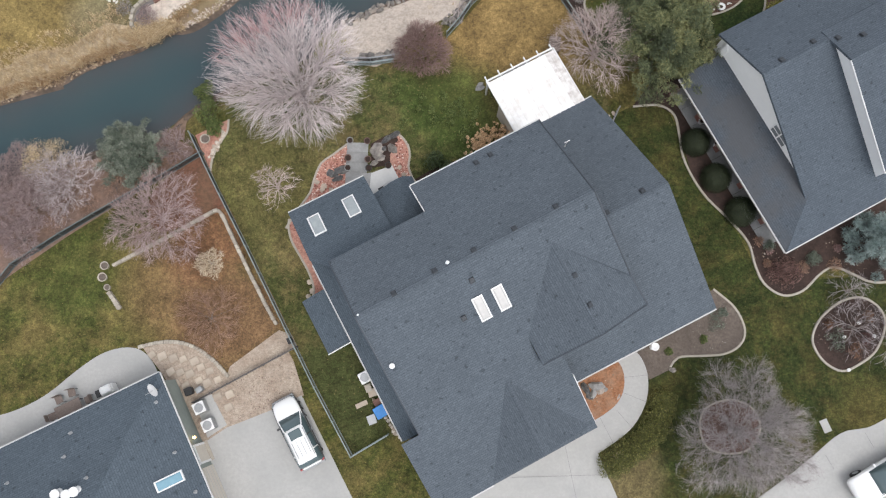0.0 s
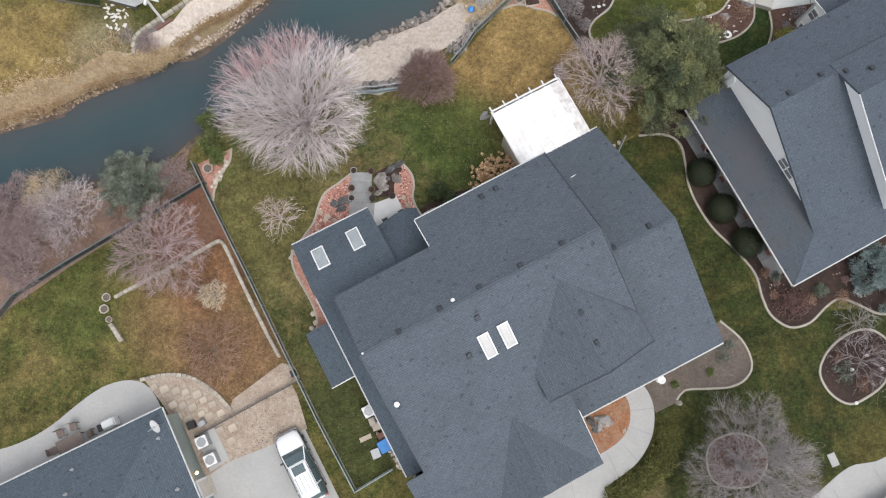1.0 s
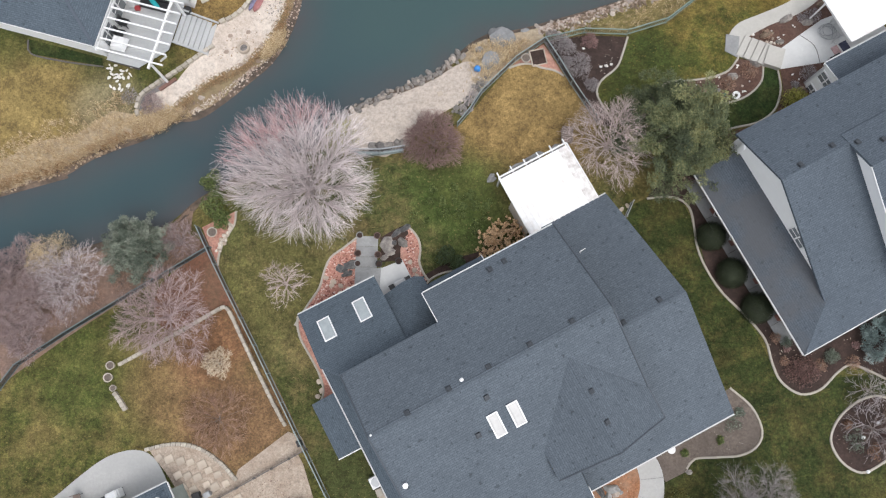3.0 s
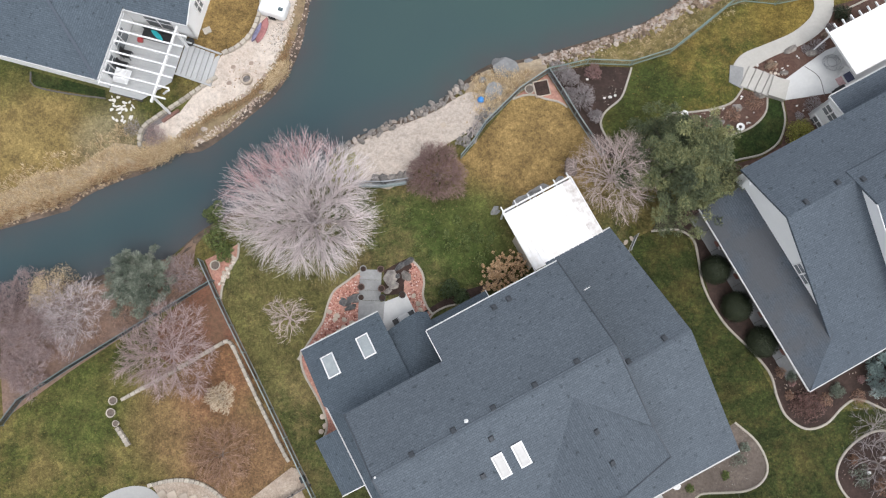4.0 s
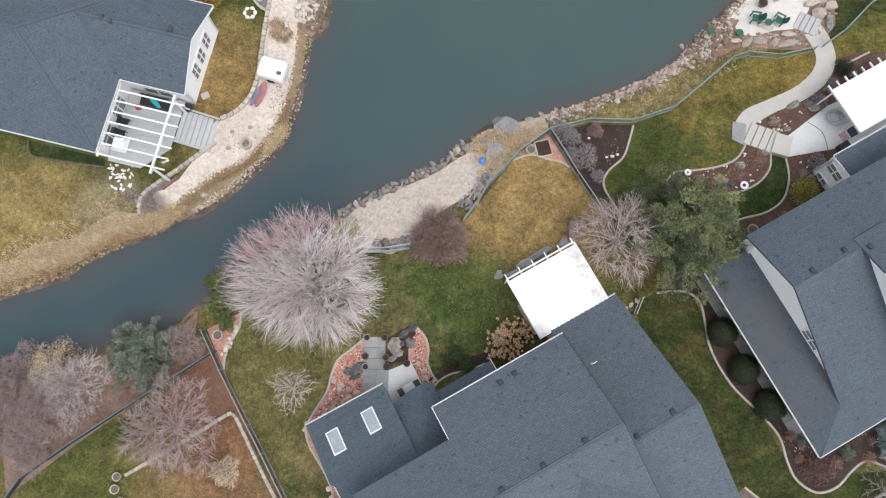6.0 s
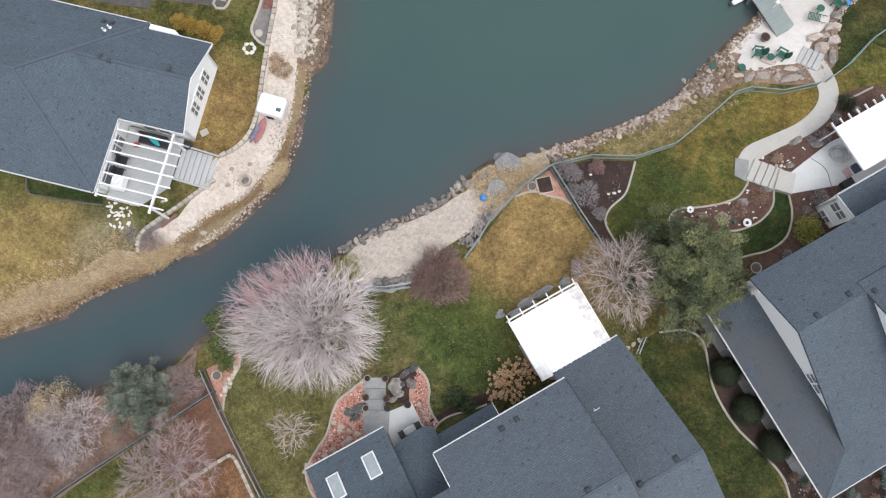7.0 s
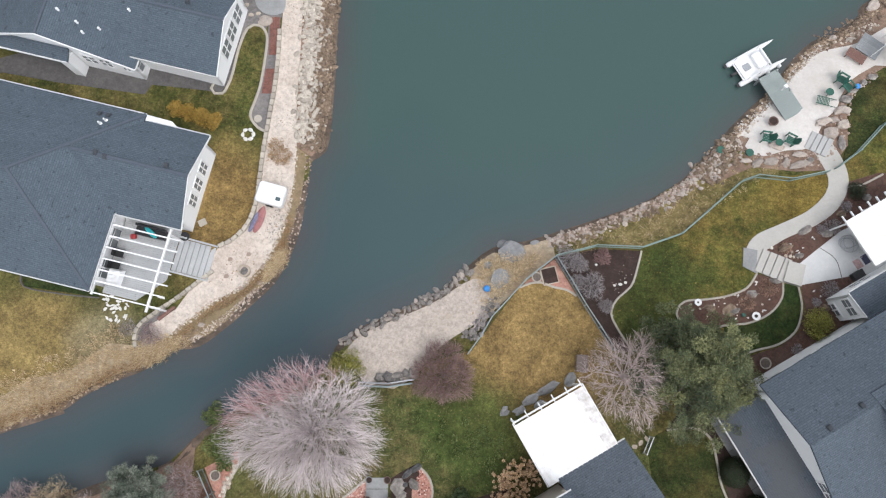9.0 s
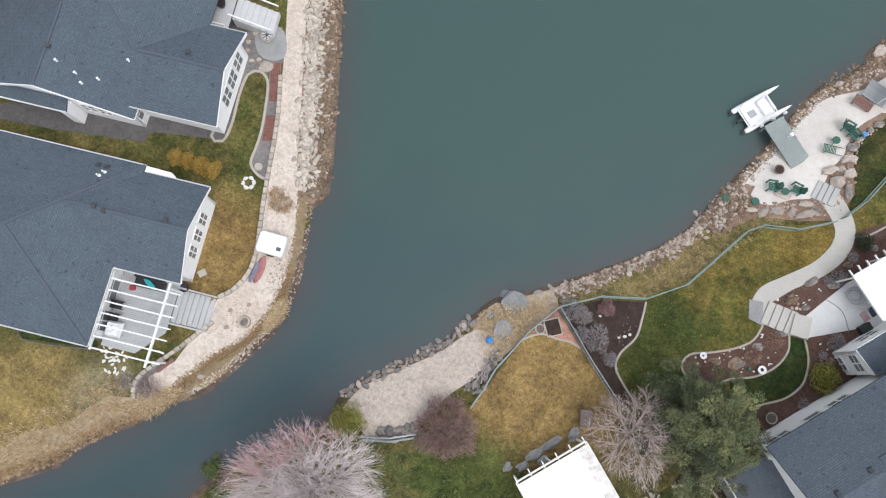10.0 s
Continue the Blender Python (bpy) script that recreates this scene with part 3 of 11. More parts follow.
def build_water():
    """The pond's surface; silt: how much stirred mud the shallows hold."""
    gx, gy = grid_lines(-36, 42, 0.8, 860), grid_lines(5, 62, 0.8, 860)
    xx, yy = np.meshgrid(gx, gy)
    low = land(xx.ravel(), yy.ravel())
    nx = len(gx)
    faces = [(j * nx + i, j * nx + i + 1, (j + 1) * nx + i + 1, (j + 1) * nx + i) for j in range(len(gy) - 1) for i in range(nx - 1)]
    ob = mesh_object("water", np.stack([xx.ravel(), yy.ravel(), np.full(xx.size, WATER_LEVEL)], 1), faces, WATER)
    silt = ob.data.attributes.new("silt", "FLOAT", "POINT")
    silt.data.foreach_set("value", np.clip(1.0 + (low + 1.95) / 1.8, 0, 1) ** 1.8)


build_water()
tagged(bpy.data.objects["water"], "calm teal pond and channel water", "water", kind="structure")


def drape(name, outline, lift, material, label="", category="", kind="structure", step=0.9, closed_spline=False, depth=0.14, parent=None, smooth_step=0.4):
    """A sheet of ground cover that follows the land inside an outline, with a rim that goes into the ground."""
    from mathutils import geometry
    line = spline(outline, smooth_step, True) if closed_spline else []
    if not closed_spline:
        for p, q in zip(outline, outline[1:] + outline[:1]):
            k = max(1, int(math.hypot(q[0] - p[0], q[1] - p[1]) / step))
            line += [(p[0] + (q[0] - p[0]) * s / k, p[1] + (q[1] - p[1]) * s / k) for s in range(k)]
    n = len(line)
    xs, ys = [p[0] for p in line], [p[1] for p in line]
    pts = [Vector(p) for p in line]
    for gx in np.arange(min(xs) + 0.3, max(xs), step):
        for gy in np.arange(min(ys) + 0.3, max(ys), step):
            inside = False
            for (x1, y1), (x2, y2) in zip(line, line[1:] + line[:1]):
                if (y1 > gy) != (y2 > gy) and gx < (x2 - x1) * (gy - y1) / (y2 - y1) + x1:
                    inside = not inside
            if inside:
                pts.append(Vector((gx, gy)))
    got, _, tris, *_ = geometry.delaunay_2d_cdt(pts, [(k, (k + 1) % n) for k in range(n)], [list(range(n))], 1, 1e-4)
    z = land([p.x for p in got], [p.y for p in got])
    z = z + 0.03 * np.sin(np.array([p.x for p in got]) * 0.9) * np.sin(np.array([p.y for p in got]) * 0.7) + lift
    verts = [(p.x, p.y, h) for p, h in zip(got, z)]
    rim = {}
    for f in tris:
        for a, b in zip(f, list(f[1:]) + [f[0]]):
            rim[(a, b)] = rim.get((a, b), 0) + 1
    faces = [tuple(f) for f in tris]
    low = {}
    for a, b in list(rim):
        if (b, a) not in rim:
            for k in (a, b):
                if k not in low:
                    low[k] = len(verts)
                    verts.append((verts[k][0], verts[k][1], verts[k][2] - depth))
            faces.append((b, a, low[a], low[b]))
    ob = mesh_object(name, verts, faces, material, parent)
    return tagged(ob, label, category, kind=kind) if not parent else ob


def edging(name, points, width, height, material, label="", closed=False, parent=None, category="edging", lift=0.0, kind=""):
    """A continuous raised border along a smooth line."""
    line = spline(points, 0.3, closed)
    n = len(line)
    z = land([p[0] for p in line], [p[1] for p in line]) + lift
    bm = bmesh.new()
    rings = []
    for k, (x, y) in enumerate(line):
        p, q = line[(k - 1) % n if closed else max(0, k - 1)], line[(k + 1) % n if closed else min(n - 1, k + 1)]
        t = Vector((q[0] - p[0], q[1] - p[1], 0)).normalized()
        s = Vector((-t.y, t.x, 0))
        c = Vector((x, y, z[k]))
        w = width / 2
        rings.append([bm.verts.new(c + s * a + Vector((0, 0, h))) for a, h in ((-w, -0.15), (-w, height * 0.7), (-w * 0.6, height), (w * 0.6, height), (w, height * 0.7), (w, -0.15))])
    for k in range(n if closed else n - 1):
        p, q = rings[k], rings[(k + 1) % n]
        for a in range(6):
            bm.faces.new((p[a], p[(a + 1) % 6], q[(a + 1) % 6], q[a]))
    if not closed:
        bm.faces.new(rings[0])
        bm.faces.new(rings[-1][::-1])
    ob = part(name, bm, material, parent)
    return tagged(ob, label, category, kind=kind) if not parent else ob


# ---------------------------------------------------------------- house parts
def slab(parent, pts, material, thick=0.2, name="roof", label=""):
    """A roof plane of some thickness; its UV map runs in metres along the eave and up the slope."""
    top = [Vector(p) for p in pts]
    nrm = Vector((0, 0, 0))
    for p, q in zip(top, top[1:] + top[:1]):
        nrm += p.cross(q)
    nrm.normalize()
    if nrm.z < 0:
        top, nrm = top[::-1], -nrm
    along = nrm.cross(Vector((0, 0, 1)))
    along = along.normalized() if along.length > 1e-3 else Vector((1, 0, 0))
    up = nrm.cross(along)
    n = len(top)
    low = [p - Vector((0, 0, thick)) for p in top]
    me = bpy.data.meshes.new(name)
    faces = [tuple(range(n)), tuple(range(2 * n - 1, n - 1, -1))] + [(k, n + k, n + (k + 1) % n, (k + 1) % n) for k in range(n)]
    me.from_pydata([tuple(p) for p in top + low], [], faces)
    me.materials.append(material)
    layer = me.uv_layers.new(name="UVMap")
    for loop in me.loops:
        co = me.vertices[loop.vertex_index].co
        layer.data[loop.index].uv = (co.dot(along) + 31.7, co.dot(up) + 17.3)
    ob = new(name, me)
    ob.parent = parent
    if label:
        tagged(ob, label)
    return ob


def roof_plane(parent, plan, height, material, thick=0.2):
    """plan: corners (u, v); height: a function of u and v."""
    return slab(parent, [(u, v, height(u, v)) for u, v in plan], material, thick)


def wall_panel(parent, a, b, low, high_a, high_b, material, peak=None, thick=0.2, name="wall"):
    """An upright wall from a to b (plan), as high as its ends say, with a gable point at peak (share of the way, height)."""
    a, b = Vector((*a, 0)), Vector((*b, 0))
    d = (b - a).normalized()
    s = Vector((d.y, -d.x, 0)) * (-thick)
    ring = [a + Vector((0, 0, low)), b + Vector((0, 0, low)), b + Vector((0, 0, high_b))]
    if peak:
        ring.append(a.lerp(b, peak[0]) + Vector((0, 0, peak[1])))
    ring.append(a + Vector((0, 0, high_a)))
    bm = bmesh.new()
    front = [bm.verts.new(p) for p in ring]
    back = [bm.verts.new(p + s) for p in ring]
    n = len(ring)
    bm.faces.new(front)
    bm.faces.new(back[::-1])
    for k in range(n):
        bm.faces.new((front[k], back[k], back[(k + 1) % n], front[(k + 1) % n]))
    return part(name, bm, material, parent)


def gutter(parent, a, b, drop=0.1, name="gutter"):
    return beam(name, (a[0], a[1], a[2] - drop), (b[0], b[1], b[2] - drop), 0.075, 0.12, TRIM, parent, "white metal gutter")


def window(parent, a, b, share, sill, width, height, panes=1, frame_mat=None):
    """A framed window that stands a little proud of the wall from a to b."""
    a, b = Vector((*a, 0)), Vector((*b, 0))
    d = (b - a).normalized()
    out = Vector((d.y, -d.x, 0))
    c = a.lerp(b, share)
    w = beam("window", c - d * (width / 2 + 0.06) + out * 0.03 + Vector((0, 0, sill - 0.03)), c + d * (width / 2 + 0.06) + out * 0.03 + Vector((0, 0, sill - 0.03)), 0.1, 0.07, frame_mat or WHITE, parent, "white framed window")
    beam("head", c - d * (width / 2 + 0.06) + out * 0.03 + Vector((0, 0, sill + height + 0.03)), c + d * (width / 2 + 0.06) + out * 0.03 + Vector((0, 0, sill + height + 0.03)), 0.1, 0.07, frame_mat or WHITE, w)
    for k in range(panes + 1):
        p = c + d * (width * (k / panes - 0.5)) + out * 0.03
        beam("mullion", p + Vector((0, 0, sill)), p + Vector((0, 0, sill + height)), 0.07, 0.1, frame_mat or WHITE, w)
    beam("glazing_bar", c - d * width / 2 + out * 0.03 + Vector((0, 0, sill + height * 0.5)), c + d * width / 2 + out * 0.03 + Vector((0, 0, sill + height * 0.5)), 0.07, 0.04, frame_mat or WHITE, w)
    for k in range(panes):
        p, q = c + d * (width * (k / panes - 0.5) + 0.03), c + d * (width * ((k + 1) / panes - 0.5) - 0.03)
        bm = bmesh.new()
        add_beam(bm, p + out * 0.02 + Vector((0, 0, sill + height / 2)), q + out * 0.02 + Vector((0, 0, sill + height / 2)), 0.03, height)
        part("pane", bm, GLASS, w)
    return w


def ridge_cap(parent, a, b, material=None):
    """Lapped cap shingles along a ridge or hip."""
    return beam("ridge_cap", (a[0], a[1], a[2] + 0.02), (b[0], b[1], b[2] + 0.02), 0.2, 0.05, material or RIDGE_DARK, parent, "dark ridge cap shingles")


def box_vent(parent, u, v, height, turn=0.0):
    """A dark slant-backed box vent with a flange on the roof."""
    z = height(u, v)
    e = 0.25
    dzu, dzv = (height(u + e, v) - z) / e, (height(u, v + e) - z) / e
    bm = bmesh.new()

    def quad(w, rise):
        return [bm.verts.new((u + a * w, v + b * w, z + a * w * dzu + b * w * dzv + rise)) for a, b in ((-1, -1), (1, -1), (1, 1), (-1, 1))]

    rings = [quad(0.17, 0.0), quad(0.17, 0.02), quad(0.12, 0.025), quad(0.12, 0.1), quad(0.15, 0.105), quad(0.12, 0.15)]
    for p, q in zip(rings, rings[1:]):
        for k in range(4):
            bm.faces.new((p[k], p[(k + 1) % 4], q[(k + 1) % 4], q[k]))
    bm.faces.new(rings[-1])
    return part("roof_vent", bm, VENT_DARK, parent, "dark metal box vent")


def pipe_vent(parent, u, v, z, r=0.07, h=0.45, material=None, hood=False):
    prof = [(r * 2.4, -0.15), (r * 2.2, 0.02), (r, 0.06), (r, h), (r * 0.8, h)]
    if hood:
        prof = [(r * 1.6, -0.2), (r * 1.5, 0.03), (r, 0.08), (r, h * 0.7), (r * 1.7, h * 0.72), (r * 1.7, h * 0.9), (r * 0.5, h)]
    return lathe("vent_pipe", prof, material or GALV, parent, segments=10, centre=(u, v, z))


def skylight(parent, u, v, w, d, height, glass=None):
    """A curb with a raised pane on the slope."""
    def ring(bm, a, b, rise):
        return [bm.verts.new((u + p * a / 2, v + q * b / 2, height(u + p * a / 2, v + q * b / 2) + rise)) for p, q in ((-1, -1), (1, -1), (1, 1), (-1, 1))]

    bm = bmesh.new()
    rings = [ring(bm, w + 0.1, d + 0.1, -0.05), ring(bm, w + 0.1, d + 0.1, 0.12), ring(bm, w - 0.06, d - 0.06, 0.14), ring(bm, w - 0.08, d - 0.08, 0.08)]
    for p, q in zip(rings, rings[1:]):
        for k in range(4):
            bm.faces.new((p[k], p[(k + 1) % 4], q[(k + 1) % 4], q[k]))
    s = part("skylight", bm, WHITE, parent, "white framed roof skylight")
    bm = bmesh.new()
    rings = [ring(bm, w - 0.07, d - 0.07, 0.09), ring(bm, w - 0.14, d - 0.14, 0.125), ring(bm, w * 0.55, d * 0.6, 0.15)]
    for p, q in zip(rings, rings[1:]):
        for k in range(4):
            bm.faces.new((p[k], p[(k + 1) % 4], q[(k + 1) % 4], q[k]))
    bm.faces.new(rings[-1])
    part("pane", bm, glass or SKYLIGHT, s, "raised skylight pane")
    return s


# ---------------------------------------------------------------- the large grey-roofed house
HOUSE_TURN = 28.0


def main_house():
    h = thing("house", 0, 0, 0, HOUSE_TURN, "large house with intersecting slate-blue shingled roofs", "house")
    pn, ps = 0.455, 0.41
    north = lambda u, v: 8.5 - pn * (v - 4.9)
    south = lambda u, v: 8.5 - ps * (4.9 - v)
    east_n = lambda u, v: 6.7 - 0.475 * (v - 3.35)
    east_s = lambda u, v: 6.7 - 0.46 * (3.35 - v)
    cross_w = lambda u, v: 7.88 - 0.47 * (9.5 - u)
    cross_e = lambda u, v: 7.88 - 0.47 * (u - 9.5)
    gar_w = lambda u, v: 5.42 - 0.6 * (3.27 - u)
    gar_e = lambda u, v: 5.42 - 0.6 * (u - 3.27)
    bay = lambda u, v: 2.65 + 0.45 * (13.95 - v)
    strip = lambda u, v: 2.75 + 0.5 * (u + 4.3)
    roof_plane(h, [(-2.95, 4.9), (13.15, 4.9), (13.15, 11.05), (3.75, 11.05), (3.75, 8.95), (-2.95, 8.95)], north, ROOF)
    roof_plane(h, [(-2.95, 4.9), (13.15, 4.9), (13.15, -0.55), (9.5, 3.4), (5.7, -0.95), (5.7, -2.2), (7.2, -2.2), (7.2, -8.1), (-4.25, -8.1), (-4.25, -3.0), (-2.95, -3.0)], south, ROOF)
    roof_plane(h, [(9.5, 3.5), (9.5, -2.8), (5.7, -2.8), (5.7, -0.95)], cross_w, ROOF)
    roof_plane(h, [(9.5, 3.5), (13.2, -0.55), (13.2, -2.6), (9.5, -2.8)], cross_e, ROOF)
    roof_plane(h, [(13.0, 3.35), (18.1, 3.35), (18.1, 11.5), (13.0, 11.5)], east_n, ROOF)
    roof_plane(h, [(13.0, 3.35), (18.1, 3.35), (18.1, -5.2), (7.4, -5.0), (7.4, -2.3), (13.0, -2.3)], east_s, ROOF)
    roof_plane(h, [(3.27, -2.6), (3.27, -7.65), (-0.45, -7.95)], gar_w, ROOF)
    roof_plane(h, [(3.27, -2.6), (7.2, -6.9), (7.2, -7.75), (3.27, -7.65)], gar_e, ROOF)
    roof_plane(h, [(-4.3, 10.3), (-2.95, 9.1), (-2.95, -3.05), (-4.3, -3.05)], strip, ROOF_B)
    roof_plane(h, [(-4.2, 14.0), (1.5, 13.9), (1.5, 8.6), (-2.95, 8.6), (-4.2, 10.0)], bay, ROOF_B)
    apex = (1.5, 8.6, bay(1.5, 8.6))
    eave = [(*(1.37, 12.44), 2.6), (*(2.89, 12.67), 2.6), (*(3.84, 12.66), 2.6), (*(4.42, 12.35), 2.6), (4.15, 8.6, 4.05)]
    for p, q in zip(eave, eave[1:]):
        slab(h, [apex, p, q], ROOF_B)
    slab(h, [(3.8, 10.8, 3.2), (3.8, 11.75, 2.65), (8.5, 11.75, 2.65), (8.5, 10.8, 3.2)], ROOF_B)
    beam("fascia", (8.55, 10.8, 3.08), (8.55, 11.8, 2.55), 0.05, 0.16, WHITE, h, "white rake board")
    # a narrow pent roof under the front gable
    slab(h, [(6.9, -2.75, 4.95), (6.9, -3.35, 4.7), (10.0, -3.35, 4.7), (10.0, -2.75, 4.95)], ROOF)
    # walls
    w = SIDING_TAN
    for a, b, lo, ha, hb, peak in (
        ((-2.6, 8.6), (-2.6, -3.0), 0, 6.5, 5.0, (0.33, 8.2)),
        ((-3.9, -3.1), (-3.9, -7.7), 0, 5.0, 3.05, None),
        ((-3.9, 13.6), (-3.9, -3.1), 0, 2.6, 2.6, None),
        ((-3.9, -7.7), (7.0, -7.7), 0, 3.0, 3.0, None),
        ((-0.2, -7.45), (6.9, -7.45), 0, 3.0, 2.9, (0.49, 5.15)),
        ((7.0, -7.4), (7.0, -2.4), 0, 3.2, 5.2, None),
        ((7.0, -4.7), (17.8, -4.8), 0, 2.7, 2.7, None),
        ((6.1, -2.5), (12.9, -2.4), 3.0, 6.0, 6.0, (0.5, 7.6)),
        ((13.0, -2.4), (13.0, 10.8), 2.5, 4.8, 5.4, (0.55, 8.2)),
        ((17.8, -4.8), (17.8, 11.2), 0, 2.7, 2.7, (0.51, 6.4)),
        ((17.8, 11.2), (13.0, 11.2), 0, 2.7, 2.7, None),
        ((13.0, 10.7), (4.1, 10.7), 0, 5.5, 5.5, None),
        ((4.1, 10.7), (4.1, 8.7), 0, 5.6, 6.4, None),
        ((4.1, 8.65), (-2.6, 8.65), 0, 6.45, 6.45, None),
        ((1.2, 13.6), (-3.9, 13.6), 0, 2.6, 2.6, None),
        ((1.2, 8.7), (1.2, 13.6), 0, 4.6, 2.6, None),
    ):
        wall_panel(h, a, b, lo - 0.3 if lo == 0 else lo, ha, hb, w, peak)
    # gutters and trim
    for a, b in (
        ((3.75, 11.1, 5.7), (13.15, 11.1, 5.7)), ((13.2, 11.55, 2.83), (18.1, 11.55, 2.83)), ((7.4, -5.06, 2.8), (18.1, -5.26, 2.76)),
        ((-4.2, 14.05, 2.63), (1.5, 13.95, 2.67)), ((-4.35, 10.0, 2.75), (-4.35, -3.0, 2.75)), ((-4.25, -8.15, 3.17), (-0.4, -8.15, 3.17)),
    ):
        gutter(h, a, b)
    for a, b in (((7.24, -4.3, 4.72), (7.24, -7.8, 3.02)), ((3.7, 11.05, 5.7), (3.7, 8.95, 6.65))):
        beam("fascia", (a[0], a[1], a[2] - 0.12), (b[0], b[1], b[2] - 0.12), 0.05, 0.18, WHITE, h, "white rake board")
    # ridge caps
    for a, b in (((-2.95, 4.9, 8.52), (13.15, 4.9, 8.52)), ((9.5, 3.4, 7.9), (9.5, -2.8, 7.9)), ((13.1, 3.35, 6.72), (18.1, 3.35, 6.72)), ((3.27, -2.6, 5.44), (3.27, -7.65, 5.44))):
        slab(h, [(a[0] + (0.13 if a[0] == b[0] else 0), a[1] + (0 if a[0] == b[0] else 0.13), a[2] - 0.04), (b[0] + (0.13 if a[0] == b[0] else 0), b[1] + (0 if a[0] == b[0] else 0.13), b[2] - 0.04),
                 (b[0] - (0.13 if a[0] == b[0] else 0), b[1] - (0 if a[0] == b[0] else 0.13), b[2] - 0.04), (a[0] - (0.13 if a[0] == b[0] else 0), a[1] - (0 if a[0] == b[0] else 0.13), a[2] - 0.04)], ROOF, 0.03, "ridge_cap")
    # roof fittings
    for u, v in ((-0.35, 5.09), (2.40, 5.15), (5.04, 5.17), (7.81, 5.17), (10.66, 5.18), (8.17, 10.36), (9.22, 10.40)):
        box_vent(h, u, v, north)
    for u, v in ((4.12, 3.64), (2.68, 1.91)):
        box_vent(h, u, v, south)
    for u, v in ((9.75, 1.04), (9.68, -0.93)):
        box_vent(h, u, v, cross_e)
    for u, v in ((16.43, 3.74), (13.74, 3.57)):
        box_vent(h, u, v, east_n)
    u, v = (3.31, 5.23)
    pipe_vent(h, u, v, north(u, v), 0.06, 0.35, WHITE)
    u, v = (13.67, 8.61)
    pipe_vent(h, u, v, north(u, v) - 0.5, 0.025, 0.8, GALV)
    z = north(u, v)
    beam("antenna_bar", (u - 0.2, v + 0.02, z + 0.3), (u + 0.2, v + 0.02, z + 0.3), 0.035, 0.035, WHITE, h, "white antenna crossbar")
    u, v = (-2.44, 1.42)
    pipe_vent(h, u, v, south(u, v), 0.1, 0.45, WHITE, hood=True)
    u, v = (-2.78, 4.95)
    pipe_vent(h, u, v, south(u, v), 0.03, 0.15, WHITE)
    # drip edges on the open rakes
    for (ua, va), (ub, vb), f in (
        ((13.2, 4.9), (13.2, -0.55), south), ((13.22, -0.55), (13.22, -2.6), cross_e), ((13.2, 4.9), (13.2, 11.05), north),
        ((9.5, -2.84), (13.2, -2.64), cross_e), ((5.7, -2.84), (9.5, -2.84), cross_w), ((-3.0, 4.9), (-3.0, -3.0), south), ((-3.0, 4.9), (-3.0, 8.95), north),
    ):
        beam("drip_edge", (ua, va, f(ua, va) - 0.03), (ub, vb, f(ub, vb) - 0.03), 0.07, 0.14, DRIP_DARK, h, "dark metal drip edge")
    for u, v in ((3.92, 1.92), (5.26, 1.93)):
        skylight(h, u, v, 0.64, 1.4, south, SKYLIGHT_WHITE)
    for u, v in ((-2.79, 12.16), (-0.19, 12.21)):
        skylight(h, u, v, 0.78, 1.45, bay)
    # front door porch and garage door
    box("garage_door", -2.9, 2.6, -7.75, -7.7, 0.0, 2.2, WHITE, h, "white panelled garage door")
    return h


main_house()


def patio_cover():
    """White aluminium porch roof on posts, with rafter tails past its outer beam."""
    c = thing("patio_cover", 0, 0, 0, HOUSE_TURN, "white enamelled patio cover on posts against the house", "patio cover")
    u0, u1, v0, v1 = 12.2, 17.5, 11.35, 15.9
    width = (u1 - u0) / 14
    for k in range(14):
        a = u0 + k * width
        bm = bmesh.new()
        for lo, hi, z in ((0.0, 0.86, 0.0), (0.86, 1.0, 0.035)):
            add_box(bm, a + lo * width, a + hi * width - 0.002, v0, v1 - 0.12, 2.62 + z * 0.5, 2.66 + z)
        bmesh.ops.rotate(bm, verts=bm.verts, cent=(0, v1, 2.64), matrix=Matrix.Rotation(radians(-2), 3, "X"))
        part("roof_panel", bm, ALUMINIUM_STREAKED if k > 11 else ALUMINIUM, c)
    beam("beam", (u0, v1 + 0.06, 2.56), (u1, v1 + 0.06, 2.56), 0.1, 0.2, WHITE, c)
    for k in range(6):
        u = u0 + 0.06 + (u1 - u0 - 0.12) * k / 5
        beam("rafter", (u, v0 + 0.3, 2.55), (u, v1 + 0.42, 2.55), 0.07, 0.16, WHITE, c)
    for u in (u0 + 0.15, (u0 + u1) / 2, u1 - 0.15):
        beam("post", (u, v1 + 0.06, -0.4), (u, v1 + 0.06, 2.45), 0.11, 0.11, WHITE, c)
    beam("edge_trim", (u0 - 0.04, v0, 2.68), (u0 - 0.04, v1 + 0.04, 2.66), 0.06, 0.14, WHITE, c)
    beam("edge_trim", (u1 + 0.04, v0, 2.68), (u1 + 0.04, v1 + 0.04, 2.66), 0.06, 0.14, WHITE, c)
    box("side_panel", u0 + 0.05, u0 + 0.1, v0 + 0.4, v0 + 2.8, -0.3, 2.45, SIDING_TAN, c, "beige privacy panel")
    return c


patio_cover()


def lean_to():
    s = thing("lean_to_shed", 0, 0, 0, HOUSE_TURN, "small grey-roofed lean-to shed against the house wall", "shed")
    slab(s, [(-6.2, 8.35, 1.35), (-4.3, 8.35, 2.0), (-4.3, 4.35, 2.0), (-6.2, 4.35, 1.35)], ROOF_B, 0.1)
    box("wall", -5.95, -4.15, 4.6, 8.1, -0.2, 1.25, SIDING_TAN, s)
    beam("fascia", (-6.2, 4.3, 1.28), (-4.35, 4.3, 1.93), 0.06, 0.16, WHITE, s, "white rake board")
    return s


lean_to()


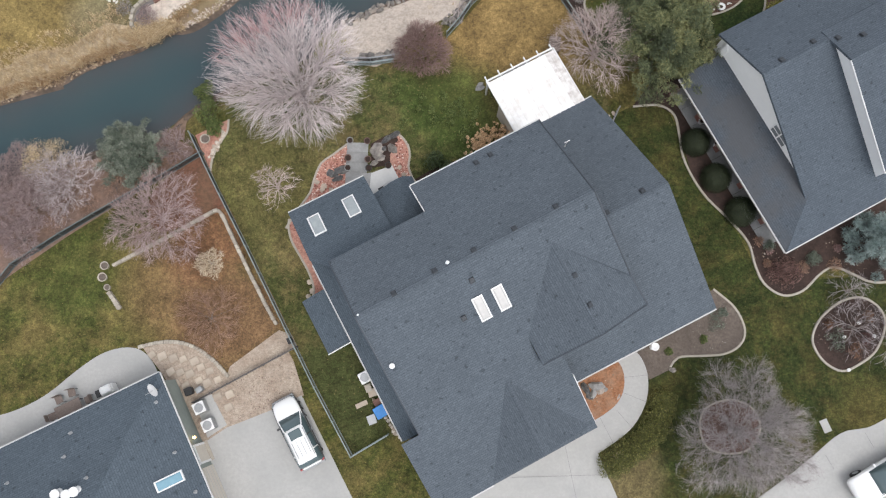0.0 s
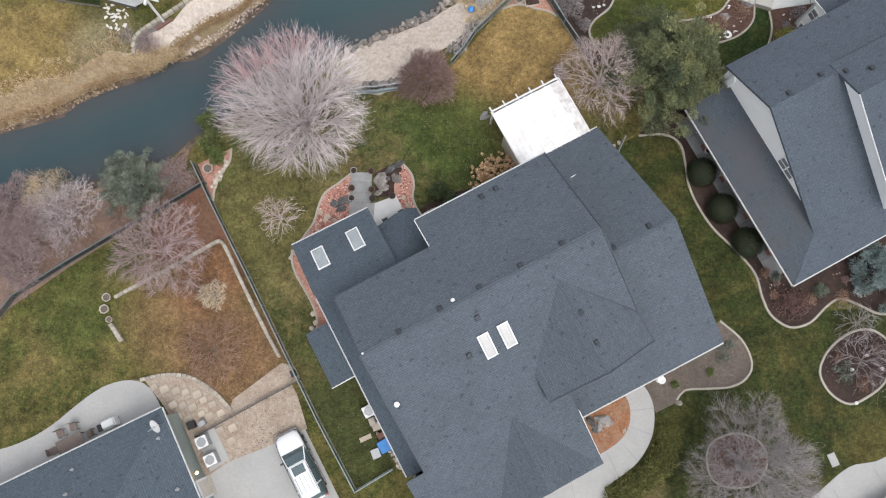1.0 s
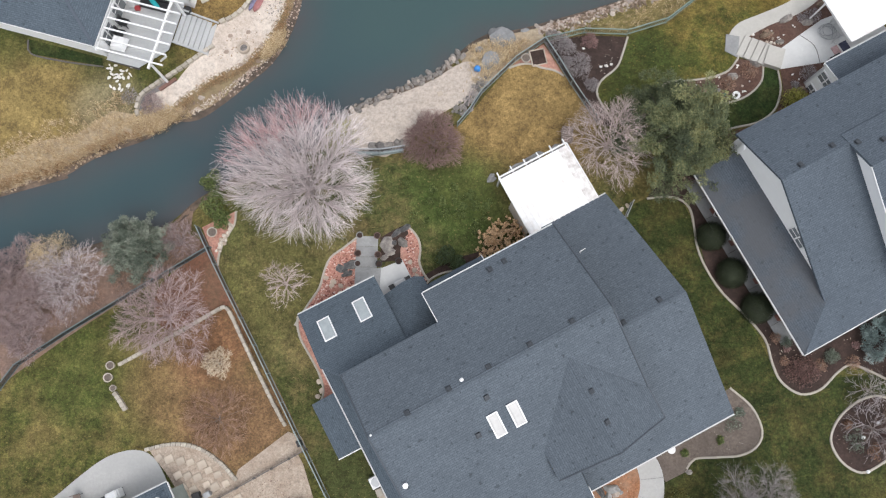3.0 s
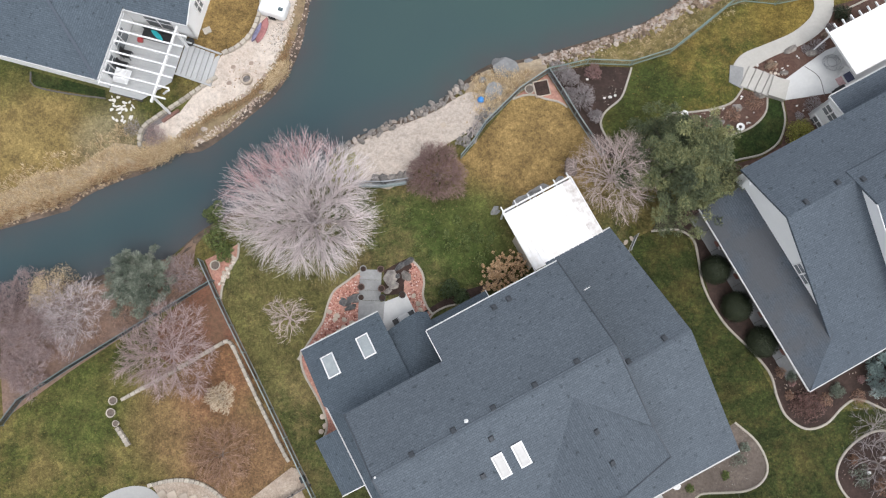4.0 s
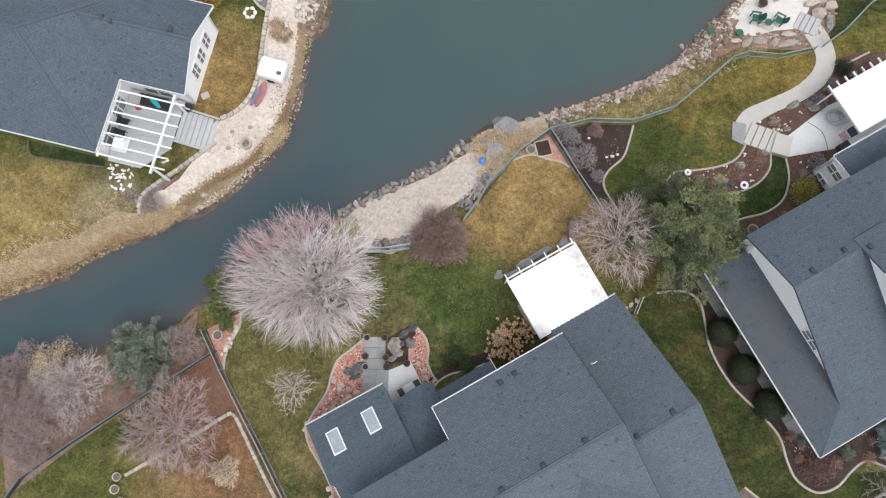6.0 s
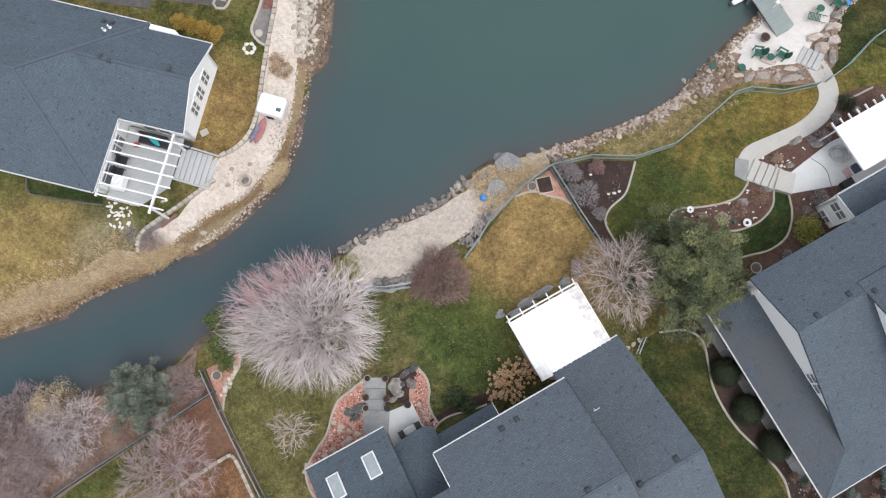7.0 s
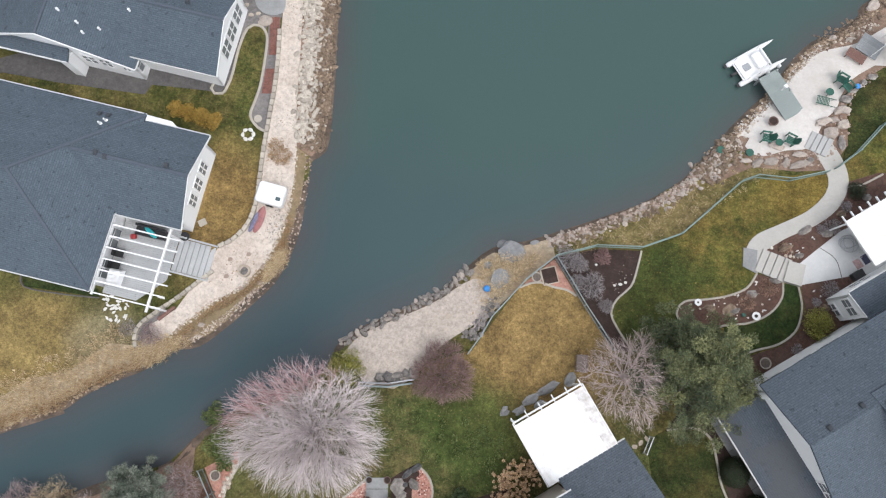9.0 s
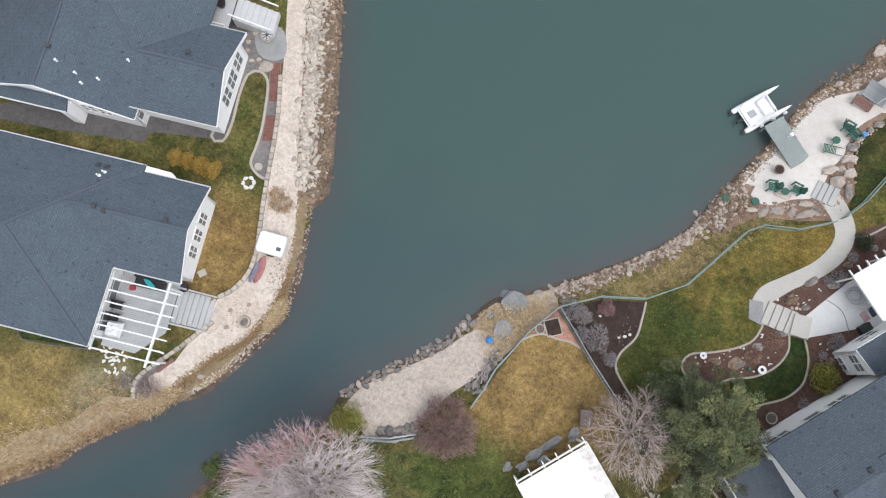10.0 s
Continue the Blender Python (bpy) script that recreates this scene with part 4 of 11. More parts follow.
# ---------------------------------------------------------------- the neighbour with the white gable walls
def east_house():
    h = thing("house", 0, 0, 0, HOUSE_TURN, "dark-roofed house with white gable walls and a brick side", "house")
    south = lambda u, v: 7.45 - 0.435 * (6.6 - v)
    north = lambda u, v: 7.45 - 0.46 * (v - 6.6)
    shed = lambda u, v: 2.7 + 0.45 * (u - 24.25)
    up_s = lambda u, v: 8.15 - 0.435 * (4.7 - v)
    up_n = lambda u, v: 8.15 - 0.36 * (v - 4.7)
    roof_plane(h, [(24.25, 9.75), (27.1, 9.75), (27.1, -1.4), (26.8, -1.75), (24.25, -4.2)], shed, ROOF_STAINED)
    roof_plane(h, [(24.25, -4.2), (26.75, -1.8), (26.75, 6.6), (44, 6.6), (44, -4.2)], south, ROOF_C)
    roof_plane(h, [(26.75, 6.6), (44, 6.6), (44, 10.65), (26.75, 10.65)], north, ROOF_C)
    roof_plane(h, [(31.75, 4.7), (44, 4.7), (44, -2.6), (31.75, -2.6)], up_s, ROOF_C)
    roof_plane(h, [(31.75, 4.7), (44, 4.7), (44, 7.3), (31.75, 7.3)], up_n, ROOF_C)
    wall_panel(h, (27.1, 10.4), (27.1, -1.6), 3.4, 5.55, 3.6, SIDING_WHITE, (0.315, 7.25))
    wall_panel(h, (32.0, 6.6), (32.0, -2.6), 3.0, 7.2, 4.75, SIDING_WHITE, (0.2, 8.0))
    wall_panel(h, (26.95, 10.0), (26.95, 9.5), -1.2, 5.55, 5.0, SIDING_WHITE)
    wall_panel(h, (44, 10.0), (26.95, 10.0), -1.6, 5.5, 5.5, SIDING_WHITE)
    wall_panel(h, (26.6, 9.4), (26.6, -3.8), -1.0, 2.9, 2.9, SIDING_TAN)
    wall_panel(h, (26.6, -3.8), (31.0, -3.8), -0.3, 2.6, 2.6, SIDING_WHITE)
    wall_panel(h, (31.0, -3.8), (44, -3.8), -0.3, 2.6, 2.6, SIDING_WHITE)
    # a wing towards the pond
    pu, pv = 36.25, 12.2
    wall_panel(h, (pu, pv), (pu, 10.4), -1.4, 3.2, 3.2, SIDING_WHITE)
    wall_panel(h, (46, pv), (pu, pv), -1.4, 3.2, 3.2, SIDING_WHITE)
    slab(h, [(pu - 0.05, pv + 0.1, 3.3), (46, pv + 0.1, 3.3), (46, 10.3, 3.65), (pu - 0.05, 10.3, 3.65)], ROOF_C)
    beam("fascia", (pu - 0.08, 10.4, 3.5), (pu - 0.08, pv + 0.12, 3.2), 0.05, 0.2, WHITE, h, "white rake board")
    gutter(h, (pu, pv + 0.16, 3.3), (46, pv + 0.16, 3.3))
    window(h, (pu, pv), (pu, 10.4), 0.5, -0.3, 1.0, 1.0, 2)
    window(h, (pu, pv), (pu, 10.4), 0.5, 1.75, 1.3, 0.95, 2)
    window(h, (46, pv), (pu, pv), 0.78, 0.6, 1.6, 1.2, 2)
    for s, w, n in ((0.9, 1.6, 2), (0.74, 1.2, 1), (0.62, 1.6, 2)):
        window(h, (44, 10.0), (26.95, 10.0), s, 2.4, w, 1.3, n)
    gutter(h, (24.2, 9.75, 2.7), (24.2, -4.2, 2.7))
    gutter(h, (24.25, -4.25, 2.7), (40, -4.25, 2.7))
    for a, b in (((31.72, 4.7, 8.17), (31.72, -2.6, 5.0)),):
        beam("fascia", (a[0], a[1], a[2] - 0.14), (b[0], b[1], b[2] - 0.14), 0.05, 0.16, WHITE, h, "white rake board")
    window(h, (27.1, 10.4), (27.1, -1.6), 0.63, 4.2, 1.5, 0.95, 2)
    for u, v in ((28.35, 6.89), (30.83, 7.01), (32.19, 6.44), (33.54, 5.83)):
        box_vent(h, u, v, north)
    return h


east_house()


def side_terrace():
    """A paved strip under the neighbour's eave, with brick piers that carry it."""
    t = thing("terrace", 0, 0, 0, HOUSE_TURN, "pale concrete terrace under the neighbour's eave", "terrace", kind="structure")
    for k in range(9):
        v = -3.4 + k * 1.45
        box("paving_slab", 24.35, 26.55, v, v + 1.43, -0.3, 0.07, GREY_SLAB, t, bevel=0.01)
    for x, y in ((18.95, 18.06), (20.16, 15.73), (21.71, 12.99), (23.06, 10.39),):
        p = thing("brick_pier", x, y, 0.07, HOUSE_TURN, "pink-red brick pier with a pale cap on the terrace", "pier", "brick piers under the eave")
        for c in range(8):
            for q in range(2):
                box("brick", -0.24 + q * 0.245, -0.005 + q * 0.245, -0.22, 0.22, c * 0.085, c * 0.085 + 0.075, BRICK_RED, p)
        box("cap", -0.28, 0.28, -0.26, 0.26, 0.68, 0.74, PAVER, p, bevel=0.015)
        beam("post", (0.1, 0, 0.74), (0.1, 0, 2.5), 0.1, 0.1, WHITE, p, "white porch post")
    for x, y in ((18.49, 19.43),):
        f = thing("garden_chair", x, y, 0.07, HOUSE_TURN + 90, "white metal chair on the terrace", "chair", "white chairs on the terrace")
        box("seat", -0.22, 0.22, -0.22, 0.22, 0.4, 0.43, WHITE, f, bevel=0.01)
        for q in range(5):
            beam("back_bar", (-0.2 + q * 0.1, 0.22, 0.43), (-0.2 + q * 0.1, 0.3, 0.85), 0.025, 0.025, WHITE, f)
        beam("back_rail", (-0.22, 0.3, 0.86), (0.22, 0.3, 0.86), 0.03, 0.03, WHITE, f)
        for a in (-0.2, 0.2):
            for b in (-0.2, 0.2):
                beam("leg", (a, b, 0), (a, b, 0.4), 0.03, 0.03, WHITE, f)
    for x, y in ((21.29, 14.62),):
        g = thing("floor_grate", x, y, 0.07, HOUSE_TURN, "pale framed floor grate on the terrace", "grate")
        box("plate", -0.3, 0.3, -0.5, 0.5, 0, 0.02, SIDING_SAGE, g)
        for a, b, c, d in ((-0.34, -0.3, -0.54, 0.54), (0.3, 0.34, -0.54, 0.54), (-0.3, 0.3, -0.54, -0.5), (-0.3, 0.3, 0.5, 0.54)):
            box("frame", a, b, c, d, 0, 0.04, SIDING_GREY, g)


side_terrace()


# ---------------------------------------------------------------- the two white houses across the channel
POND_TURN = -15.0


def channel_house():
    h = thing("house", 0, 0, 0, POND_TURN, "white house with a blue-grey hipped roof beside the channel", "house")
    zr = 3.0 + 0.45 * 6.42
    n_, s_ = (lambda u, v: 3.0 + 0.45 * (34.65 - v)), (lambda u, v: 3.0 + 0.45 * (v - 21.8))
    e_ = lambda u, v: 3.0 + 0.45 * (-31.8 - u)
    wn_, ws_ = (lambda u, v: 3.0 + 0.47 * (34.2 - v)), (lambda u, v: 3.0 + 0.47 * (v - 27.3))
    rv, ru = 28.225, -38.22
    roof_plane(h, [(-58, 34.65), (-31.8, 34.65), (ru, rv), (-58, rv)], n_, ROOF_B)
    roof_plane(h, [(-58, 21.8), (-31.8, 21.8), (ru, rv), (-58, rv)], s_, ROOF_B)
    roof_plane(h, [(-31.8, 34.65), (-31.8, 21.8), (ru, rv)], e_, ROOF_B)
    wr = 30.75
    roof_plane(h, [(-27.0, 34.2), (-31.6, 34.2), (-35.6, wr), (-27.0, wr)], wn_, ROOF_B)
    roof_plane(h, [(-27.0, 27.3), (-31.6, 27.3), (-35.6, wr), (-27.0, wr)], ws_, ROOF_B)
    for a, b, ha, hb, peak in (
        ((-27.45, 27.7), (-27.45, 33.8), 3.0, 3.0, (0.5, 4.4)), ((-32.3, 27.7), (-27.45, 27.7), 2.95, 2.95, None), ((-32.3, 22.3), (-32.3, 27.7), 2.95, 2.95, None),
        ((-58, 22.3), (-32.3, 22.3), 2.95, 2.95, None), ((-27.45, 33.8), (-32.3, 33.8), 2.95, 2.95, None), ((-32.3, 34.2), (-58, 34.2), 2.95, 2.95, None), ((-32.3, 33.8), (-32.3, 34.2), 2.95, 2.95, None),
    ):
        wall_panel(h, a, b, -0.8, ha, hb, SIDING_WHITE, peak)
    for s in (0.33, 0.53, 0.73):
        window(h, (-27.45, 27.7), (-27.45, 33.8), s, 0.6, 0.85, 1.45, 2)
    window(h, (-32.3, 27.7), (-27.45, 27.7), 0.5, 0.2, 2.2, 1.9, 2)
    for v in (23.6, 25.8):
        window(h, (-32.3, 22.3), (-32.3, 27.7), (v - 22.3) / 5.4, 0.1, 1.5, 2.0, 2)
    for a, b in (((-58, 21.75, 3.0), (-31.8, 21.75, 3.0)), ((-31.75, 21.8, 3.0), (-31.75, 27.3, 3.0)), ((-31.75, 27.25, 3.0), (-27.0, 27.25, 3.0)), ((-58, 34.7, 3.0), (-31.8, 34.7, 3.0)), ((-31.5, 34.25, 3.0), (-27.0, 34.25, 3.0))):
        gutter(h, a, b)
    for a, b in (((-26.97, 34.2, 3.0), (-26.97, wr, 4.62)), ((-26.97, 27.3, 3.0), (-26.97, wr, 4.62))):
        beam("fascia", (a[0], a[1], a[2] - 0.12), (b[0], b[1], b[2] - 0.12), 0.05, 0.18, WHITE, h, "white rake board")
    for a, b in (((-31.8, 34.65, 3.0), (ru, rv, zr)), ((-31.8, 21.8, 3.0), (ru, rv, zr)), ((ru, rv, zr), (-58, rv, zr)), ((-27.0, wr, 4.62), (-35.4, wr, 4.62))):
        ridge_cap(h, a, b)
    for u, v in ((-33.49, 30.82), (-28.53, 31.08), (-32.81, 30.70)):
        box_vent(h, u, v, ws_)
    for u, v in ((-34.80, 33.87), (-34.17, 33.89)):
        box_vent(h, u, v, n_)
    for u, v in ((-34.11, 33.42), (-34.33, 33.07)):
        pipe_vent(h, u, v, n_(u, v), 0.06, 0.4, WHITE)
    # skirting gable on the north eave
    slab(h, [(-31.75, 34.22, 2.95), (-31.75, 34.66, 2.9), (-29.9, 34.6, 2.9), (-29.4, 34.26, 2.95)], WHITE, 0.08, "bay_roof", "white metal eave flashing")
    return h


channel_house()


def far_house():
    h = thing("house", 0, 0, 0, POND_TURN, "white house with blue-grey gabled roof and paved surround", "house")
    rv, zr, q = 42.1, 4.75, 0.46
    n_, s_ = (lambda u, v: zr - q * (v - rv)), (lambda u, v: zr - q * (rv - v))
    hu = -34.2
    e2_ = lambda u, v: zr + q * (hu - u)
    gp, zg = -39.75, 5.55
    w_, e_ = (lambda u, v: zg - 0.46 * (gp - u)), (lambda u, v: zg - 0.46 * (u - gp))
    vt = rv + (zg - zr) / q
    ev, gs = 38.55, 37.72
    uv_ = gp + (zg - s_(0, ev)) / 0.46
    # east wing, one plane with the south slope of the main roof
    roof_plane(h, [(-27.8, ev), (hu, ev), (hu, rv), (-27.8, rv)], s_, ROOF_B)
    roof_plane(h, [(hu, ev), (uv_, ev), (gp, vt), (gp, 47), (hu - 4.9, 47), (hu, rv)], s_, ROOF_B)
    roof_plane(h, [(-27.8, rv), (hu, rv), (hu + 3.7, 45.8), (-27.8, 45.8)], n_, ROOF_B)
    roof_plane(h, [(hu, rv), (hu - 4.9, 47), (hu + 3.1, 55), (hu + 3.7, 55), (hu + 3.7, 45.8)], e2_, ROOF_B)
    roof_plane(h, [(hu - 4.9, 47), (hu + 3.1, 55), (gp - 12, 55), (gp - 12, 47)], lambda u, v: s_(0, 47) - q * (v - 47), ROOF_B)
    # south gable
    roof_plane(h, [(gp, gs), (gp, vt), (uv_, ev), (-33.75, ev), (-33.75, gs)], e_, ROOF_B)
    roof_plane(h, [(gp, gs), (gp, 48), (gp - 12, 48), (gp - 12, gs)], w_, ROOF_B)
    for a, b, ha, hb, peak in (
        ((-28.35, 39.0), (-28.35, 45.4), 3.1, 3.1, (0.5, 4.5)), ((-34.1, 39.0), (-28.35, 39.0), 3.0, 3.0, None), ((-34.1, 38.05), (-34.1, 39.0), 2.7, 2.7, None),
        ((gp - 11.5, 38.05), (-34.1, 38.05), 0.2, 2.75, (0.67, 5.35)), ((-28.35, 45.4), (-31, 45.4), 3.0, 3.0, None),
    ):
        wall_panel(h, a, b, -0.4, ha, hb, SIDING_WHITE, peak)
    # porch roof in front of the gable
    slab(h, [(-46.5, 38.0, 3.2), (-38.6, 38.0, 3.2), (-38.6, 37.15, 2.75), (-46.5, 37.15, 2.75)], ROOF_B, 0.15)
    beam("fascia", (-46.5, 37.1, 2.68), (-38.6, 37.1, 2.68), 0.06, 0.2, WHITE, h, "white porch fascia")
    box("porch_wall", -39.4, -38.6, 37.2, 38.0, -0.3, 2.6, SIDING_WHITE, h)
    for s in (0.36, 0.58, 0.8):
        window(h, (-28.35, 39.0), (-28.35, 45.4), s, 0.7, 1.2, 1.6, 2)
    for u, wd in ((-37.6, 1.0), (-36.4, 0.9), (-34.9, 0.6)):
        window(h, (gp - 11.5, 38.05), (-34.1, 38.05), (u - gp + 11.5) / (-34.1 - gp + 11.5), 1.3, wd, 1.1, 2)
    window(h, (-34.1, 38.05), (-34.1, 39.0), 0.5, 0.9, 0.6, 1.5, 1)
    for a, b in (((gp, gs, zg), (gp, vt, zg)), ((-27.8, rv, zr), (hu, rv, zr)), ((hu, rv, zr), (hu - 4.9, 47, s_(0, 47)))):
        ridge_cap(h, a, b)
    for a, b in (((uv_, ev - 0.05, 3.06), (-27.8, ev - 0.05, 3.06)), ((hu + 3.7, 45.85, 3.0), (-27.8, 45.85, 3.0)), ((-33.7, gs, 2.78), (-33.7, ev, 2.78))):
        gutter(h, a, b)
    for a, b in (((-27.77, ev, 3.06), (-27.77, rv, 4.77)), ((-27.77, 45.8, 3.0), (-27.77, rv, 4.77)), ((gp, gs - 0.03, zg), (-33.75, gs - 0.03, e_(-33.75, 0))), ((gp, gs - 0.03, zg), (gp - 12, gs - 0.03, w_(gp - 12, 0)))):
        beam("fascia", (a[0], a[1], a[2] - 0.12), (b[0], b[1], b[2] - 0.12), 0.06, 0.26, WHITE, h, "white rake board")
    for u, v in ((-39.63, 40.68), (-30.51, 42.69)):
        box_vent(h, u, v, e_ if u < -36 else s_)
    for u, v in ((-38.92, 39.88), (-37.70, 39.50), (-37.20, 38.95), (-36.38, 39.62), (-34.55, 41.31)):
        pipe_vent(h, u, v, max(e_(u, v), s_(u, v)) if u > gp else w_(u, v), 0.055, 0.3, WHITE, hood=True)
    return h


far_house()


# ---------------------------------------------------------------- the low house by the driveway
def driveway_house():
    h = thing("house", 0, 0, 0, 26.0, "dark-roofed house with sage siding beside the driveway", "house")
    ue, vn = -16.55, 7.75
    n_, e_ = (lambda u, v: 3.0 + 0.42 * (vn - v)), (lambda u, v: 3.0 + 0.42 * (ue - u))
    vr = -3.0
    roof_plane(h, [(ue, vn), (-48, vn), (-48, vr), (ue - (vn - vr), vr)], n_, ROOF_B)
    roof_plane(h, [(ue, vn), (ue - (vn - vr), vr), (ue, vr - (vn - vr))], e_, ROOF_B)
    roof_plane(h, [(ue, vr - (vn - vr)), (ue - (vn - vr), vr), (-48, vr), (-48, vr - (vn - vr))], lambda u, v: 3.0 + 0.42 * (v - vr + vn - vr), ROOF_B)
    for a, b, ha, hb in (((ue - 0.5, vn - 0.5), (-48, vn - 0.5), 2.95, 2.95), ((ue - 0.12, -13), (ue - 0.12, vn - 0.5), 2.9, 2.9)):
        wall_panel(h, a, b, -0.3, ha, hb, SIDING_SAGE)
    gutter(h, (ue, vn + 0.05, 3.0), (-48, vn + 0.05, 3.0))
    gutter(h, (ue + 0.05, vn, 3.0), (ue + 0.05, -13.0, 3.0))
    for u, v in ((-23.51, 5.36), (-22.86, 6.61), (-22.35, 3.51), (-17.32, 6.02), (-17.43, 2.61), (-17.22, -0.18), (-27.26, 5.43)):
        on = n_ if (vn - v) < (ue - u) else e_
        z = on(u, v)
        lathe("vent_pipe", [(0.13, -0.12), (0.12, 0.03), (0.05, 0.05), (0.05, 0.3), (0.03, 0.3)], GALV, h, segments=8, centre=(u, v, z))
        beam("vent_flap", (u - 0.02, v - 0.05, z + 0.1), (u + 0.16, v + 0.04, z + 0.14), 0.13, 0.04, GALV, h, "pale metal vent flap")
    for u, v in ((-24.18, 3.42), (-23.53, 3.10), (-23.04, 3.05)):
        pipe_vent(h, u, v, n_(u, v), 0.18, 0.6, WHITE, hood=True)
    u, v = (-18.25, 1.11)
    skylight(h, u, v, 1.5, 0.62, e_, SKYLIGHT_BLUE)
    # wall lamp by the driveway
    # doors on the driveway side
    uw = ue - 0.1
    box("garage_door", uw - 0.04, uw + 0.05, -4.6, 0.95, 0.0, 2.25, DOOR_BEIGE, h, "beige garage door")
    for k in range(1, 4):
        box("door_groove", uw + 0.05, uw + 0.06, -4.55, 0.9, k * 0.56 - 0.02, k * 0.56 + 0.02, SIDING_GREY, h)
    d = box("door", uw - 0.04, uw + 0.05, 1.35, 2.45, 0.0, 2.1, DOOR_BEIGE, h, "pale beige side door")
    for v0, v1, z0, z1 in ((1.22, 1.36, 0.0, 2.22), (2.44, 2.58, 0.0, 2.22), (1.36, 2.44, 2.1, 2.22)):
        box("door_frame", uw, uw + 0.09, v0, v1, z0, z1, WHITE, d, "white door frame")
    box("threshold", uw, uw + 0.3, 1.2, 2.6, 0.0, 0.1, CURB, d)
    wl_ = lathe("wall_lamp", [(0.05, 0), (0.1, 0.05), (0.1, 0.2), (0.04, 0.28)], LAMP_GLOW, h, "lit amber wall lamp", segments=8, centre=(*(-16.37, 3.01), 2.0))
    return h


driveway_house()


def satellite_dish(x, y, z, turn):
    d = thing("satellite_dish", x, y, z, turn, "pale grey satellite dish on a roof mount", "satellite dish")
    bm = bmesh.new()
    prof = [(0.02, 0.0), (0.17, 0.02), (0.33, 0.08), (0.41, 0.13), (0.42, 0.14), (0.33, 0.09), (0.17, 0.035), (0.02, 0.012)]
    add_lathe(bm, prof, 16)
    bmesh.ops.scale(bm, vec=(1.1, 0.7, 1.0), verts=bm.verts)
    bmesh.ops.rotate(bm, verts=bm.verts, matrix=Matrix.Rotation(radians(24), 3, "X"))
    bmesh.ops.translate(bm, verts=bm.verts, vec=(0, 0, 0.55))
    part("reflector", bm, SIDING_GREY, d)
    beam("mast", (0, 0, -0.1), (0, 0.05, 0.6), 0.06, 0.06, GALV, d)
    beam("feed_arm", (0, 0.0, 0.45), (0, -0.5, 0.95), 0.04, 0.04, GALV, d)
    return d


x, y = (-18.19, -1.36)
satellite_dish(x, y, 3.3, -48)


# ---------------------------------------------------------------- lawns, paving, beds
def stone_mesh(name, seed, flat=0.7, material=None, rough=0.22, level=1):
    rnd = random.Random(seed)
    bm = bmesh.new()
    bmesh.ops.create_icosphere(bm, subdivisions=level, radius=0.5)
    squash = (rnd.uniform(0.85, 1.2), rnd.uniform(0.7, 1.0), flat * rnd.uniform(0.85, 1.15))
    for v in bm.verts:
        k = 1 + rnd.uniform(-rough, rough)
        v.co = Vector((v.co.x * squash[0] * k, v.co.y * squash[1] * k, v.co.z * squash[2] * k))
        v.co = Vector([round(c / 0.16) * 0.08 + c * 0.5 for c in v.co])
    me = bpy.data.meshes.new(name)
    bm.to_mesh(me)
    bm.free()
    me.materials.append(material or ROCK)
    return me


def block_mesh(name, w, d, h, material, bevel=0.03):
    bm = bmesh.new()
    add_box(bm, -w / 2, w / 2, -d / 2, d / 2, -0.12, h, bevel)
    me = bpy.data.meshes.new(name)
    bm.to_mesh(me)
    bm.free()
    me.materials.append(material)
    return me


def pieces(parent, name, mesh_list, places, seed=1, tilt=4.0, tags=None):
    """Objects of their own on shared meshes. places: x, y, z, turn, scale."""
    rnd = random.Random(seed)
    for x, y, z, turn, size in places:
        o = new(name, rnd.choice(mesh_list))
        o.parent = parent
        o.location = (x, y, z)
        o.rotation_euler = (radians(rnd.uniform(-tilt, tilt)), radians(rnd.uniform(-tilt, tilt)), radians(turn))
        o.scale = (size, size, size) if isinstance(size, (int, float)) else size


def along(points, gap, closed=False):
    """Places at even gaps on a smooth line: x, y, heading in degrees."""
    line = spline(points, 0.08, closed)
    out, left = [], 0.0
    for (x1, y1), (x2, y2) in zip(line, line[1:]):
        d = math.hypot(x2 - x1, y2 - y1)
        while left <= d:
            t = left / d if d else 0
            out.append((x1 + (x2 - x1) * t, y1 + (y2 - y1) * t, math.degrees(math.atan2(y2 - y1, x2 - x1))))
            left += gap
        left -= d
    return out


def block_row(name, points, w, d, h, material, label, category="garden wall", gap=None, lift=0.0, courses=1):
    """A low wall of single blocks that follows a line."""
    first = points[0]
    t = thing(name, 0, 0, 0, 0, label, category)
    me = block_mesh("block", w * 0.95, d, h, material)
    rnd = random.Random(int(abs(first[0] * 100)))
    for c in range(courses):
        pieces(t, "block", [me], [(x, y, land_at(x, y) + lift + c * h * 0.98, a + rnd.uniform(-4, 4), (1, rnd.uniform(0.9, 1.08), rnd.uniform(0.93, 1.05))) for x, y, a in along(points, gap or w)], 3 + c, 1.5)
    return t


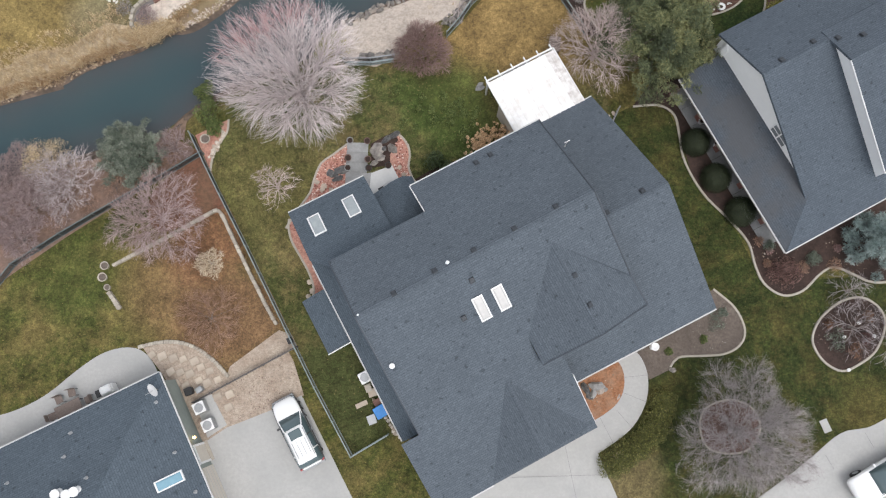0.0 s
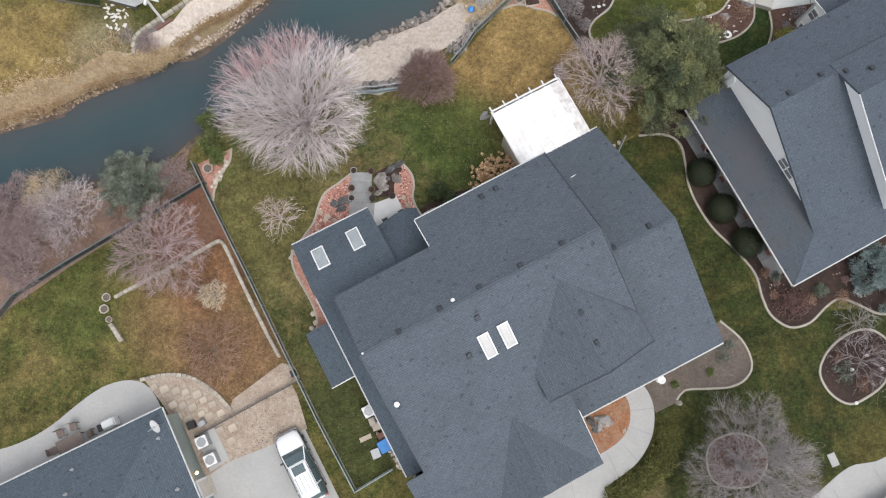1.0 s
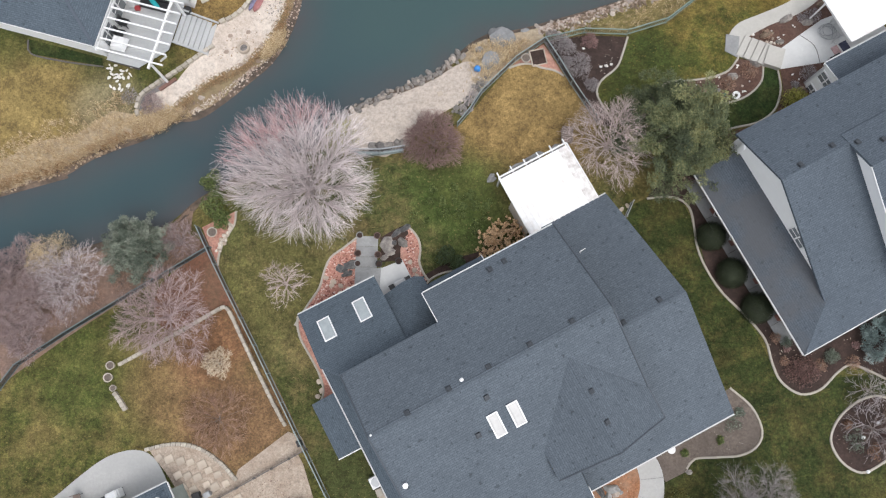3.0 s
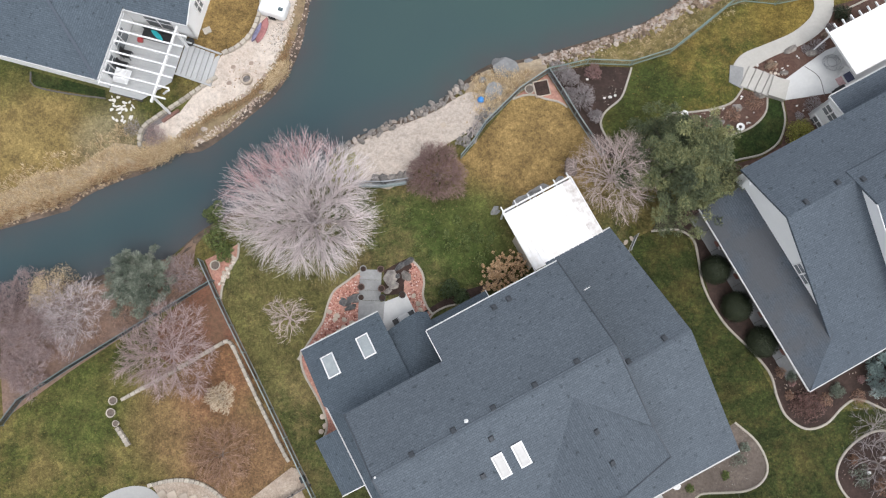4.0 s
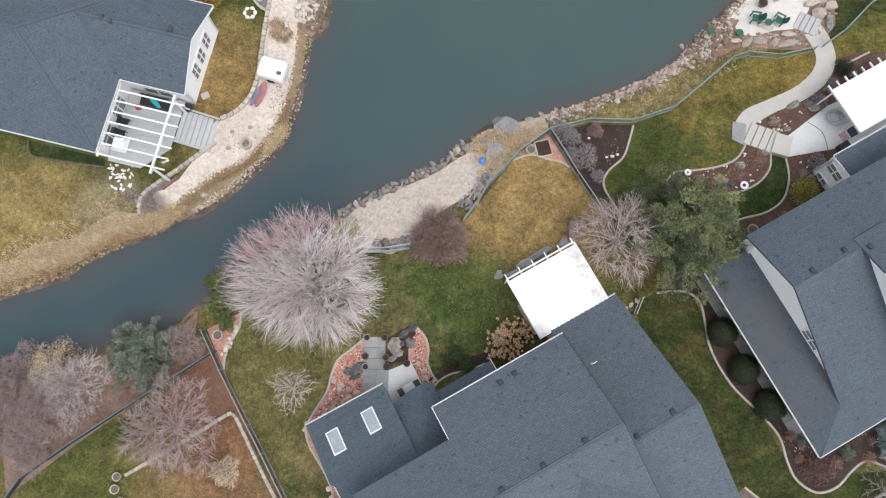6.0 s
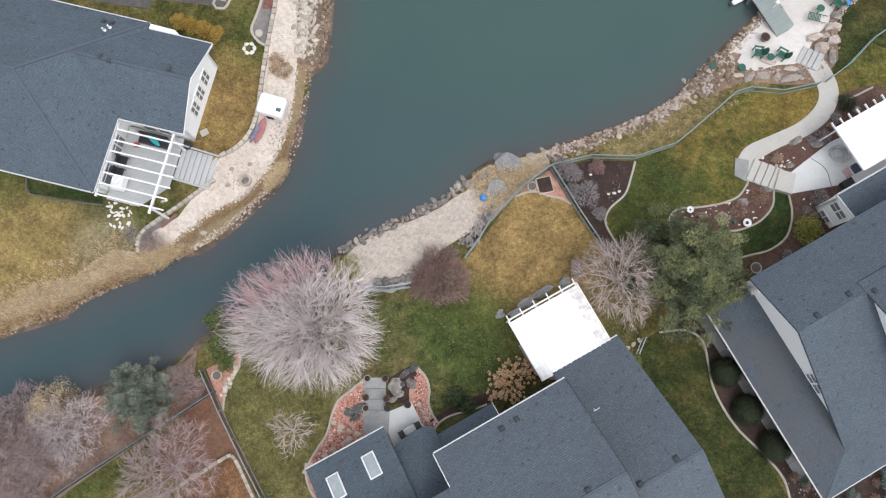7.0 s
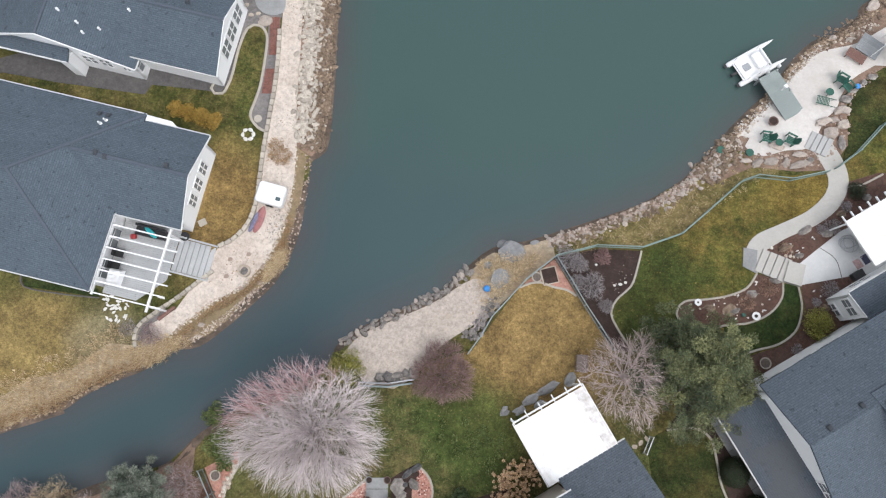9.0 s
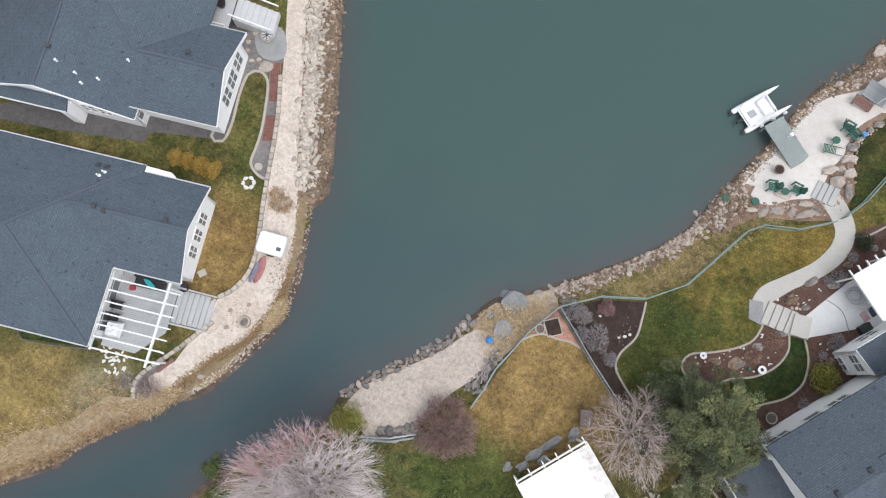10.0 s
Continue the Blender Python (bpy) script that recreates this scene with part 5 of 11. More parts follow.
# the wet edge of the pond, above and under the water
def shore_strip(points, inland, under, label):
    line = spline(points, 0.6)
    v, f = [], []
    for k, (x, y) in enumerate(line):
        p, q = line[max(0, k - 1)], line[min(len(line) - 1, k + 1)]
        d = Vector((q[0] - p[0], q[1] - p[1])).normalized()
        w = inland * (1 + 0.35 * math.sin(k * 1.7) + 0.25 * math.sin(k * 0.61))
        for o, z in ((-under, -2.3), (0.0, -1.86), (w * 0.5, 0), (w, 0)):
            px, py = x + d.y * -o, y + d.x * o
            v.append((px, py, z if o <= 0 else land_at(px, py) + (0.03 if o < w else -0.03)))
    for k in range(len(line) - 1):
        for j in range(3):
            a = k * 4 + j
            f.append((a, a + 4, a + 5, a + 1))
    return tagged(mesh_object("shore", v, f, MUD_DARK), label, "shore", kind="structure")


shore_strip(WATER_N[1:-1], 0.45, 0.9, "dark wet mud along the water's edge")
shore_strip(WATER_S[1:-1], 0.45, 0.9, "dark wet mud along the water's edge")

# the yards
drape("lawn", [(-18.16, 17.08), (-15.84, 18.28), (-13, 24), (-8, 27.5), (-7.18, 22.81), (0.86, 24.79), (4.48, 29.29), (7.19, 31.52), (10.77, 24.70), (12.72, 18.26), (19, 1), (14, -10), (-3.00, -4.52), (-5.90, -5.86)],
      0.02, LAWN_GREEN, "green back garden lawn with a golden dormant stretch", "lawn")
drape("lawn", [(12.72, 18.26), (14.21, 19.00), (16.69, 18.82), (17.55, 16.97), (18.24, 13.69), (20.81, 10.40), (22.34, 7.17), (24.19, 5.04), (26.48, 6.16), (32.93, 6.57), (40, -3), (40, -24), (12, -24), (10.86, -5.65), (14, 0)],
      0.03, LAWN_LUSH, "dense green front and side lawn", "lawn")
drape("lawn", [(7.18, 31.43), (10.23, 32.15), (13.45, 31.88), (16.60, 32.79), (18.63, 34.35), (21.33, 36.61), (23.79, 37.15), (27.40, 37.09), (30.63, 39.71), (31.93, 40.76), (42, 36), (42, 27), (24.23, 28.01), (20.23, 24.17), (12.15, 24.55)],
      0.02, LAWN_POND, "green lawn that slopes to the pond", "lawn")
drape("reed_bank", [(-33.13, 22.14), (-30.63, 23.57), (-28.23, 23.95), (-25.29, 25.97), (-23.45, 25.73), (-21.21, 26.24), (-21.02, 25.55), (-22.94, 24.34), (-25.06, 23.52), (-27.15, 22.60), (-28.99, 21.42), (-31.29, 20.69), (-33.36, 19.93), (-50, 18), (-50, 22)],
      0.03, REED_GROUND, "straw-coloured reed bank beside the channel", "bank")
drape("mud_bank", [(-32.99, 12.64), (-28.98, 13.85), (-25.32, 14.85), (-20.90, 16.08), (-19.03, 16.89), (-19.08, 19.09), (-21.08, 16.96), (-25.57, 15.80), (-29.18, 14.49), (-33.17, 13.14)], 0.03, MUD, "brown muddy bank under shrubs", "bank")
drape("mulch_strip", [(-31.24, 5.83), (-26.88, 9.17), (-18.97, 14.69), (-16.61, 14.22), (-15.81, 11.42), (-18.29, 16.18), (-20.73, 17.42), (-25.46, 15.24), (-32.82, 13.18)],
      0.015, LITTER, "pinkish-brown leaf litter under bare shrubs", "leaf litter")
drape("leaf_litter", spline([(-17.91, 16.51), (-16.72, 14.09), (-15.28, 11.38), (-16.01, 11.22), (-17.76, 10.39), (-19.94, 9.57), (-20.98, 10.70), (-20.92, 12.42), (-19.76, 13.86), (-18.39, 15.03)], 0.6), 0.03, LITTER_RED, "red fallen leaves in the fence corner", "leaf litter")

# The shade at the foot of the wall is put into this strip's colour.
drape("shade_painted_turf", [(-31.52, 31.25), (-26.01, 29.82), (-25.91, 29.23), (-31.24, 30.11)], 0.04, LAWN_DARK, "deep green turf strip with the house wall's shade painted in", "lawn")
edging("bed_edging", [(-31.52, 31.16), (-31.24, 30.11), (-28.73, 29.53), (-25.91, 29.18)], 0.1, 0.12, WOOD_DARK, "dark timber edging of the turf strip")
# paving by the driveway
drape("driveway", [(-16.37, -5.25), (-14.51, -4.02), (-11.62, -2.89), (-9.48, -1.86), (-5.81, -8.74), (-4.5, -17), (-13.5, -17)], 0.06, CONCRETE, "pale concrete driveway with dark stains", "driveway")
drape("pavement", spline([(-32.37, -3.44), (-30.07, -3.18), (-28.21, -2.50), (-26.74, -1.59), (-25.29, -0.36), (-23.81, 0.76), (-22.68, 1.26), (-21.59, 1.42), (-20.63, 1.18), (-19.88, 0.45), (-19.21, -0.79)], 0.4) + [(-18.55, -2.05), (-24, -9), (-40, -9)], 0.05, CONCRETE, "pale curved concrete patio", "patio")
drape("gravel_yard", [(-18.59, -1.48), (-14.67, -0.48), (-10.72, 1.53), (-10.10, 0.44), (-9.32, -1.86), (-11.62, -2.89), (-14.51, -4.02), (-16.37, -5.25), (-17.75, -2.62)], 0.04, GRAVEL_TAN, "tan crushed gravel parking strip", "gravel")
drape("paver_patio", [(-20.73, 1.54), (-18.79, 1.77), (-17.00, 1.38), (-15.58, 0.45), (-14.59, -0.63), (-16.81, -2.05), (-18.18, -1.86), (-19.20, -0.32)], 0.045, GRAVEL_TAN, "gravel patio with set paving stones", "patio")
drape("pavement", [(-16.80, -2.24), (-15.66, -1.78), (-14.51, -3.83), (-15.78, -4.69)], 0.09, CONCRETE, "small concrete pad under air conditioners", "concrete pad")
drape("driveway", [(10.62, -3.74), (9.7, -3.2), (2.2, -7.6), (1.3, -9.4), (0.2, -24), (18, -24), (12.05, -8.76), (10.75, -5.65)], 0.05, CONCRETE, "pale concrete front driveway with sawn joints", "driveway")
drape("front_walk", spline([(13.15, 1.41), (13.84, 0.94), (14.31, -0.03), (14.42, -1.19), (14.16, -2.45), (13.45, -3.70), (12.44, -4.68), (10.27, -6.10)], 0.3) + [(9.73, -4.90)] + spline([(10.31, -3.70), (11.02, -3.32), (11.98, -2.64), (12.55, -1.87), (12.78, -0.92), (12.63, 0.05), (12.07, 0.83)], 0.3), 0.055, CONCRETE, "curved pale concrete front walk", "footpath")
drape("flower_bed", [(8.66, -1.49), (12.06, 0.75)] + spline([(12.07, 0.83), (12.63, 0.05), (12.78, -0.92), (12.55, -1.87), (11.98, -2.64), (11.02, -3.32), (10.31, -3.70)], 0.3)[1:], 0.04, GRAVEL_ORANGE, "orange bark bed beside the front door", "flower bed")
drape("pavement", spline([(21.05, -8.99), (23.87, -7.08), (25.50, -5.89), (26.95, -4.73), (27.97, -4.24), (29.34, -4.05), (30.97, -3.29)], 0.5) + [ (40, -8), (40, -24), (17, -24)], 0.06, CONCRETE, "pale concrete pavement and drive by the street", "pavement")

drape("gravel_strip", [(-14.9, -1.28), (-9.86, 1.45), (-10.3, 2.3), (-11.2, 2.6), (-14.5, 0.1)], 0.045, GRAVEL_TAN, "tan gravel strip beyond the timber fence", "gravel")
# beds
drape("flower_bed", [(19.31, 5.48), (20.74, 4.16), (21.35, 2.58), (20.89, 1.52), (19.75, 0.94), (16.58, 0.67), (15.91, -0.15), (14.55, -0.80), (13.44, 0.82), (14, 2)], 0.04, EARTH, "bare brown soil bed along the house", "flower bed")
drape("flower_bed", [(14.21, 19.00), (16.08, 19.04), (17.28, 18.22), (17.58, 16.75), (18.24, 13.69), (19.21, 12.10), (20.81, 10.40), (22.00, 8.80), (22.38, 7.17), (22.93, 5.88), (24.19, 5.04), (25.61, 5.36), (26.91, 6.53), (27.95, 7.05), (29.31, 6.53), (30.67, 5.96), (32.89, 6.12), (40, 3), (35, 12), (22, 22), (19, 24), (15.53, 20.66)],
      0.045, MULCH, "dark bark mulch bed round the neighbour's house", "flower bed")
RING = [(26.09, 2.31), (26.86, 3.57), (28.35, 4.64), (29.77, 4.88), (30.90, 4.16), (31.22, 2.98), (30.42, 1.21), (29.15, 0.24), (27.93, -0.23), (26.79, 0.35), (26.13, 1.37)]
drape("flower_bed", RING, 0.045, MULCH, "dark mulch island bed in the lawn", "flower bed", closed_spline=True)
TREE_RING = [(17.83, -3.85), (18.36, -2.72), (19.95, -2.18), (21.47, -2.72), (21.96, -4.08), (21.09, -5.47), (19.53, -5.77), (18.21, -5.28)]
drape("flower_bed", TREE_RING, 0.045, MULCH_RED, "mulched ring under the front tree", "flower bed", closed_spline=True)
WEST_BED = [(-10.76, 10.53), (-10.77, 9.82), (-10.50, 8.88), (-9.86, 7.78), (-9.18, 6.56), (-8.83, 5.36), (-9.08, 4.36)]
drape("flower_bed", WEST_BED + [(-7, 4.5), (-8.5, 11)], 0.04, GRAVEL_RED, "salmon gravel bed beside the house", "flower bed")
NORTH_BED = [(-10.97, 9.85), (-10.05, 11.37), (-9.32, 12.49), (-9.02, 13.63), (-8.59, 14.67), (-7.72, 15.35), (-6.73, 16.15)]
drape("flower_bed", NORTH_BED + [(-6.61, 14.24), (-6.73, 12.32), (-8.48, 10.47), (-10.03, 9.38)], 0.04, GRAVEL_RED, "salmon gravel bed beside garden steps", "flower bed")
EAST_BED = [(-3.17, 16.97), (-2.81, 16.69), (-2.31, 16.01), (-2.16, 15.19), (-2.26, 14.41), (-1.96, 13.56), (-1.58, 13.01)]
drape("flower_bed", [(-3.66, 16.20)] + EAST_BED + [(-1.91, 12.03), (-3.01, 12.05), (-3.68, 14.48)], 0.04, GRAVEL_RED, "salmon gravel bed with flagstones", "flower bed")
drape("flower_bed", [(-4.95, 14.35), (-5.05, 16.15), (-4.05, 16.71), (-3.25, 17.09), (-3.02, 16.42), (-3.59, 15.33), (-3.60, 14.48)], 0.05, MULCH, "dark soil bed among rocks", "flower bed")
HOUSE_BED = [(-2.02, 12.41), (-1.50, 13.05), (-0.62, 13.53), (0.65, 13.81), (1.84, 14.21)]
drape("flower_bed", HOUSE_BED + [(3.5, 15.5), (0, 14.5), (-2.2, 13.2)], 0.045, MULCH, "dark soil bed against the house wall", "flower bed")
CORNER_BED = [(-15.71, 18.27), (-15.72, 17.20), (-16.31, 16.16), (-16.64, 15.10), (-16.69, 14.18)]
drape("flower_bed", [(-18.16, 17.08)] + CORNER_BED, 0.04, GRAVEL_RED, "reddish corner bed by the fence", "flower bed")
TIP_EDGE = [(4.48, 29.25), (5.31, 29.56), (6.12, 29.58), (6.91, 29.23), (7.90, 28.96), (8.55, 28.50)]
drape("flower_bed", TIP_EDGE + [(7.17, 31.35)], 0.045, GRAVEL_RED, "reddish corner bed by the pond fence", "flower bed")
POND_BED = [(13.56, 31.75), (13.13, 30.51), (12.55, 29.17), (11.36, 28.11), (10.92, 27.13), (11.28, 26.09), (11.80, 25.14), (12.25, 24.28)]
drape("flower_bed", [(7.26, 31.47), (10.22, 32.02)] + POND_BED + [(10.77, 24.70)], 0.045, MULCH, "dark mulch bed with small shrubs", "flower bed")
ISLE_A = [(21.60, 29.76), (20.80, 28.77), (19.46, 28.24), (17.84, 28.00), (16.23, 27.88), (15.58, 27.02), (16.13, 26.06), (16.98, 25.41)]
ISLE_B = [(23.42, 29.23), (23.19, 27.95), (22.19, 26.87), (20.64, 26.23), (18.84, 26.08), (16.98, 25.41)]
drape("flower_bed", ISLE_A + ISLE_B[::-1][1:] + [(22.60, 29.45)], 0.05, MULCH_RED, "red-brown mulch island with boulders", "flower bed")
DARK_EDGE = [(24.46, 28.88), (24.54, 27.21), (23.96, 25.65), (22.66, 24.70), (21.04, 24.31), (20.02, 24.02)]
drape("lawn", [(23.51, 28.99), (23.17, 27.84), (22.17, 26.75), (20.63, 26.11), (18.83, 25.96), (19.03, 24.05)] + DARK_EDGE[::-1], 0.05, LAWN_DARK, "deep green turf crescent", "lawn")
drape("flower_bed", [(24.65, 28.80), (24.78, 27.20), (24.14, 25.49), (22.72, 24.51), (19.99, 23.79), (19.92, 21.12), (22, 22), (28, 26), (30.13, 30.28), (25.14, 28.95)], 0.035, MULCH_RED, "red-brown mulch bed along the neighbour's wall", "flower bed")
drape("flower_bed", [(22.75, 31.69), (24.16, 32.39), (26.92, 33.56), (28.82, 35.60), (29.01, 36.44), (31.39, 37.10), (40, 36), (40, 33), (28.04, 32.6), (25.8, 31.0), (24.6, 30.2), (22.4, 30.6), (22.3, 31.5)], 0.04, MULCH_RED, "red-brown mulch bed above the garden path", "flower bed")

# paths by the pond
drape("garden_path", spline([(26.81, 39.12), (27.35, 37.87), (27.64, 36.78), (27.28, 35.64), (25.81, 34.34), (23.68, 33.40), (21.99, 32.70), (21.17, 31.81), (20.67, 30.35)], 0.4) + [(21.64, 29.76)] + spline([(22.49, 31.49), (24.16, 32.39), (26.28, 33.24), (27.92, 34.36), (28.83, 35.68), (29.09, 36.95), (28.80, 38.34), (28.26, 39.58)], 0.4),
      0.07, CONCRETE_WARM, "pale concrete path that curves to the dock", "footpath")
drape("patio", [(24.7, 30.4), (26.35, 31.59), (28.04, 32.78), (30.95, 33.95), (34, 31), (33, 28), (28.82, 29.50), (24.3, 28.8)], 0.06, CONCRETE_WHITE, "pale concrete patio with a scored curve", "patio")
drape("beach", spline([(-8.63, 24.69), (-7.25, 26.10), (-4.78, 27.18), (-1.87, 28.38), (0.44, 29.76), (1.56, 30.05), (2.33, 29.28), (2.03, 27.90), (1.05, 26.64), (-0.51, 25.72), (-1.94, 24.58), (-3.36, 22.94)], 0.5) + [(-4.76, 22.21), (-6.77, 22.61)], 0.05, SAND, "cream gravel beach beside the pond", "beach")
drape("rock_bank", [(18.30, 37.27), (19.77, 38.96), (21.39, 40.89), (23.42, 42.87), (26.60, 46.18), (28.56, 47.98), (30.36, 48.53), (32.57, 50.09), (34.54, 51.82), (41, 50), (33.06, 45.50), (30.49, 43.98), (29.86, 42.64), (29.43, 39.32), (27.85, 37.42), (25.43, 37.42), (22.32, 37.93), (19.60, 36.85)],
      0.04, MUD, "brown stony bank round the sand beach", "bank")
drape("beach", spline([(21.93, 40.69), (23.00, 41.78), (24.30, 42.82), (25.35, 43.74), (26.48, 45.23), (27.76, 46.57), (28.85, 47.25), (30.07, 47.56), (31.79, 47.92), (34.06, 49.12)], 0.4) + [(38, 45)] + spline([(32.51, 45.77), (30.62, 44.67), (29.58, 43.34), (29.09, 42.32), (28.06, 41.39), (27.40, 40.29), (26.50, 39.22), (24.89, 39.12), (23.32, 38.77), (22.43, 39.10), (22.14, 39.72), (22.57, 40.38)], 0.4),
      0.06, SAND_WHITE, "white sand beach with garden chairs", "beach")
drape("lawn", [(29.98, 42.86), (30.71, 44.06), (33.06, 45.50), (42, 44), (42, 36), (31.91, 40.67), (29.85, 38.56), (28.73, 37.91), (29.43, 39.32)], 0.055, LAWN_LUSH, "green lawn behind the beach boulders", "lawn")
PATH_IN = [(-12, 66), (-12.84, 55.06), (-12.90, 52.71), (-13.11, 49.93), (-13.39, 45.85), (-13.93, 42.75), (-14.34, 40.19), (-14.63, 37.62), (-15.08, 35.09), (-15.97, 33.64), (-17.55, 32.63)]
PATH_OUT = [(-21.50, 26.11), (-20.54, 26.93), (-19.60, 27.54), (-18.24, 28.59), (-17.04, 29.27), (-15.84, 29.96), (-14.77, 31.03), (-13.75, 32.50), (-12.80, 34.90), (-12.20, 37.72), (-11.97, 40.50), (-11.94, 43.71), (-11.76, 46.84), (-11.54, 51.43), (-11.36, 55.19), (-9.8, 66)]
drape("beach", PATH_IN + [(-18.55, 30.82), (-20.56, 28.25), (-22.50, 27.17), (-22.31, 26.29)] + PATH_OUT, 0.045, SAND_PINK, "cream sand path along the channel bank", "beach")
drape("mud_bank", [(-22.31, 26.29)] + PATH_OUT[:11] + [(-11.06, 39.84), (-11.26, 39.91), (-11.64, 36.98), (-12.03, 34.41), (-12.76, 32.32), (-13.89, 30.34), (-15.60, 28.73), (-17.21, 27.30), (-19.22, 25.89), (-21.19, 25.37), (-23.45, 25.04)], 0.04, BANK_BROWN, "brown weedy bank below the sand path", "bank")
drape("mud_bank", [(1.33, 31.30), (2.82, 32.09), (5.35, 32.58), (7.26, 33.04), (7.23, 31.52), (4.48, 29.29), (1.75, 26.94), (0.73, 26.77), (1.42, 28.77), (0.71, 29.41)], 0.04, REED_GROUND, "straw-brown bank with dry grass and boulders", "bank")
drape("grass_bank", [(7.22, 31.43), (7.25, 32.95), (11.75, 34.30), (14.35, 35.18), (17.24, 36.76), (19.58, 38.98), (21.35, 40.27), (22.40, 38.46), (24.66, 37.63), (21.35, 36.70), (18.64, 34.43), (16.61, 32.88), (13.46, 31.96), (10.24, 32.23)], 0.035, LAWN_STRAW, "dry straw grass strip above the rocks", "bank")
drape("leaf_bank", [(-23.69, 25.93), (-23.14, 27.51), (-21.95, 28.28), (-20.56, 28.25), (-22.50, 27.17), (-22.31, 26.29), (-21.31, 25.66), (-23.46, 24.96)], 0.05, GRAVEL_GREY, "grey rubble and leaf litter at the path's end", "rubble")
drape("riprap_bed", [(-10.98, 39.84), (-11.97, 40.50), (-11.94, 43.71), (-11.76, 46.84), (-11.54, 51.43), (-11.36, 55.19), (-9.8, 66), (-6.2, 66), (-8.86, 56.08), (-9.12, 51.77), (-9.30, 47.12), (-9.55, 43.93), (-10.01, 40.37)], 0.03, MUD, "brown ground between riprap stones", "bank")
# round the far house
drape("gravel_strip", [(-34.00, 46.41), (-29.74, 45.52), (-23.19, 44.43), (-22.68, 45.21), (-17.50, 44.55), (-16.58, 46.01), (-16.09, 48.03), (-15.62, 49.94), (-15.99, 51.44), (-16, 55), (-25, 50), (-40, 46), (-40, 44)], 0.04, GRAVEL_DARK, "dark grey paved strip round the far house", "gravel")
LOOP = [(-17.40, 45.52), (-18.02, 45.34), (-18.25, 44.86), (-17.99, 44.46), (-17.41, 44.46), (-17.05, 44.99), (-16.70, 46.01), (-16.22, 48.25), (-15.62, 49.75), (-14.79, 50.00), (-14.19, 49.20), (-14.32, 47.16), (-14.62, 45.15), (-15.01, 43.82), (-15.33, 42.74), (-14.83, 41.89), (-14.26, 41.56)]
drape("lawn", [(-16.97, 44.90), (-16.62, 46.14), (-16.13, 48.25), (-15.58, 49.66), (-14.83, 49.86), (-14.31, 49.15), (-14.45, 47.16), (-14.78, 45.14), (-15.21, 43.68), (-16.32, 43.59)], 0.05, LAWN, "narrow strip of winter lawn", "lawn")
drape("flower_bed", [(-14.05, 50.80), (-13.21, 50.85), (-13.26, 48.56), (-13.51, 45.40), (-13.93, 42.75), (-14.26, 41.56), (-14.83, 41.97), (-15.24, 42.74), (-14.89, 43.95), (-14.46, 45.60), (-14.20, 47.62)], 0.04, GRAVEL_GREY, "grey gravel bed edged with concrete", "flower bed")
for pts, c in (([(-13.96, 50.72), (-13.25, 50.75), (-13.29, 47.65), (-14.04, 47.62)], RED_BARK), ([(-14.23, 46.49), (-13.40, 46.52), (-13.62, 44.51), (-14.52, 44.49)], RED_BARK)):
    drape("mulch_patch", pts, 0.06, c, "dark red mulch patch in a gravel bed", "mulch")
drape("pavement", [(-15.18, 52.80), (-14.43, 53.66), (-13.24, 53.62), (-12.81, 52.35), (-13.05, 51.13), (-14.05, 50.90), (-14.90, 51.42)], 0.07, GREY_SLAB, "grey slab patio below the deck", "patio", closed_spline=True)

drape("gravel_strip", [(-16.37, 52.96), (-14.94, 53.64), (-12.90, 53.37), (-13.08, 50.76), (-14.04, 50.67), (-14.28, 49.61), (-15.00, 50.13), (-15.71, 49.93), (-16.10, 48.57), (-16.31, 50.29)], 0.045, GRAVEL_GREY, "grey gravel with flat stones by the deck stairs", "gravel")
# curbs
for pts, w, closed, lab in (
    (RING, 0.16, True, "cream concrete curb round an island bed"), (TREE_RING, 0.13, True, "cream concrete curb round the front tree"), (WEST_BED, 0.16, False, "cream concrete curb beside the house"),
    (NORTH_BED, 0.16, False, "cream concrete curb by the garden steps"), (EAST_BED, 0.16, False, "cream concrete curb of a gravel bed"), (HOUSE_BED, 0.14, False, "cream concrete curb along the house wall"), (CORNER_BED, 0.16, False, "cream concrete curb of the corner bed"),
    (TIP_EDGE, 0.16, False, "cream concrete curb of the pond corner bed"), (POND_BED, 0.15, False, "cream concrete curb of the mulch bed"), (ISLE_A, 0.15, False, "cream concrete curb of the boulder island"),
    (ISLE_B, 0.15, False, "cream concrete curb of the boulder island"), (DARK_EDGE, 0.15, False, "cream concrete curb of the turf crescent"), (LOOP, 0.2, False, "pale concrete curb round the lawn strip"),
    ([(14.20, 18.95), (16.08, 19.04), (17.20, 18.30), (17.49, 16.75), (17.66, 15.21), (18.24, 13.69), (19.21, 12.10), (20.81, 10.40), (22.00, 8.80), (22.38, 7.17), (22.93, 5.88), (24.19, 5.04), (25.61, 5.36), (26.91, 6.53), (27.95, 7.05), (29.31, 6.53), (30.67, 5.96), (32.89, 6.12)], 0.16, False, "cream concrete curb that winds along the mulch bed"),
    ([(19.31, 5.48), (20.74, 4.16), (21.35, 2.58), (20.89, 1.52), (19.75, 0.94), (18.17, 0.82), (16.59, 0.71), (16.00, 0.05)], 0.15, False, "cream concrete curb of the soil bed"),
    ([(28.97, 36.10), (29.91, 36.16), (31.66, 36.96)], 0.15, False, "cream concrete curb above the path"),
):
    edging("bed_curb", pts, w, 0.1, CURB, lab, closed)

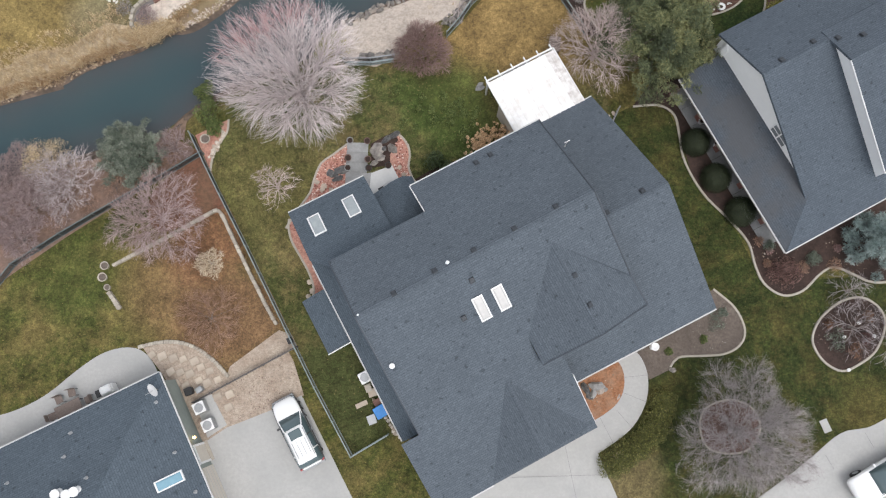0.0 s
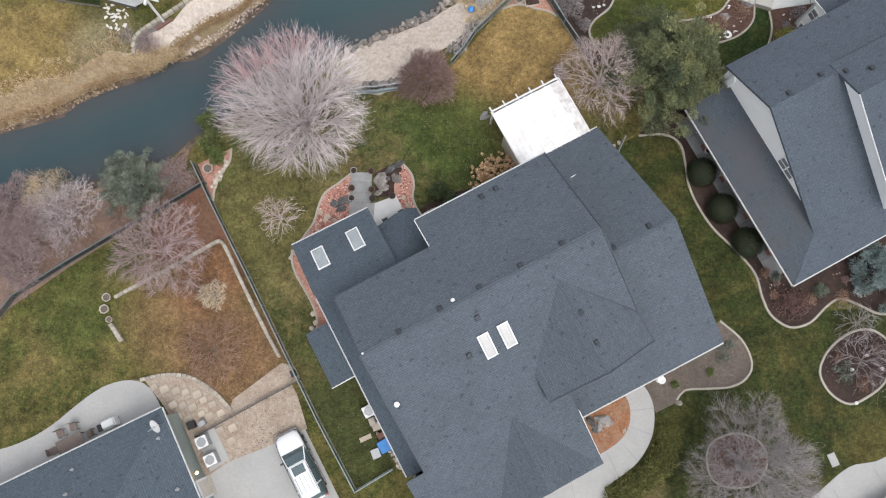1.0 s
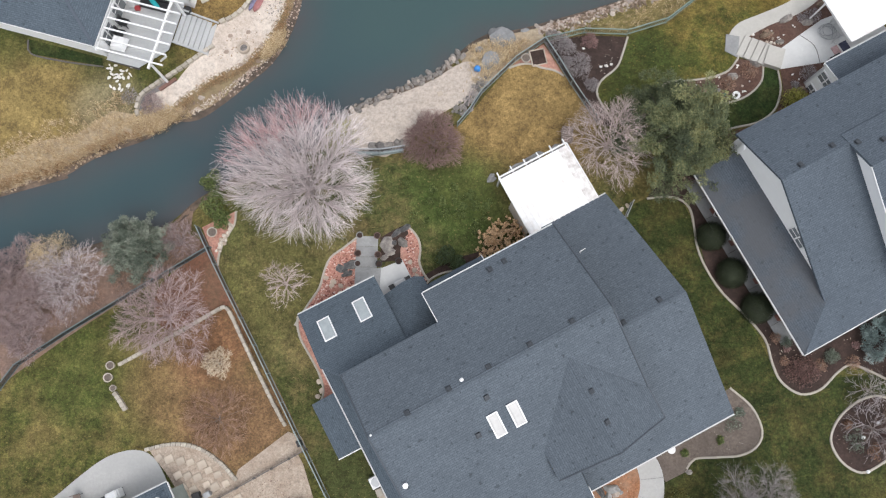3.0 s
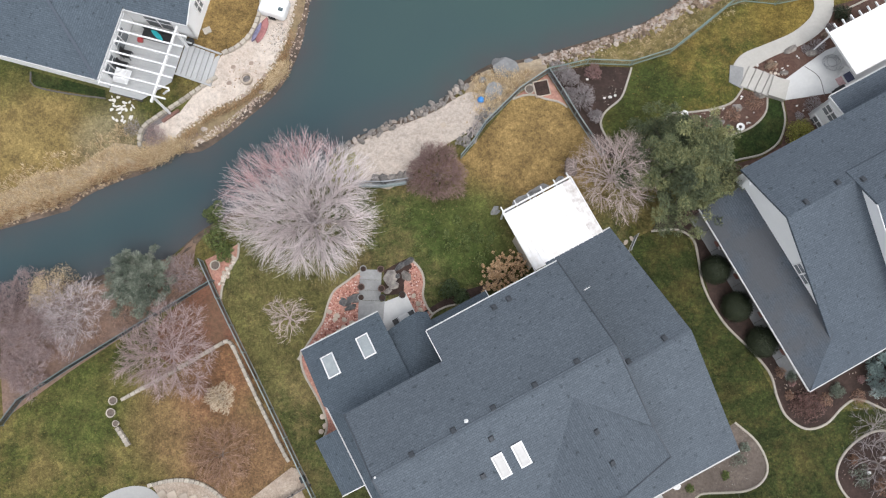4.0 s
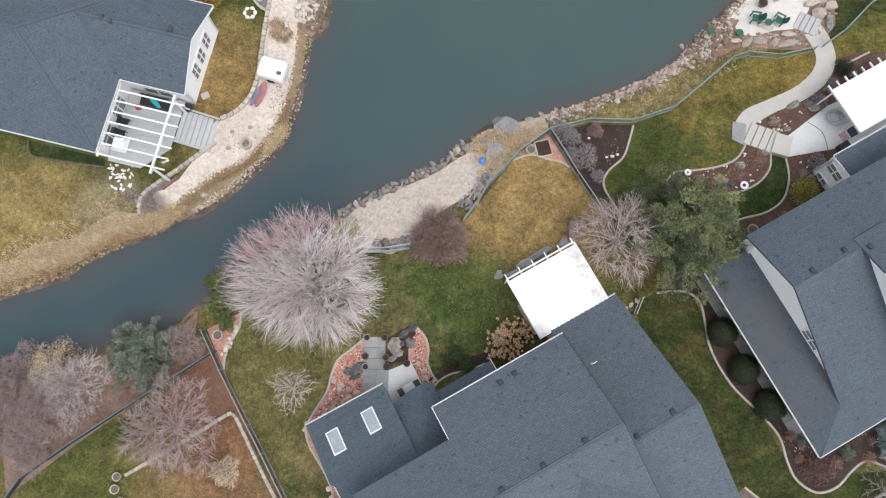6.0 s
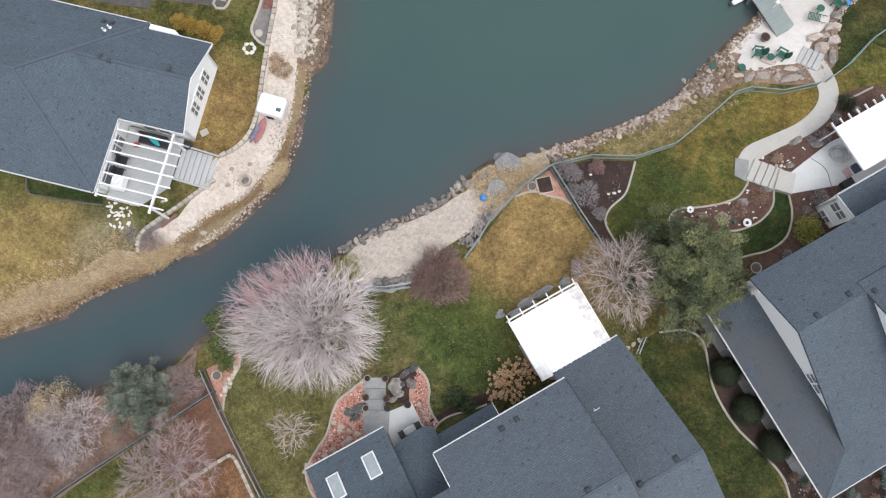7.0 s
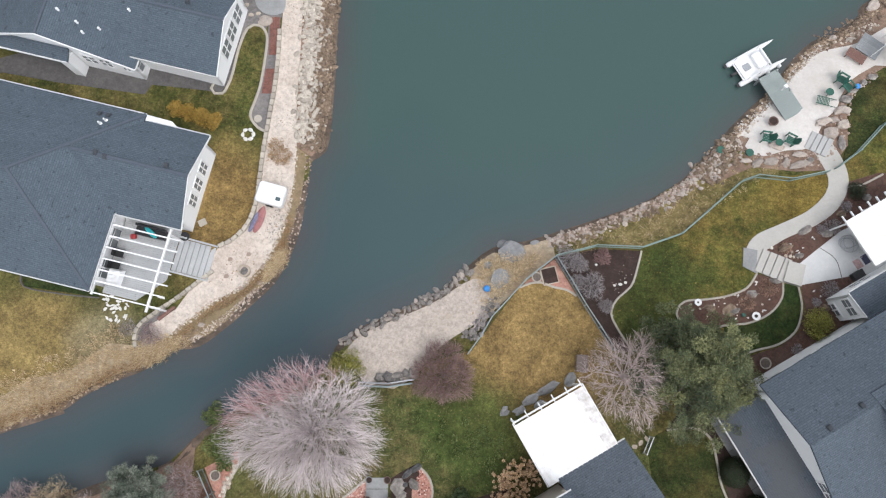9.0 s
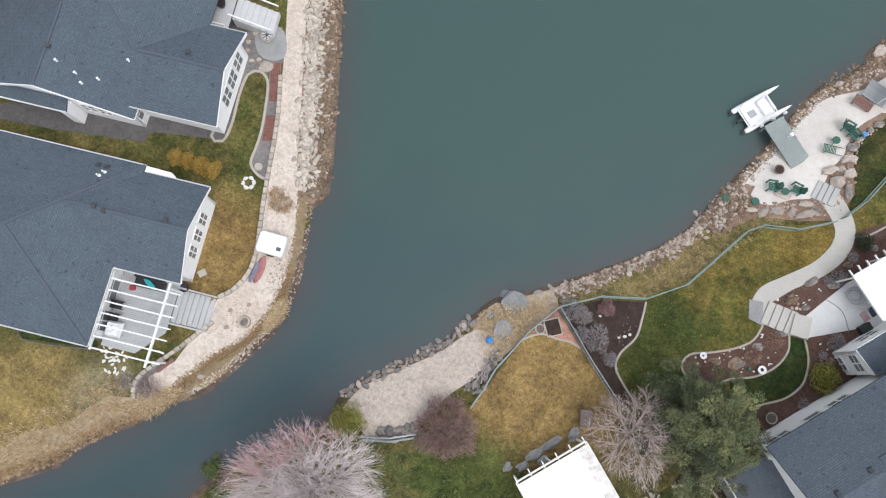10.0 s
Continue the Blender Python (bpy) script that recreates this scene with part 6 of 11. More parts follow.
# sawn joints in the drives
for a, b in (((4.87, -7.32), (11.39, -7.14)), ((8.56, -5.28), (9.23, -8.75)), ((11.02, -3.40), (11.85, -5.09)), ((11.98, -2.67), (13.16, -4.04)), ((12.64, -1.68), (14.25, -2.33)), ((12.76, -0.65), (14.41, -0.49)), ((26.28, -5.89), (26.78, -6.78)), ((29.12, -4.39), (29.61, -5.37))):
    tagged(beam("paving_joint", (*a, 0.075), (*b, 0.075), 0.022, 0.01, JOINT), "grey sawn joint in pale concrete", "joint", kind="structure")

# low block walls
block_row("block_wall", [(-22.96, 7.23), (-20.85, 8.41), (-18.53, 9.73), (-16.65, 10.85), (-16.01, 11.14), (-15.58, 10.80), (-14.85, 9.42), (-13.51, 6.85), (-12.21, 4.44), (-11.36, 2.98)], 0.36, 0.25, 0.28, WALL_BLOCK, "low wall of tan concrete blocks round a plot")
block_row("block_wall", [(-20.73, 1.46), (-19.57, 1.73), (-18.32, 1.77), (-17.00, 1.42), (-15.66, 0.52), (-14.67, -0.48)], 0.36, 0.26, 0.2, WALL_BLOCK, "curved row of tan blocks round the patio")
block_row("block_wall", [(-13.23, 49.47), (-13.33, 47.20), (-13.55, 44.96), (-13.93, 42.54), (-14.27, 40.62), (-14.56, 38.26), (-14.81, 36.14), (-15.39, 34.47), (-16.36, 33.36), (-17.55, 32.71)], 0.5, 0.3, 0.3, WALL_BLOCK, "tan block wall between lawn and sand path", gap=0.52)
block_row("block_wall", [(-18.0, 30.87), (-18.74, 30.32), (-20.23, 29.18), (-21.77, 28.18), (-23.05, 27.2), (-23.44, 26.3), (-23.39, 25.55)], 0.46, 0.28, 0.33, WALL_BLOCK, "pale block wall at the path's end", gap=0.48)


# ---------------------------------------------------------------- plants
def bark_material(name, dark, light):
    return surface(name, dark, light, 9.0, 0.9, patch=tuple(0.7 * c for c in dark), patch_scale=2.0, bump=0.4)


BARK_PALE = bark_material("pale_grey_bark", (0.31, 0.265, 0.247), (0.483, 0.425, 0.402))
BARK_GREY = bark_material("grey_brown_bark", (0.172, 0.144, 0.132), (0.31, 0.27, 0.247))
BARK_DARK = bark_material("dark_brown_bark", (0.0805, 0.0633, 0.0552), (0.161, 0.127, 0.113))
TWIG_PALE = islands("pale_grey_twigs", [(0.0, (0.351, 0.293, 0.287)), (0.6, (0.515, 0.451, 0.445)), (1.0, (0.655, 0.585, 0.573))], 0.9)
TWIG_WILLOW = islands("bright_grey_twigs", [(0.0, (0.45, 0.395, 0.395)), (0.6, (0.71, 0.635, 0.63)), (1.0, (0.88, 0.805, 0.795))], 0.9)
TWIG_PINK = islands("pink_grey_twigs", [(0.0, (0.282, 0.196, 0.188)), (0.6, (0.447, 0.345, 0.334)), (1.0, (0.575, 0.463, 0.448))], 0.9)
TWIG_ROSE = islands("dusty_rose_twigs", [(0.0, (0.226, 0.16, 0.154)), (0.6, (0.364, 0.278, 0.27)), (1.0, (0.474, 0.384, 0.37))], 0.9)
TWIG_MAUVE = islands("mauve_grey_twigs", [(0.0, (0.208, 0.182, 0.182)), (0.6, (0.343, 0.307, 0.307)), (1.0, (0.458, 0.416, 0.416))], 0.9)
TWIG_RED = islands("dark_red_twigs", [(0.0, (0.182, 0.0975, 0.091)), (0.6, (0.325, 0.202, 0.189)), (1.0, (0.442, 0.299, 0.28))], 0.9)
TWIG_WARM = islands("warm_pale_twigs", [(0.0, (0.36, 0.285, 0.265)), (0.6, (0.55, 0.45, 0.42)), (1.0, (0.7, 0.59, 0.555))], 0.9)
TWIG_STRAW = islands("bleached_straw_twigs", [(0.0, (0.464, 0.365, 0.254)), (0.6, (0.663, 0.552, 0.409)), (1.0, (0.765, 0.685, 0.552))], 0.9)
TWIG_RUST = islands("rust_brown_twigs", [(0.0, (0.221, 0.13, 0.091)), (0.6, (0.364, 0.227, 0.163)), (1.0, (0.494, 0.338, 0.247))], 0.9)
TWIG_BROWN = islands("brown_grey_twigs", [(0.0, (0.162, 0.0977, 0.0874)), (0.6, (0.267, 0.174, 0.158)), (1.0, (0.4, 0.288, 0.258))], 0.9)
TWIG_TIP = islands("reddish_twig_tips", [(0.0, (0.42, 0.21, 0.21)), (1.0, (0.7, 0.45, 0.445))], 0.9)
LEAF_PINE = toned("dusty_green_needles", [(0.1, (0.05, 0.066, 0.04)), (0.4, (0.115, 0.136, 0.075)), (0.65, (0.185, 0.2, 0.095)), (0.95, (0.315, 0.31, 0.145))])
LEAF_DARK = islands("dark_clipped_leaves", [(0.0, (0.012, 0.0203, 0.00825)), (0.6, (0.027, 0.0375, 0.015)), (1.0, (0.0465, 0.0555, 0.024))], 0.75)
LEAF_HOLLY = islands("deep_green_leaves", [(0.0, (0.022, 0.04, 0.013)), (0.6, (0.05, 0.078, 0.026)), (1.0, (0.1, 0.125, 0.045))], 0.6)
LEAF_GREY = islands("grey_green_needles", [(0.0, (0.07, 0.09, 0.066)), (0.6, (0.16, 0.19, 0.145)), (1.0, (0.25, 0.28, 0.22))], 0.8)
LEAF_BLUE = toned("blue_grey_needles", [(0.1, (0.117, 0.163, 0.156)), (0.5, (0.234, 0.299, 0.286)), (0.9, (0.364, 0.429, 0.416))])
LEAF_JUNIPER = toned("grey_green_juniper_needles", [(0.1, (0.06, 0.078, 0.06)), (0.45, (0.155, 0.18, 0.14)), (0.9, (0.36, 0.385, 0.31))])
LEAF_GREEN = islands("mid_green_leaves", [(0.0, (0.048, 0.072, 0.0192)), (0.6, (0.114, 0.15, 0.0408)), (1.0, (0.216, 0.24, 0.078))], 0.7)
LEAF_YELLOW = islands("yellow_green_leaves", [(0.0, (0.11, 0.115, 0.02)), (0.6, (0.26, 0.25, 0.045)), (1.0, (0.4, 0.36, 0.09))], 0.7)
LEAF_OLIVE = islands("olive_hedge_leaves", [(0.0, (0.05, 0.06, 0.014)), (0.6, (0.12, 0.125, 0.03)), (0.9, (0.2, 0.19, 0.05)), (1.0, (0.36, 0.33, 0.12))], 0.7)
LEAF_RUST = islands("rust_yellow_foliage", [(0.0, (0.2, 0.12, 0.02)), (0.6, (0.38, 0.24, 0.045)), (1.0, (0.5, 0.34, 0.09))], 0.8)
LEAF_MAROON = islands("maroon_leaves", [(0.0, (0.055, 0.022, 0.02)), (0.6, (0.11, 0.05, 0.045)), (1.0, (0.17, 0.09, 0.08))], 0.8)
LEAF_DUSK = islands("dusky_red_brown_leaves", [(0.0, (0.09, 0.05, 0.042)), (0.6, (0.18, 0.1, 0.085)), (1.0, (0.27, 0.17, 0.145))], 0.8)
LEAF_RED = islands("red_brown_leaves", [(0.0, (0.1, 0.05, 0.03)), (0.6, (0.19, 0.1, 0.06)), (1.0, (0.28, 0.17, 0.11))], 0.8)
FLOWER_TAN = islands("dried_tan_flower_heads", [(0.0, (0.396, 0.242, 0.13)), (0.5, (0.624, 0.429, 0.25)), (1.0, (0.792, 0.583, 0.39))], 0.9)
STRAW_RUST = islands("rust_brown_dry_blades", [(0.0, (0.2, 0.11, 0.05)), (0.6, (0.36, 0.225, 0.115)), (1.0, (0.52, 0.37, 0.22))], 0.9)
STRAW = islands("dry_straw_blades", [(0.0, (0.36, 0.245, 0.125)), (0.6, (0.58, 0.45, 0.275)), (1.0, (0.74, 0.61, 0.42))], 0.9)


class Tubes:
    """Collects tapering tubes into one mesh."""

    def __init__(self):
        self.v, self.f = [], []

    def add(self, pts, r0, r1, sides=3):
        base = len(self.v)
        n = len(pts)
        for k, p in enumerate(pts):
            d = (pts[min(k + 1, n - 1)] - pts[max(k - 1, 0)]).normalized()
            a = d.cross(Vector((0.31, 0.17, 0.93)))
            a = a.normalized() if a.length > 1e-3 else Vector((1, 0, 0))
            b = d.cross(a)
            r = r0 + (r1 - r0) * k / max(1, n - 1)
            for s in range(sides):
                w = 6.28319 * s / sides
                q = p + (a * math.cos(w) + b * math.sin(w)) * r
                self.v.append((q.x, q.y, q.z))
        for k in range(n - 1):
            for s in range(sides):
                i, j = base + k * sides + s, base + k * sides + (s + 1) % sides
                self.f.append((i, j, j + sides, i + sides))

    def add_many(self, lines, r0, r1):
        """Three-sided twigs, all of as many steps: lines is an array of twig, step, xyz."""
        if not len(lines):
            return
        pts = np.array(lines)
        m, n = pts.shape[:2]
        d = np.gradient(pts, axis=1)
        a = np.cross(d, (0.31, 0.17, 0.93))
        a /= np.linalg.norm(a, axis=2, keepdims=True) + 1e-9
        b = np.cross(d, a)
        b /= np.linalg.norm(b, axis=2, keepdims=True) + 1e-9
        r = np.linspace(r0, r1, n)[None, :, None]
        rings = np.stack([pts + (a * math.cos(w) + b * math.sin(w)) * r for w in (0.0, 2.0944, 4.18879)], 2)
        first = len(self.v) + (np.arange(m)[:, None, None] * n + np.arange(n - 1)[None, :, None]) * 3
        i, j = first + np.arange(3), first + np.array((1, 2, 0))
        self.v += rings.reshape(-1, 3).tolist()
        self.f += np.stack([i, j, j + 3, i + 3], 3).reshape(-1, 4).tolist()

    def build(self, name, material, parent):
        return mesh_object(name, self.v, self.f, material, parent)


def grow(rnd, start, way, length, bend, steps):
    """A wandering line; bend: how far it turns upward (+) or down (-) by its end."""
    pts, p, d = [start], start.copy(), way.normalized()
    for _ in range(steps):
        d = (d + Vector((rnd.uniform(-1, 1), rnd.uniform(-1, 1), rnd.uniform(-1, 1))) * 0.14 + Vector((0, 0, bend / steps))).normalized()
        p = p + d * (length / steps)
        pts.append(p.copy())
    return pts


def bare_tree(name, x, y, height, spread, seed, stems=9, shoots=300, forks=4, bark=None, twig=None, tip=None, twig_r=0.02, trunk_r=0.14, fork=0.12, wander=0.16, open_=0.35, droop=0.0, flat=0.55, lobes=0.1, fill=0.5, narrow=1.0, lean=0.0, long=0.16, label="", category="tree", group=""):
    """A leafless tree: limbs rise from a short trunk, and each order of branches grows out of the one before it towards the dome of the crown."""
    rnd, rng = random.Random(seed), np.random.default_rng(seed)
    t = thing(name, x, y, land_at(x, y), 0, label, category, group)
    wood, fine, tips = Tubes(), Tubes(), Tubes()
    top = fork * height
    wood.add([Vector((0, 0, -0.3)), Vector((0.02, 0.01, 0.1)), Vector((0, 0, top * 0.7)), Vector((0, 0, top))], trunk_r * 1.25, trunk_r * 0.85, 7)

    def dome(a, f):
        r = spread * f * (1 + lobes * math.sin(3 * a + seed) + 0.7 * lobes * math.sin(7 * a + 2 * seed)) * rnd.uniform(0.86, 1.03)
        return np.array((math.cos(a) * r, math.sin(a) * r * narrow, height * (1 - flat * f * f) * rnd.uniform(0.86, 1.04) - droop * f * f + lean * f * math.sin(a)))

    spots, ways = [np.array((0, 0, top * k)) for k in (0.75, 0.9, 1.0)], [None] * 3
    last = twig_r
    orders = ((stems, 6, 5, max(trunk_r * 0.42, last * 2.2), 0.6), (int(stems * 6), 5, 4, max(trunk_r * 0.12, last * 1.2), 0.8), (int(shoots * 2.6), 4, 3, last * 0.85, 0.92), (int(shoots * forks * 1.9), 3, 3, last * 0.62, 1.0))
    for level, (count, steps, sides, thick, reach) in enumerate(orders):
        at = np.array(spots)
        heading = None if level == 0 else np.array(ways)
        spots, ways, twig_lines, tip_lines = [], [], [], []
        for k in range(count):
            if level == 0:
                a, f = 6.28319 * (k * 0.618 + rnd.uniform(-0.04, 0.04)), math.sqrt((k + 0.5) / count) * 0.95
                goal = dome(a, f) * reach
                root = at[k % 3]
                go = np.array((goal[0], goal[1], goal[2] * 1.2 + 0.3))
                go = go / np.linalg.norm(go)
            else:
                a, f = rnd.uniform(0, 6.28319), rnd.random() ** fill
                goal = dome(a, f) * reach * (rnd.uniform(0.72, 1.0) if rnd.random() < 0.35 else 1.0)
                off = goal - at
                dist = np.linalg.norm(off, axis=1) + 1e-6
                cos = (off * heading).sum(1) / dist
                cost = np.maximum(dist, long * spread) * (1 + (2.2 - 1.8 * open_) * (1 - cos)) * rng.uniform(0.85, 1.5, len(at))
                j = int(cost.argmin())
                root, go = at[j], heading[j]
            span = float(np.linalg.norm(goal - root))
            side = rng.normal(0, 1, 3)
            mid = root + (go + side * wander * 0.9) * span * 0.42
            w = np.linspace(0, 1, steps + 1)[:, None]
            pts = root * (1 - w) ** 2 + mid * 2 * w * (1 - w) + goal * w * w
            pts[1:] += rng.normal(0, 1, (steps, 3)) * wander * span * 0.09
            if level < 3:
                d = pts[1:] - pts[:-1]
                spots += list((pts[1:] + pts[:-1]) / 2)
                ways += list(d / (np.linalg.norm(d, axis=1, keepdims=True) + 1e-6))
                spots[-1] = pts[-1]
            if level > 1:
                red = tip and level == 3 and rnd.random() < 0.55 and 0.9 * goal[1] - 0.4 * goal[0] > 0.42 * spread
                (tip_lines if red else twig_lines).append(pts)
                continue
            line = [Vector(p) for p in pts]
            if level == 0 and category == "tree":
                limb = Tubes()
                limb.add(line, thick * rnd.uniform(0.85, 1.15), thick * 0.45, sides)
                limb.build("limb", bark or BARK_GREY, t)
            else:
                (wood if level < 1 else fine).add(line, thick, thick * 0.5, sides)
        fine.add_many(twig_lines, thick, thick * 0.5)
        tips.add_many(tip_lines, thick, thick * 0.5)
    wood.build("trunk", bark or BARK_GREY, t)
    fine.build("crown", twig or TWIG_PALE, t)
    if tip:
        tips.build("outer_crown", tip, t)
    return t


def needle_tree(name, x, y, radius, height, seed, leaf, boughs=24, tufts_each=9, ball=0.42, density=260, length=0.13, width=0.03, spiky=0.5, low=0.4, warm=0.0, category="tree", label="", dip=0.55, loose=0.2):
    """An evergreen: boughs from one trunk, each with rounded tufts of needles that point outward; every tuft has a tone
    of its own, raised towards +x by warm.
    """
    rng = np.random.default_rng(seed)
    t = thing(name, x, y, land_at(x, y), 0, label, category)
    wood = Tubes()
    wood.add([Vector((0, 0, -0.2)), Vector((0.03, 0, height * 0.4)), Vector((0, 0.03, height * 0.85))], 0.05 + 0.03 * radius, 0.03, 6)
    verts, tones = [], []
    for k in range(boughs):
        a, f = 2.39996 * k + rng.uniform(-0.3, 0.3), math.sqrt((k + 0.3) / boughs)
        top = height * (1 - dip * f * f) * rng.uniform(0.82, 1.04)
        end = np.array((math.cos(a) * radius * f * 0.86, math.sin(a) * radius * f * 0.86, max(low, top - ball)))
        start = np.array((0, 0, max(low * 0.5, end[2] - radius * 0.35 * f - 0.2)))
        wood.add([Vector(start), Vector((start + end) / 2 + np.array((0, 0, 0.1))), Vector(end)], 0.03 + 0.008 * radius, 0.012, 4)
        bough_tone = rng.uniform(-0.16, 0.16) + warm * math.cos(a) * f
        for j in range(tufts_each):
            w = rng.uniform(0.55, 1.0) if j else 1.0
            c = start + (end - start) * w + rng.normal(0, 1, 3) * (loose * radius * (0.6 + 0.4 * f), loose * radius * (0.6 + 0.4 * f), 0.1 * radius)
            c[2] = max(low, c[2])
            r = ball * rng.uniform(0.6, 1.25)
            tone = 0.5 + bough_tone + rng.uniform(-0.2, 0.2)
            n = int(density * r * r * 6)
            d = rng.normal(0, 1, (n, 3)) + np.array((0, 0, 0.35))
            d /= np.linalg.norm(d, axis=1)[:, None]
            p = c + d * r * rng.uniform(0.45, 1.0, (n, 1)) * (1.0, 1.0, 0.75)
            go = d * spiky + rng.normal(0, 0.45, (n, 3))
            go /= np.linalg.norm(go, axis=1)[:, None]
            wide = np.cross(go, rng.normal(0, 1, (n, 3)))
            wide *= (width * 0.5 / np.linalg.norm(wide, axis=1))[:, None]
            go *= length * rng.uniform(0.6, 1.3, (n, 1))
            verts.append(np.stack([p - wide, p + wide, p + go + wide * 0.5, p + go - wide * 0.5], 1).reshape(-1, 3))
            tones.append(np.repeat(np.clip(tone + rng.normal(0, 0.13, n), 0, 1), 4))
    wood.build("trunk" if category == "tree" else "stem", BARK_DARK, t)
    verts, tones = np.concatenate(verts), np.concatenate(tones)
    faces = np.arange(len(verts)).reshape(-1, 4)
    me = bpy.data.meshes.new("crown")
    me.from_pydata(verts.tolist(), [], faces.tolist())
    me.materials.append(leaf)
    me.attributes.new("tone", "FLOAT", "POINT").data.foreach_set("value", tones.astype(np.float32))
    crown = new("crown" if category == "tree" else "foliage", me)
    crown.parent = t
    return t


def leaf_cloud(rnd, clumps, count, size, shape=0.45, flare=0.9):
    """Small folded leaves spread over clumps (centre, radius); shape: width to length."""
    verts, faces = [], []
    weights = [r * r for _, r in clumps]
    for c, r in rnd.choices(clumps, weights, k=count):
        d = Vector((rnd.gauss(0, 1), rnd.gauss(0, 1), rnd.gauss(0, 1) + 0.25)).normalized()
        p = Vector(c) + d * r * rnd.uniform(0.6, 1.05) ** 0.6
        n = (d + Vector((rnd.uniform(-1, 1), rnd.uniform(-1, 1), rnd.uniform(-1, 1))) * flare).normalized()
        a = n.cross(Vector((rnd.uniform(-1, 1), rnd.uniform(-1, 1), rnd.uniform(-1, 1))))
        if a.length < 1e-3:
            continue
        a.normalize()
        b = n.cross(a)
        s = size * rnd.uniform(0.6, 1.3)
        k = len(verts)
        for q in (p - a * s, p + b * s * shape + n * s * 0.12, p + a * s, p - b * s * shape + n * s * 0.12):
            verts.append((q.x, q.y, q.z))
        faces.append((k, k + 1, k + 2))
        faces.append((k, k + 2, k + 3))
    return verts, faces


def leafy(name, x, y, radius, height, seed, leaf, count=2500, size=0.07, clumps=14, ball=0.36, flare=0.9, low=0.0, bark=None, label="", category="shrub", shape=0.45, trunk=True, squash=1.0, group="", ragged=0.35, stretch=(1.0, 1.0), turn=0.0):
    """A shrub or evergreen: stems and clumps of single leaves with gaps between them."""
    rnd = random.Random(seed)
    t = thing(name, x, y, land_at(x, y), turn, label, category, group)
    balls, wood = [], Tubes()
    for k in range(clumps):
        a, f = 2.39996 * k, math.sqrt((k + 0.5) / clumps)
        r = radius * f * 0.72
        top = height * (1 - 0.55 * f * f) * rnd.uniform(0.7 if ball < 0.25 else 0.78, 1.05)
        zs = [top] if rnd.random() < 0.5 else [top, low + (top - low) * rnd.uniform(0.35, 0.6)]
        for z in zs:
            c = Vector((math.cos(a) * r * stretch[0] + rnd.uniform(-1, 1) * radius * 0.08, math.sin(a) * r * stretch[1] + rnd.uniform(-1, 1) * radius * 0.08, max(radius * 0.12, z * squash - radius * 0.2)))
            balls.append((c, radius * rnd.uniform(1 - ragged, 1 + ragged) * ball))
            wood.add(grow(rnd, Vector((rnd.uniform(-0.05, 0.05), rnd.uniform(-0.05, 0.05), -0.15)), c, c.length, 0.2, 3), 0.03 + 0.012 * radius, 0.012, 4)
    if trunk:
        wood.build("trunk" if category == "tree" else "stem", bark or BARK_DARK, t)
    verts, faces = leaf_cloud(rnd, balls, count, size, shape, flare)
    mesh_object("crown" if category == "tree" else "foliage", verts, faces, leaf, t)
    return t


def twig_bush(name, x, y, radius, height, seed, twig, count=260, r=0.01, label="", category="shrub", fork=2, group=""):
    """A dense leafless shrub: the same growth as a tree, from the ground and close-set."""
    return bare_tree(name, x, y, height, radius, seed, 14, max(40, int(count * 0.6)), 4 + fork, BARK_GREY, twig, None, r * 1.15, 0.03, 0.04, 0.22, 0.55, flat=0.62, label=label, category=category, group=group)


# trees of the large garden
x, y = (-10.15, 19.75)
bare_tree("bare_willow", x, y, 7.3, 5.7, 11, 34, 520, 9, BARK_PALE, TWIG_WILLOW, TWIG_TIP, 0.0135, 0.26, 0.08, 0.05, 0.22, fill=0.6, lobes=0.05, flat=0.22, narrow=0.86, lean=2.1, long=0.3, label="large leafless tree with pale twigs and reddish tips")
x, y = (11.32, 22.66)
bare_tree("bare_tree", x, y, 5.6, 3.45, 12, 18, 200, 10, TWIG_WARM, TWIG_WARM, None, 0.014, 0.15, 0.12, 0.1, 0.26, label="leafless pale-barked tree beside the patio cover")
x, y = (-11.59, 12.75)
bare_tree("bare_sapling", x, y, 2.6, 1.75, 13, 13, 60, 5, TWIG_WARM, TWIG_WARM, None, 0.016, 0.07, 0.1, 0.12, 0.3, lobes=0.16, label="small leafless ornamental tree on the lawn")
x, y = (15.59, 22.89)
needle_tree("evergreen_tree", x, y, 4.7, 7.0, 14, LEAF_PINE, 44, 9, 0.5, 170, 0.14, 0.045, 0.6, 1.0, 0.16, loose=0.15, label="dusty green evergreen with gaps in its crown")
x, y = (-1.34, 23.33)
twig_bush("bare_shrub", x + 0.1, y - 0.1, 2.4, 2.0, 16, TWIG_BROWN, 900, 0.012, "rounded shrub of dark red twigs", fork=3)

# trees in front
x, y = (19.89, -4.17)
bare_tree("bare_tree", x, y, 5.6, 4.8, 317, 21, 310, 19, BARK_GREY, TWIG_MAUVE, None, 0.0085, 0.18, 0.16, 0.5, 0.75, lobes=0.14, label="broad leafless front-yard tree with mauve-grey twigs")
for px, hh, sp, sd in (((28.58, 2.78), 2.4, 2.0, 18), ((31.21, 1.99), 2.8, 2.2, 19), ((28.61, 5.36), 2.0, 1.5, 20)):
    bare_tree("weeping_tree", *px, hh, sp * 1.3, sd, 9, 26, 4, BARK_GREY, TWIG_MAUVE, None, 0.014, 0.07, 0.3, 0.3, 0.45, droop=0.8, label="small weeping leafless tree in a mulch bed", group="weeping trees in the island bed")

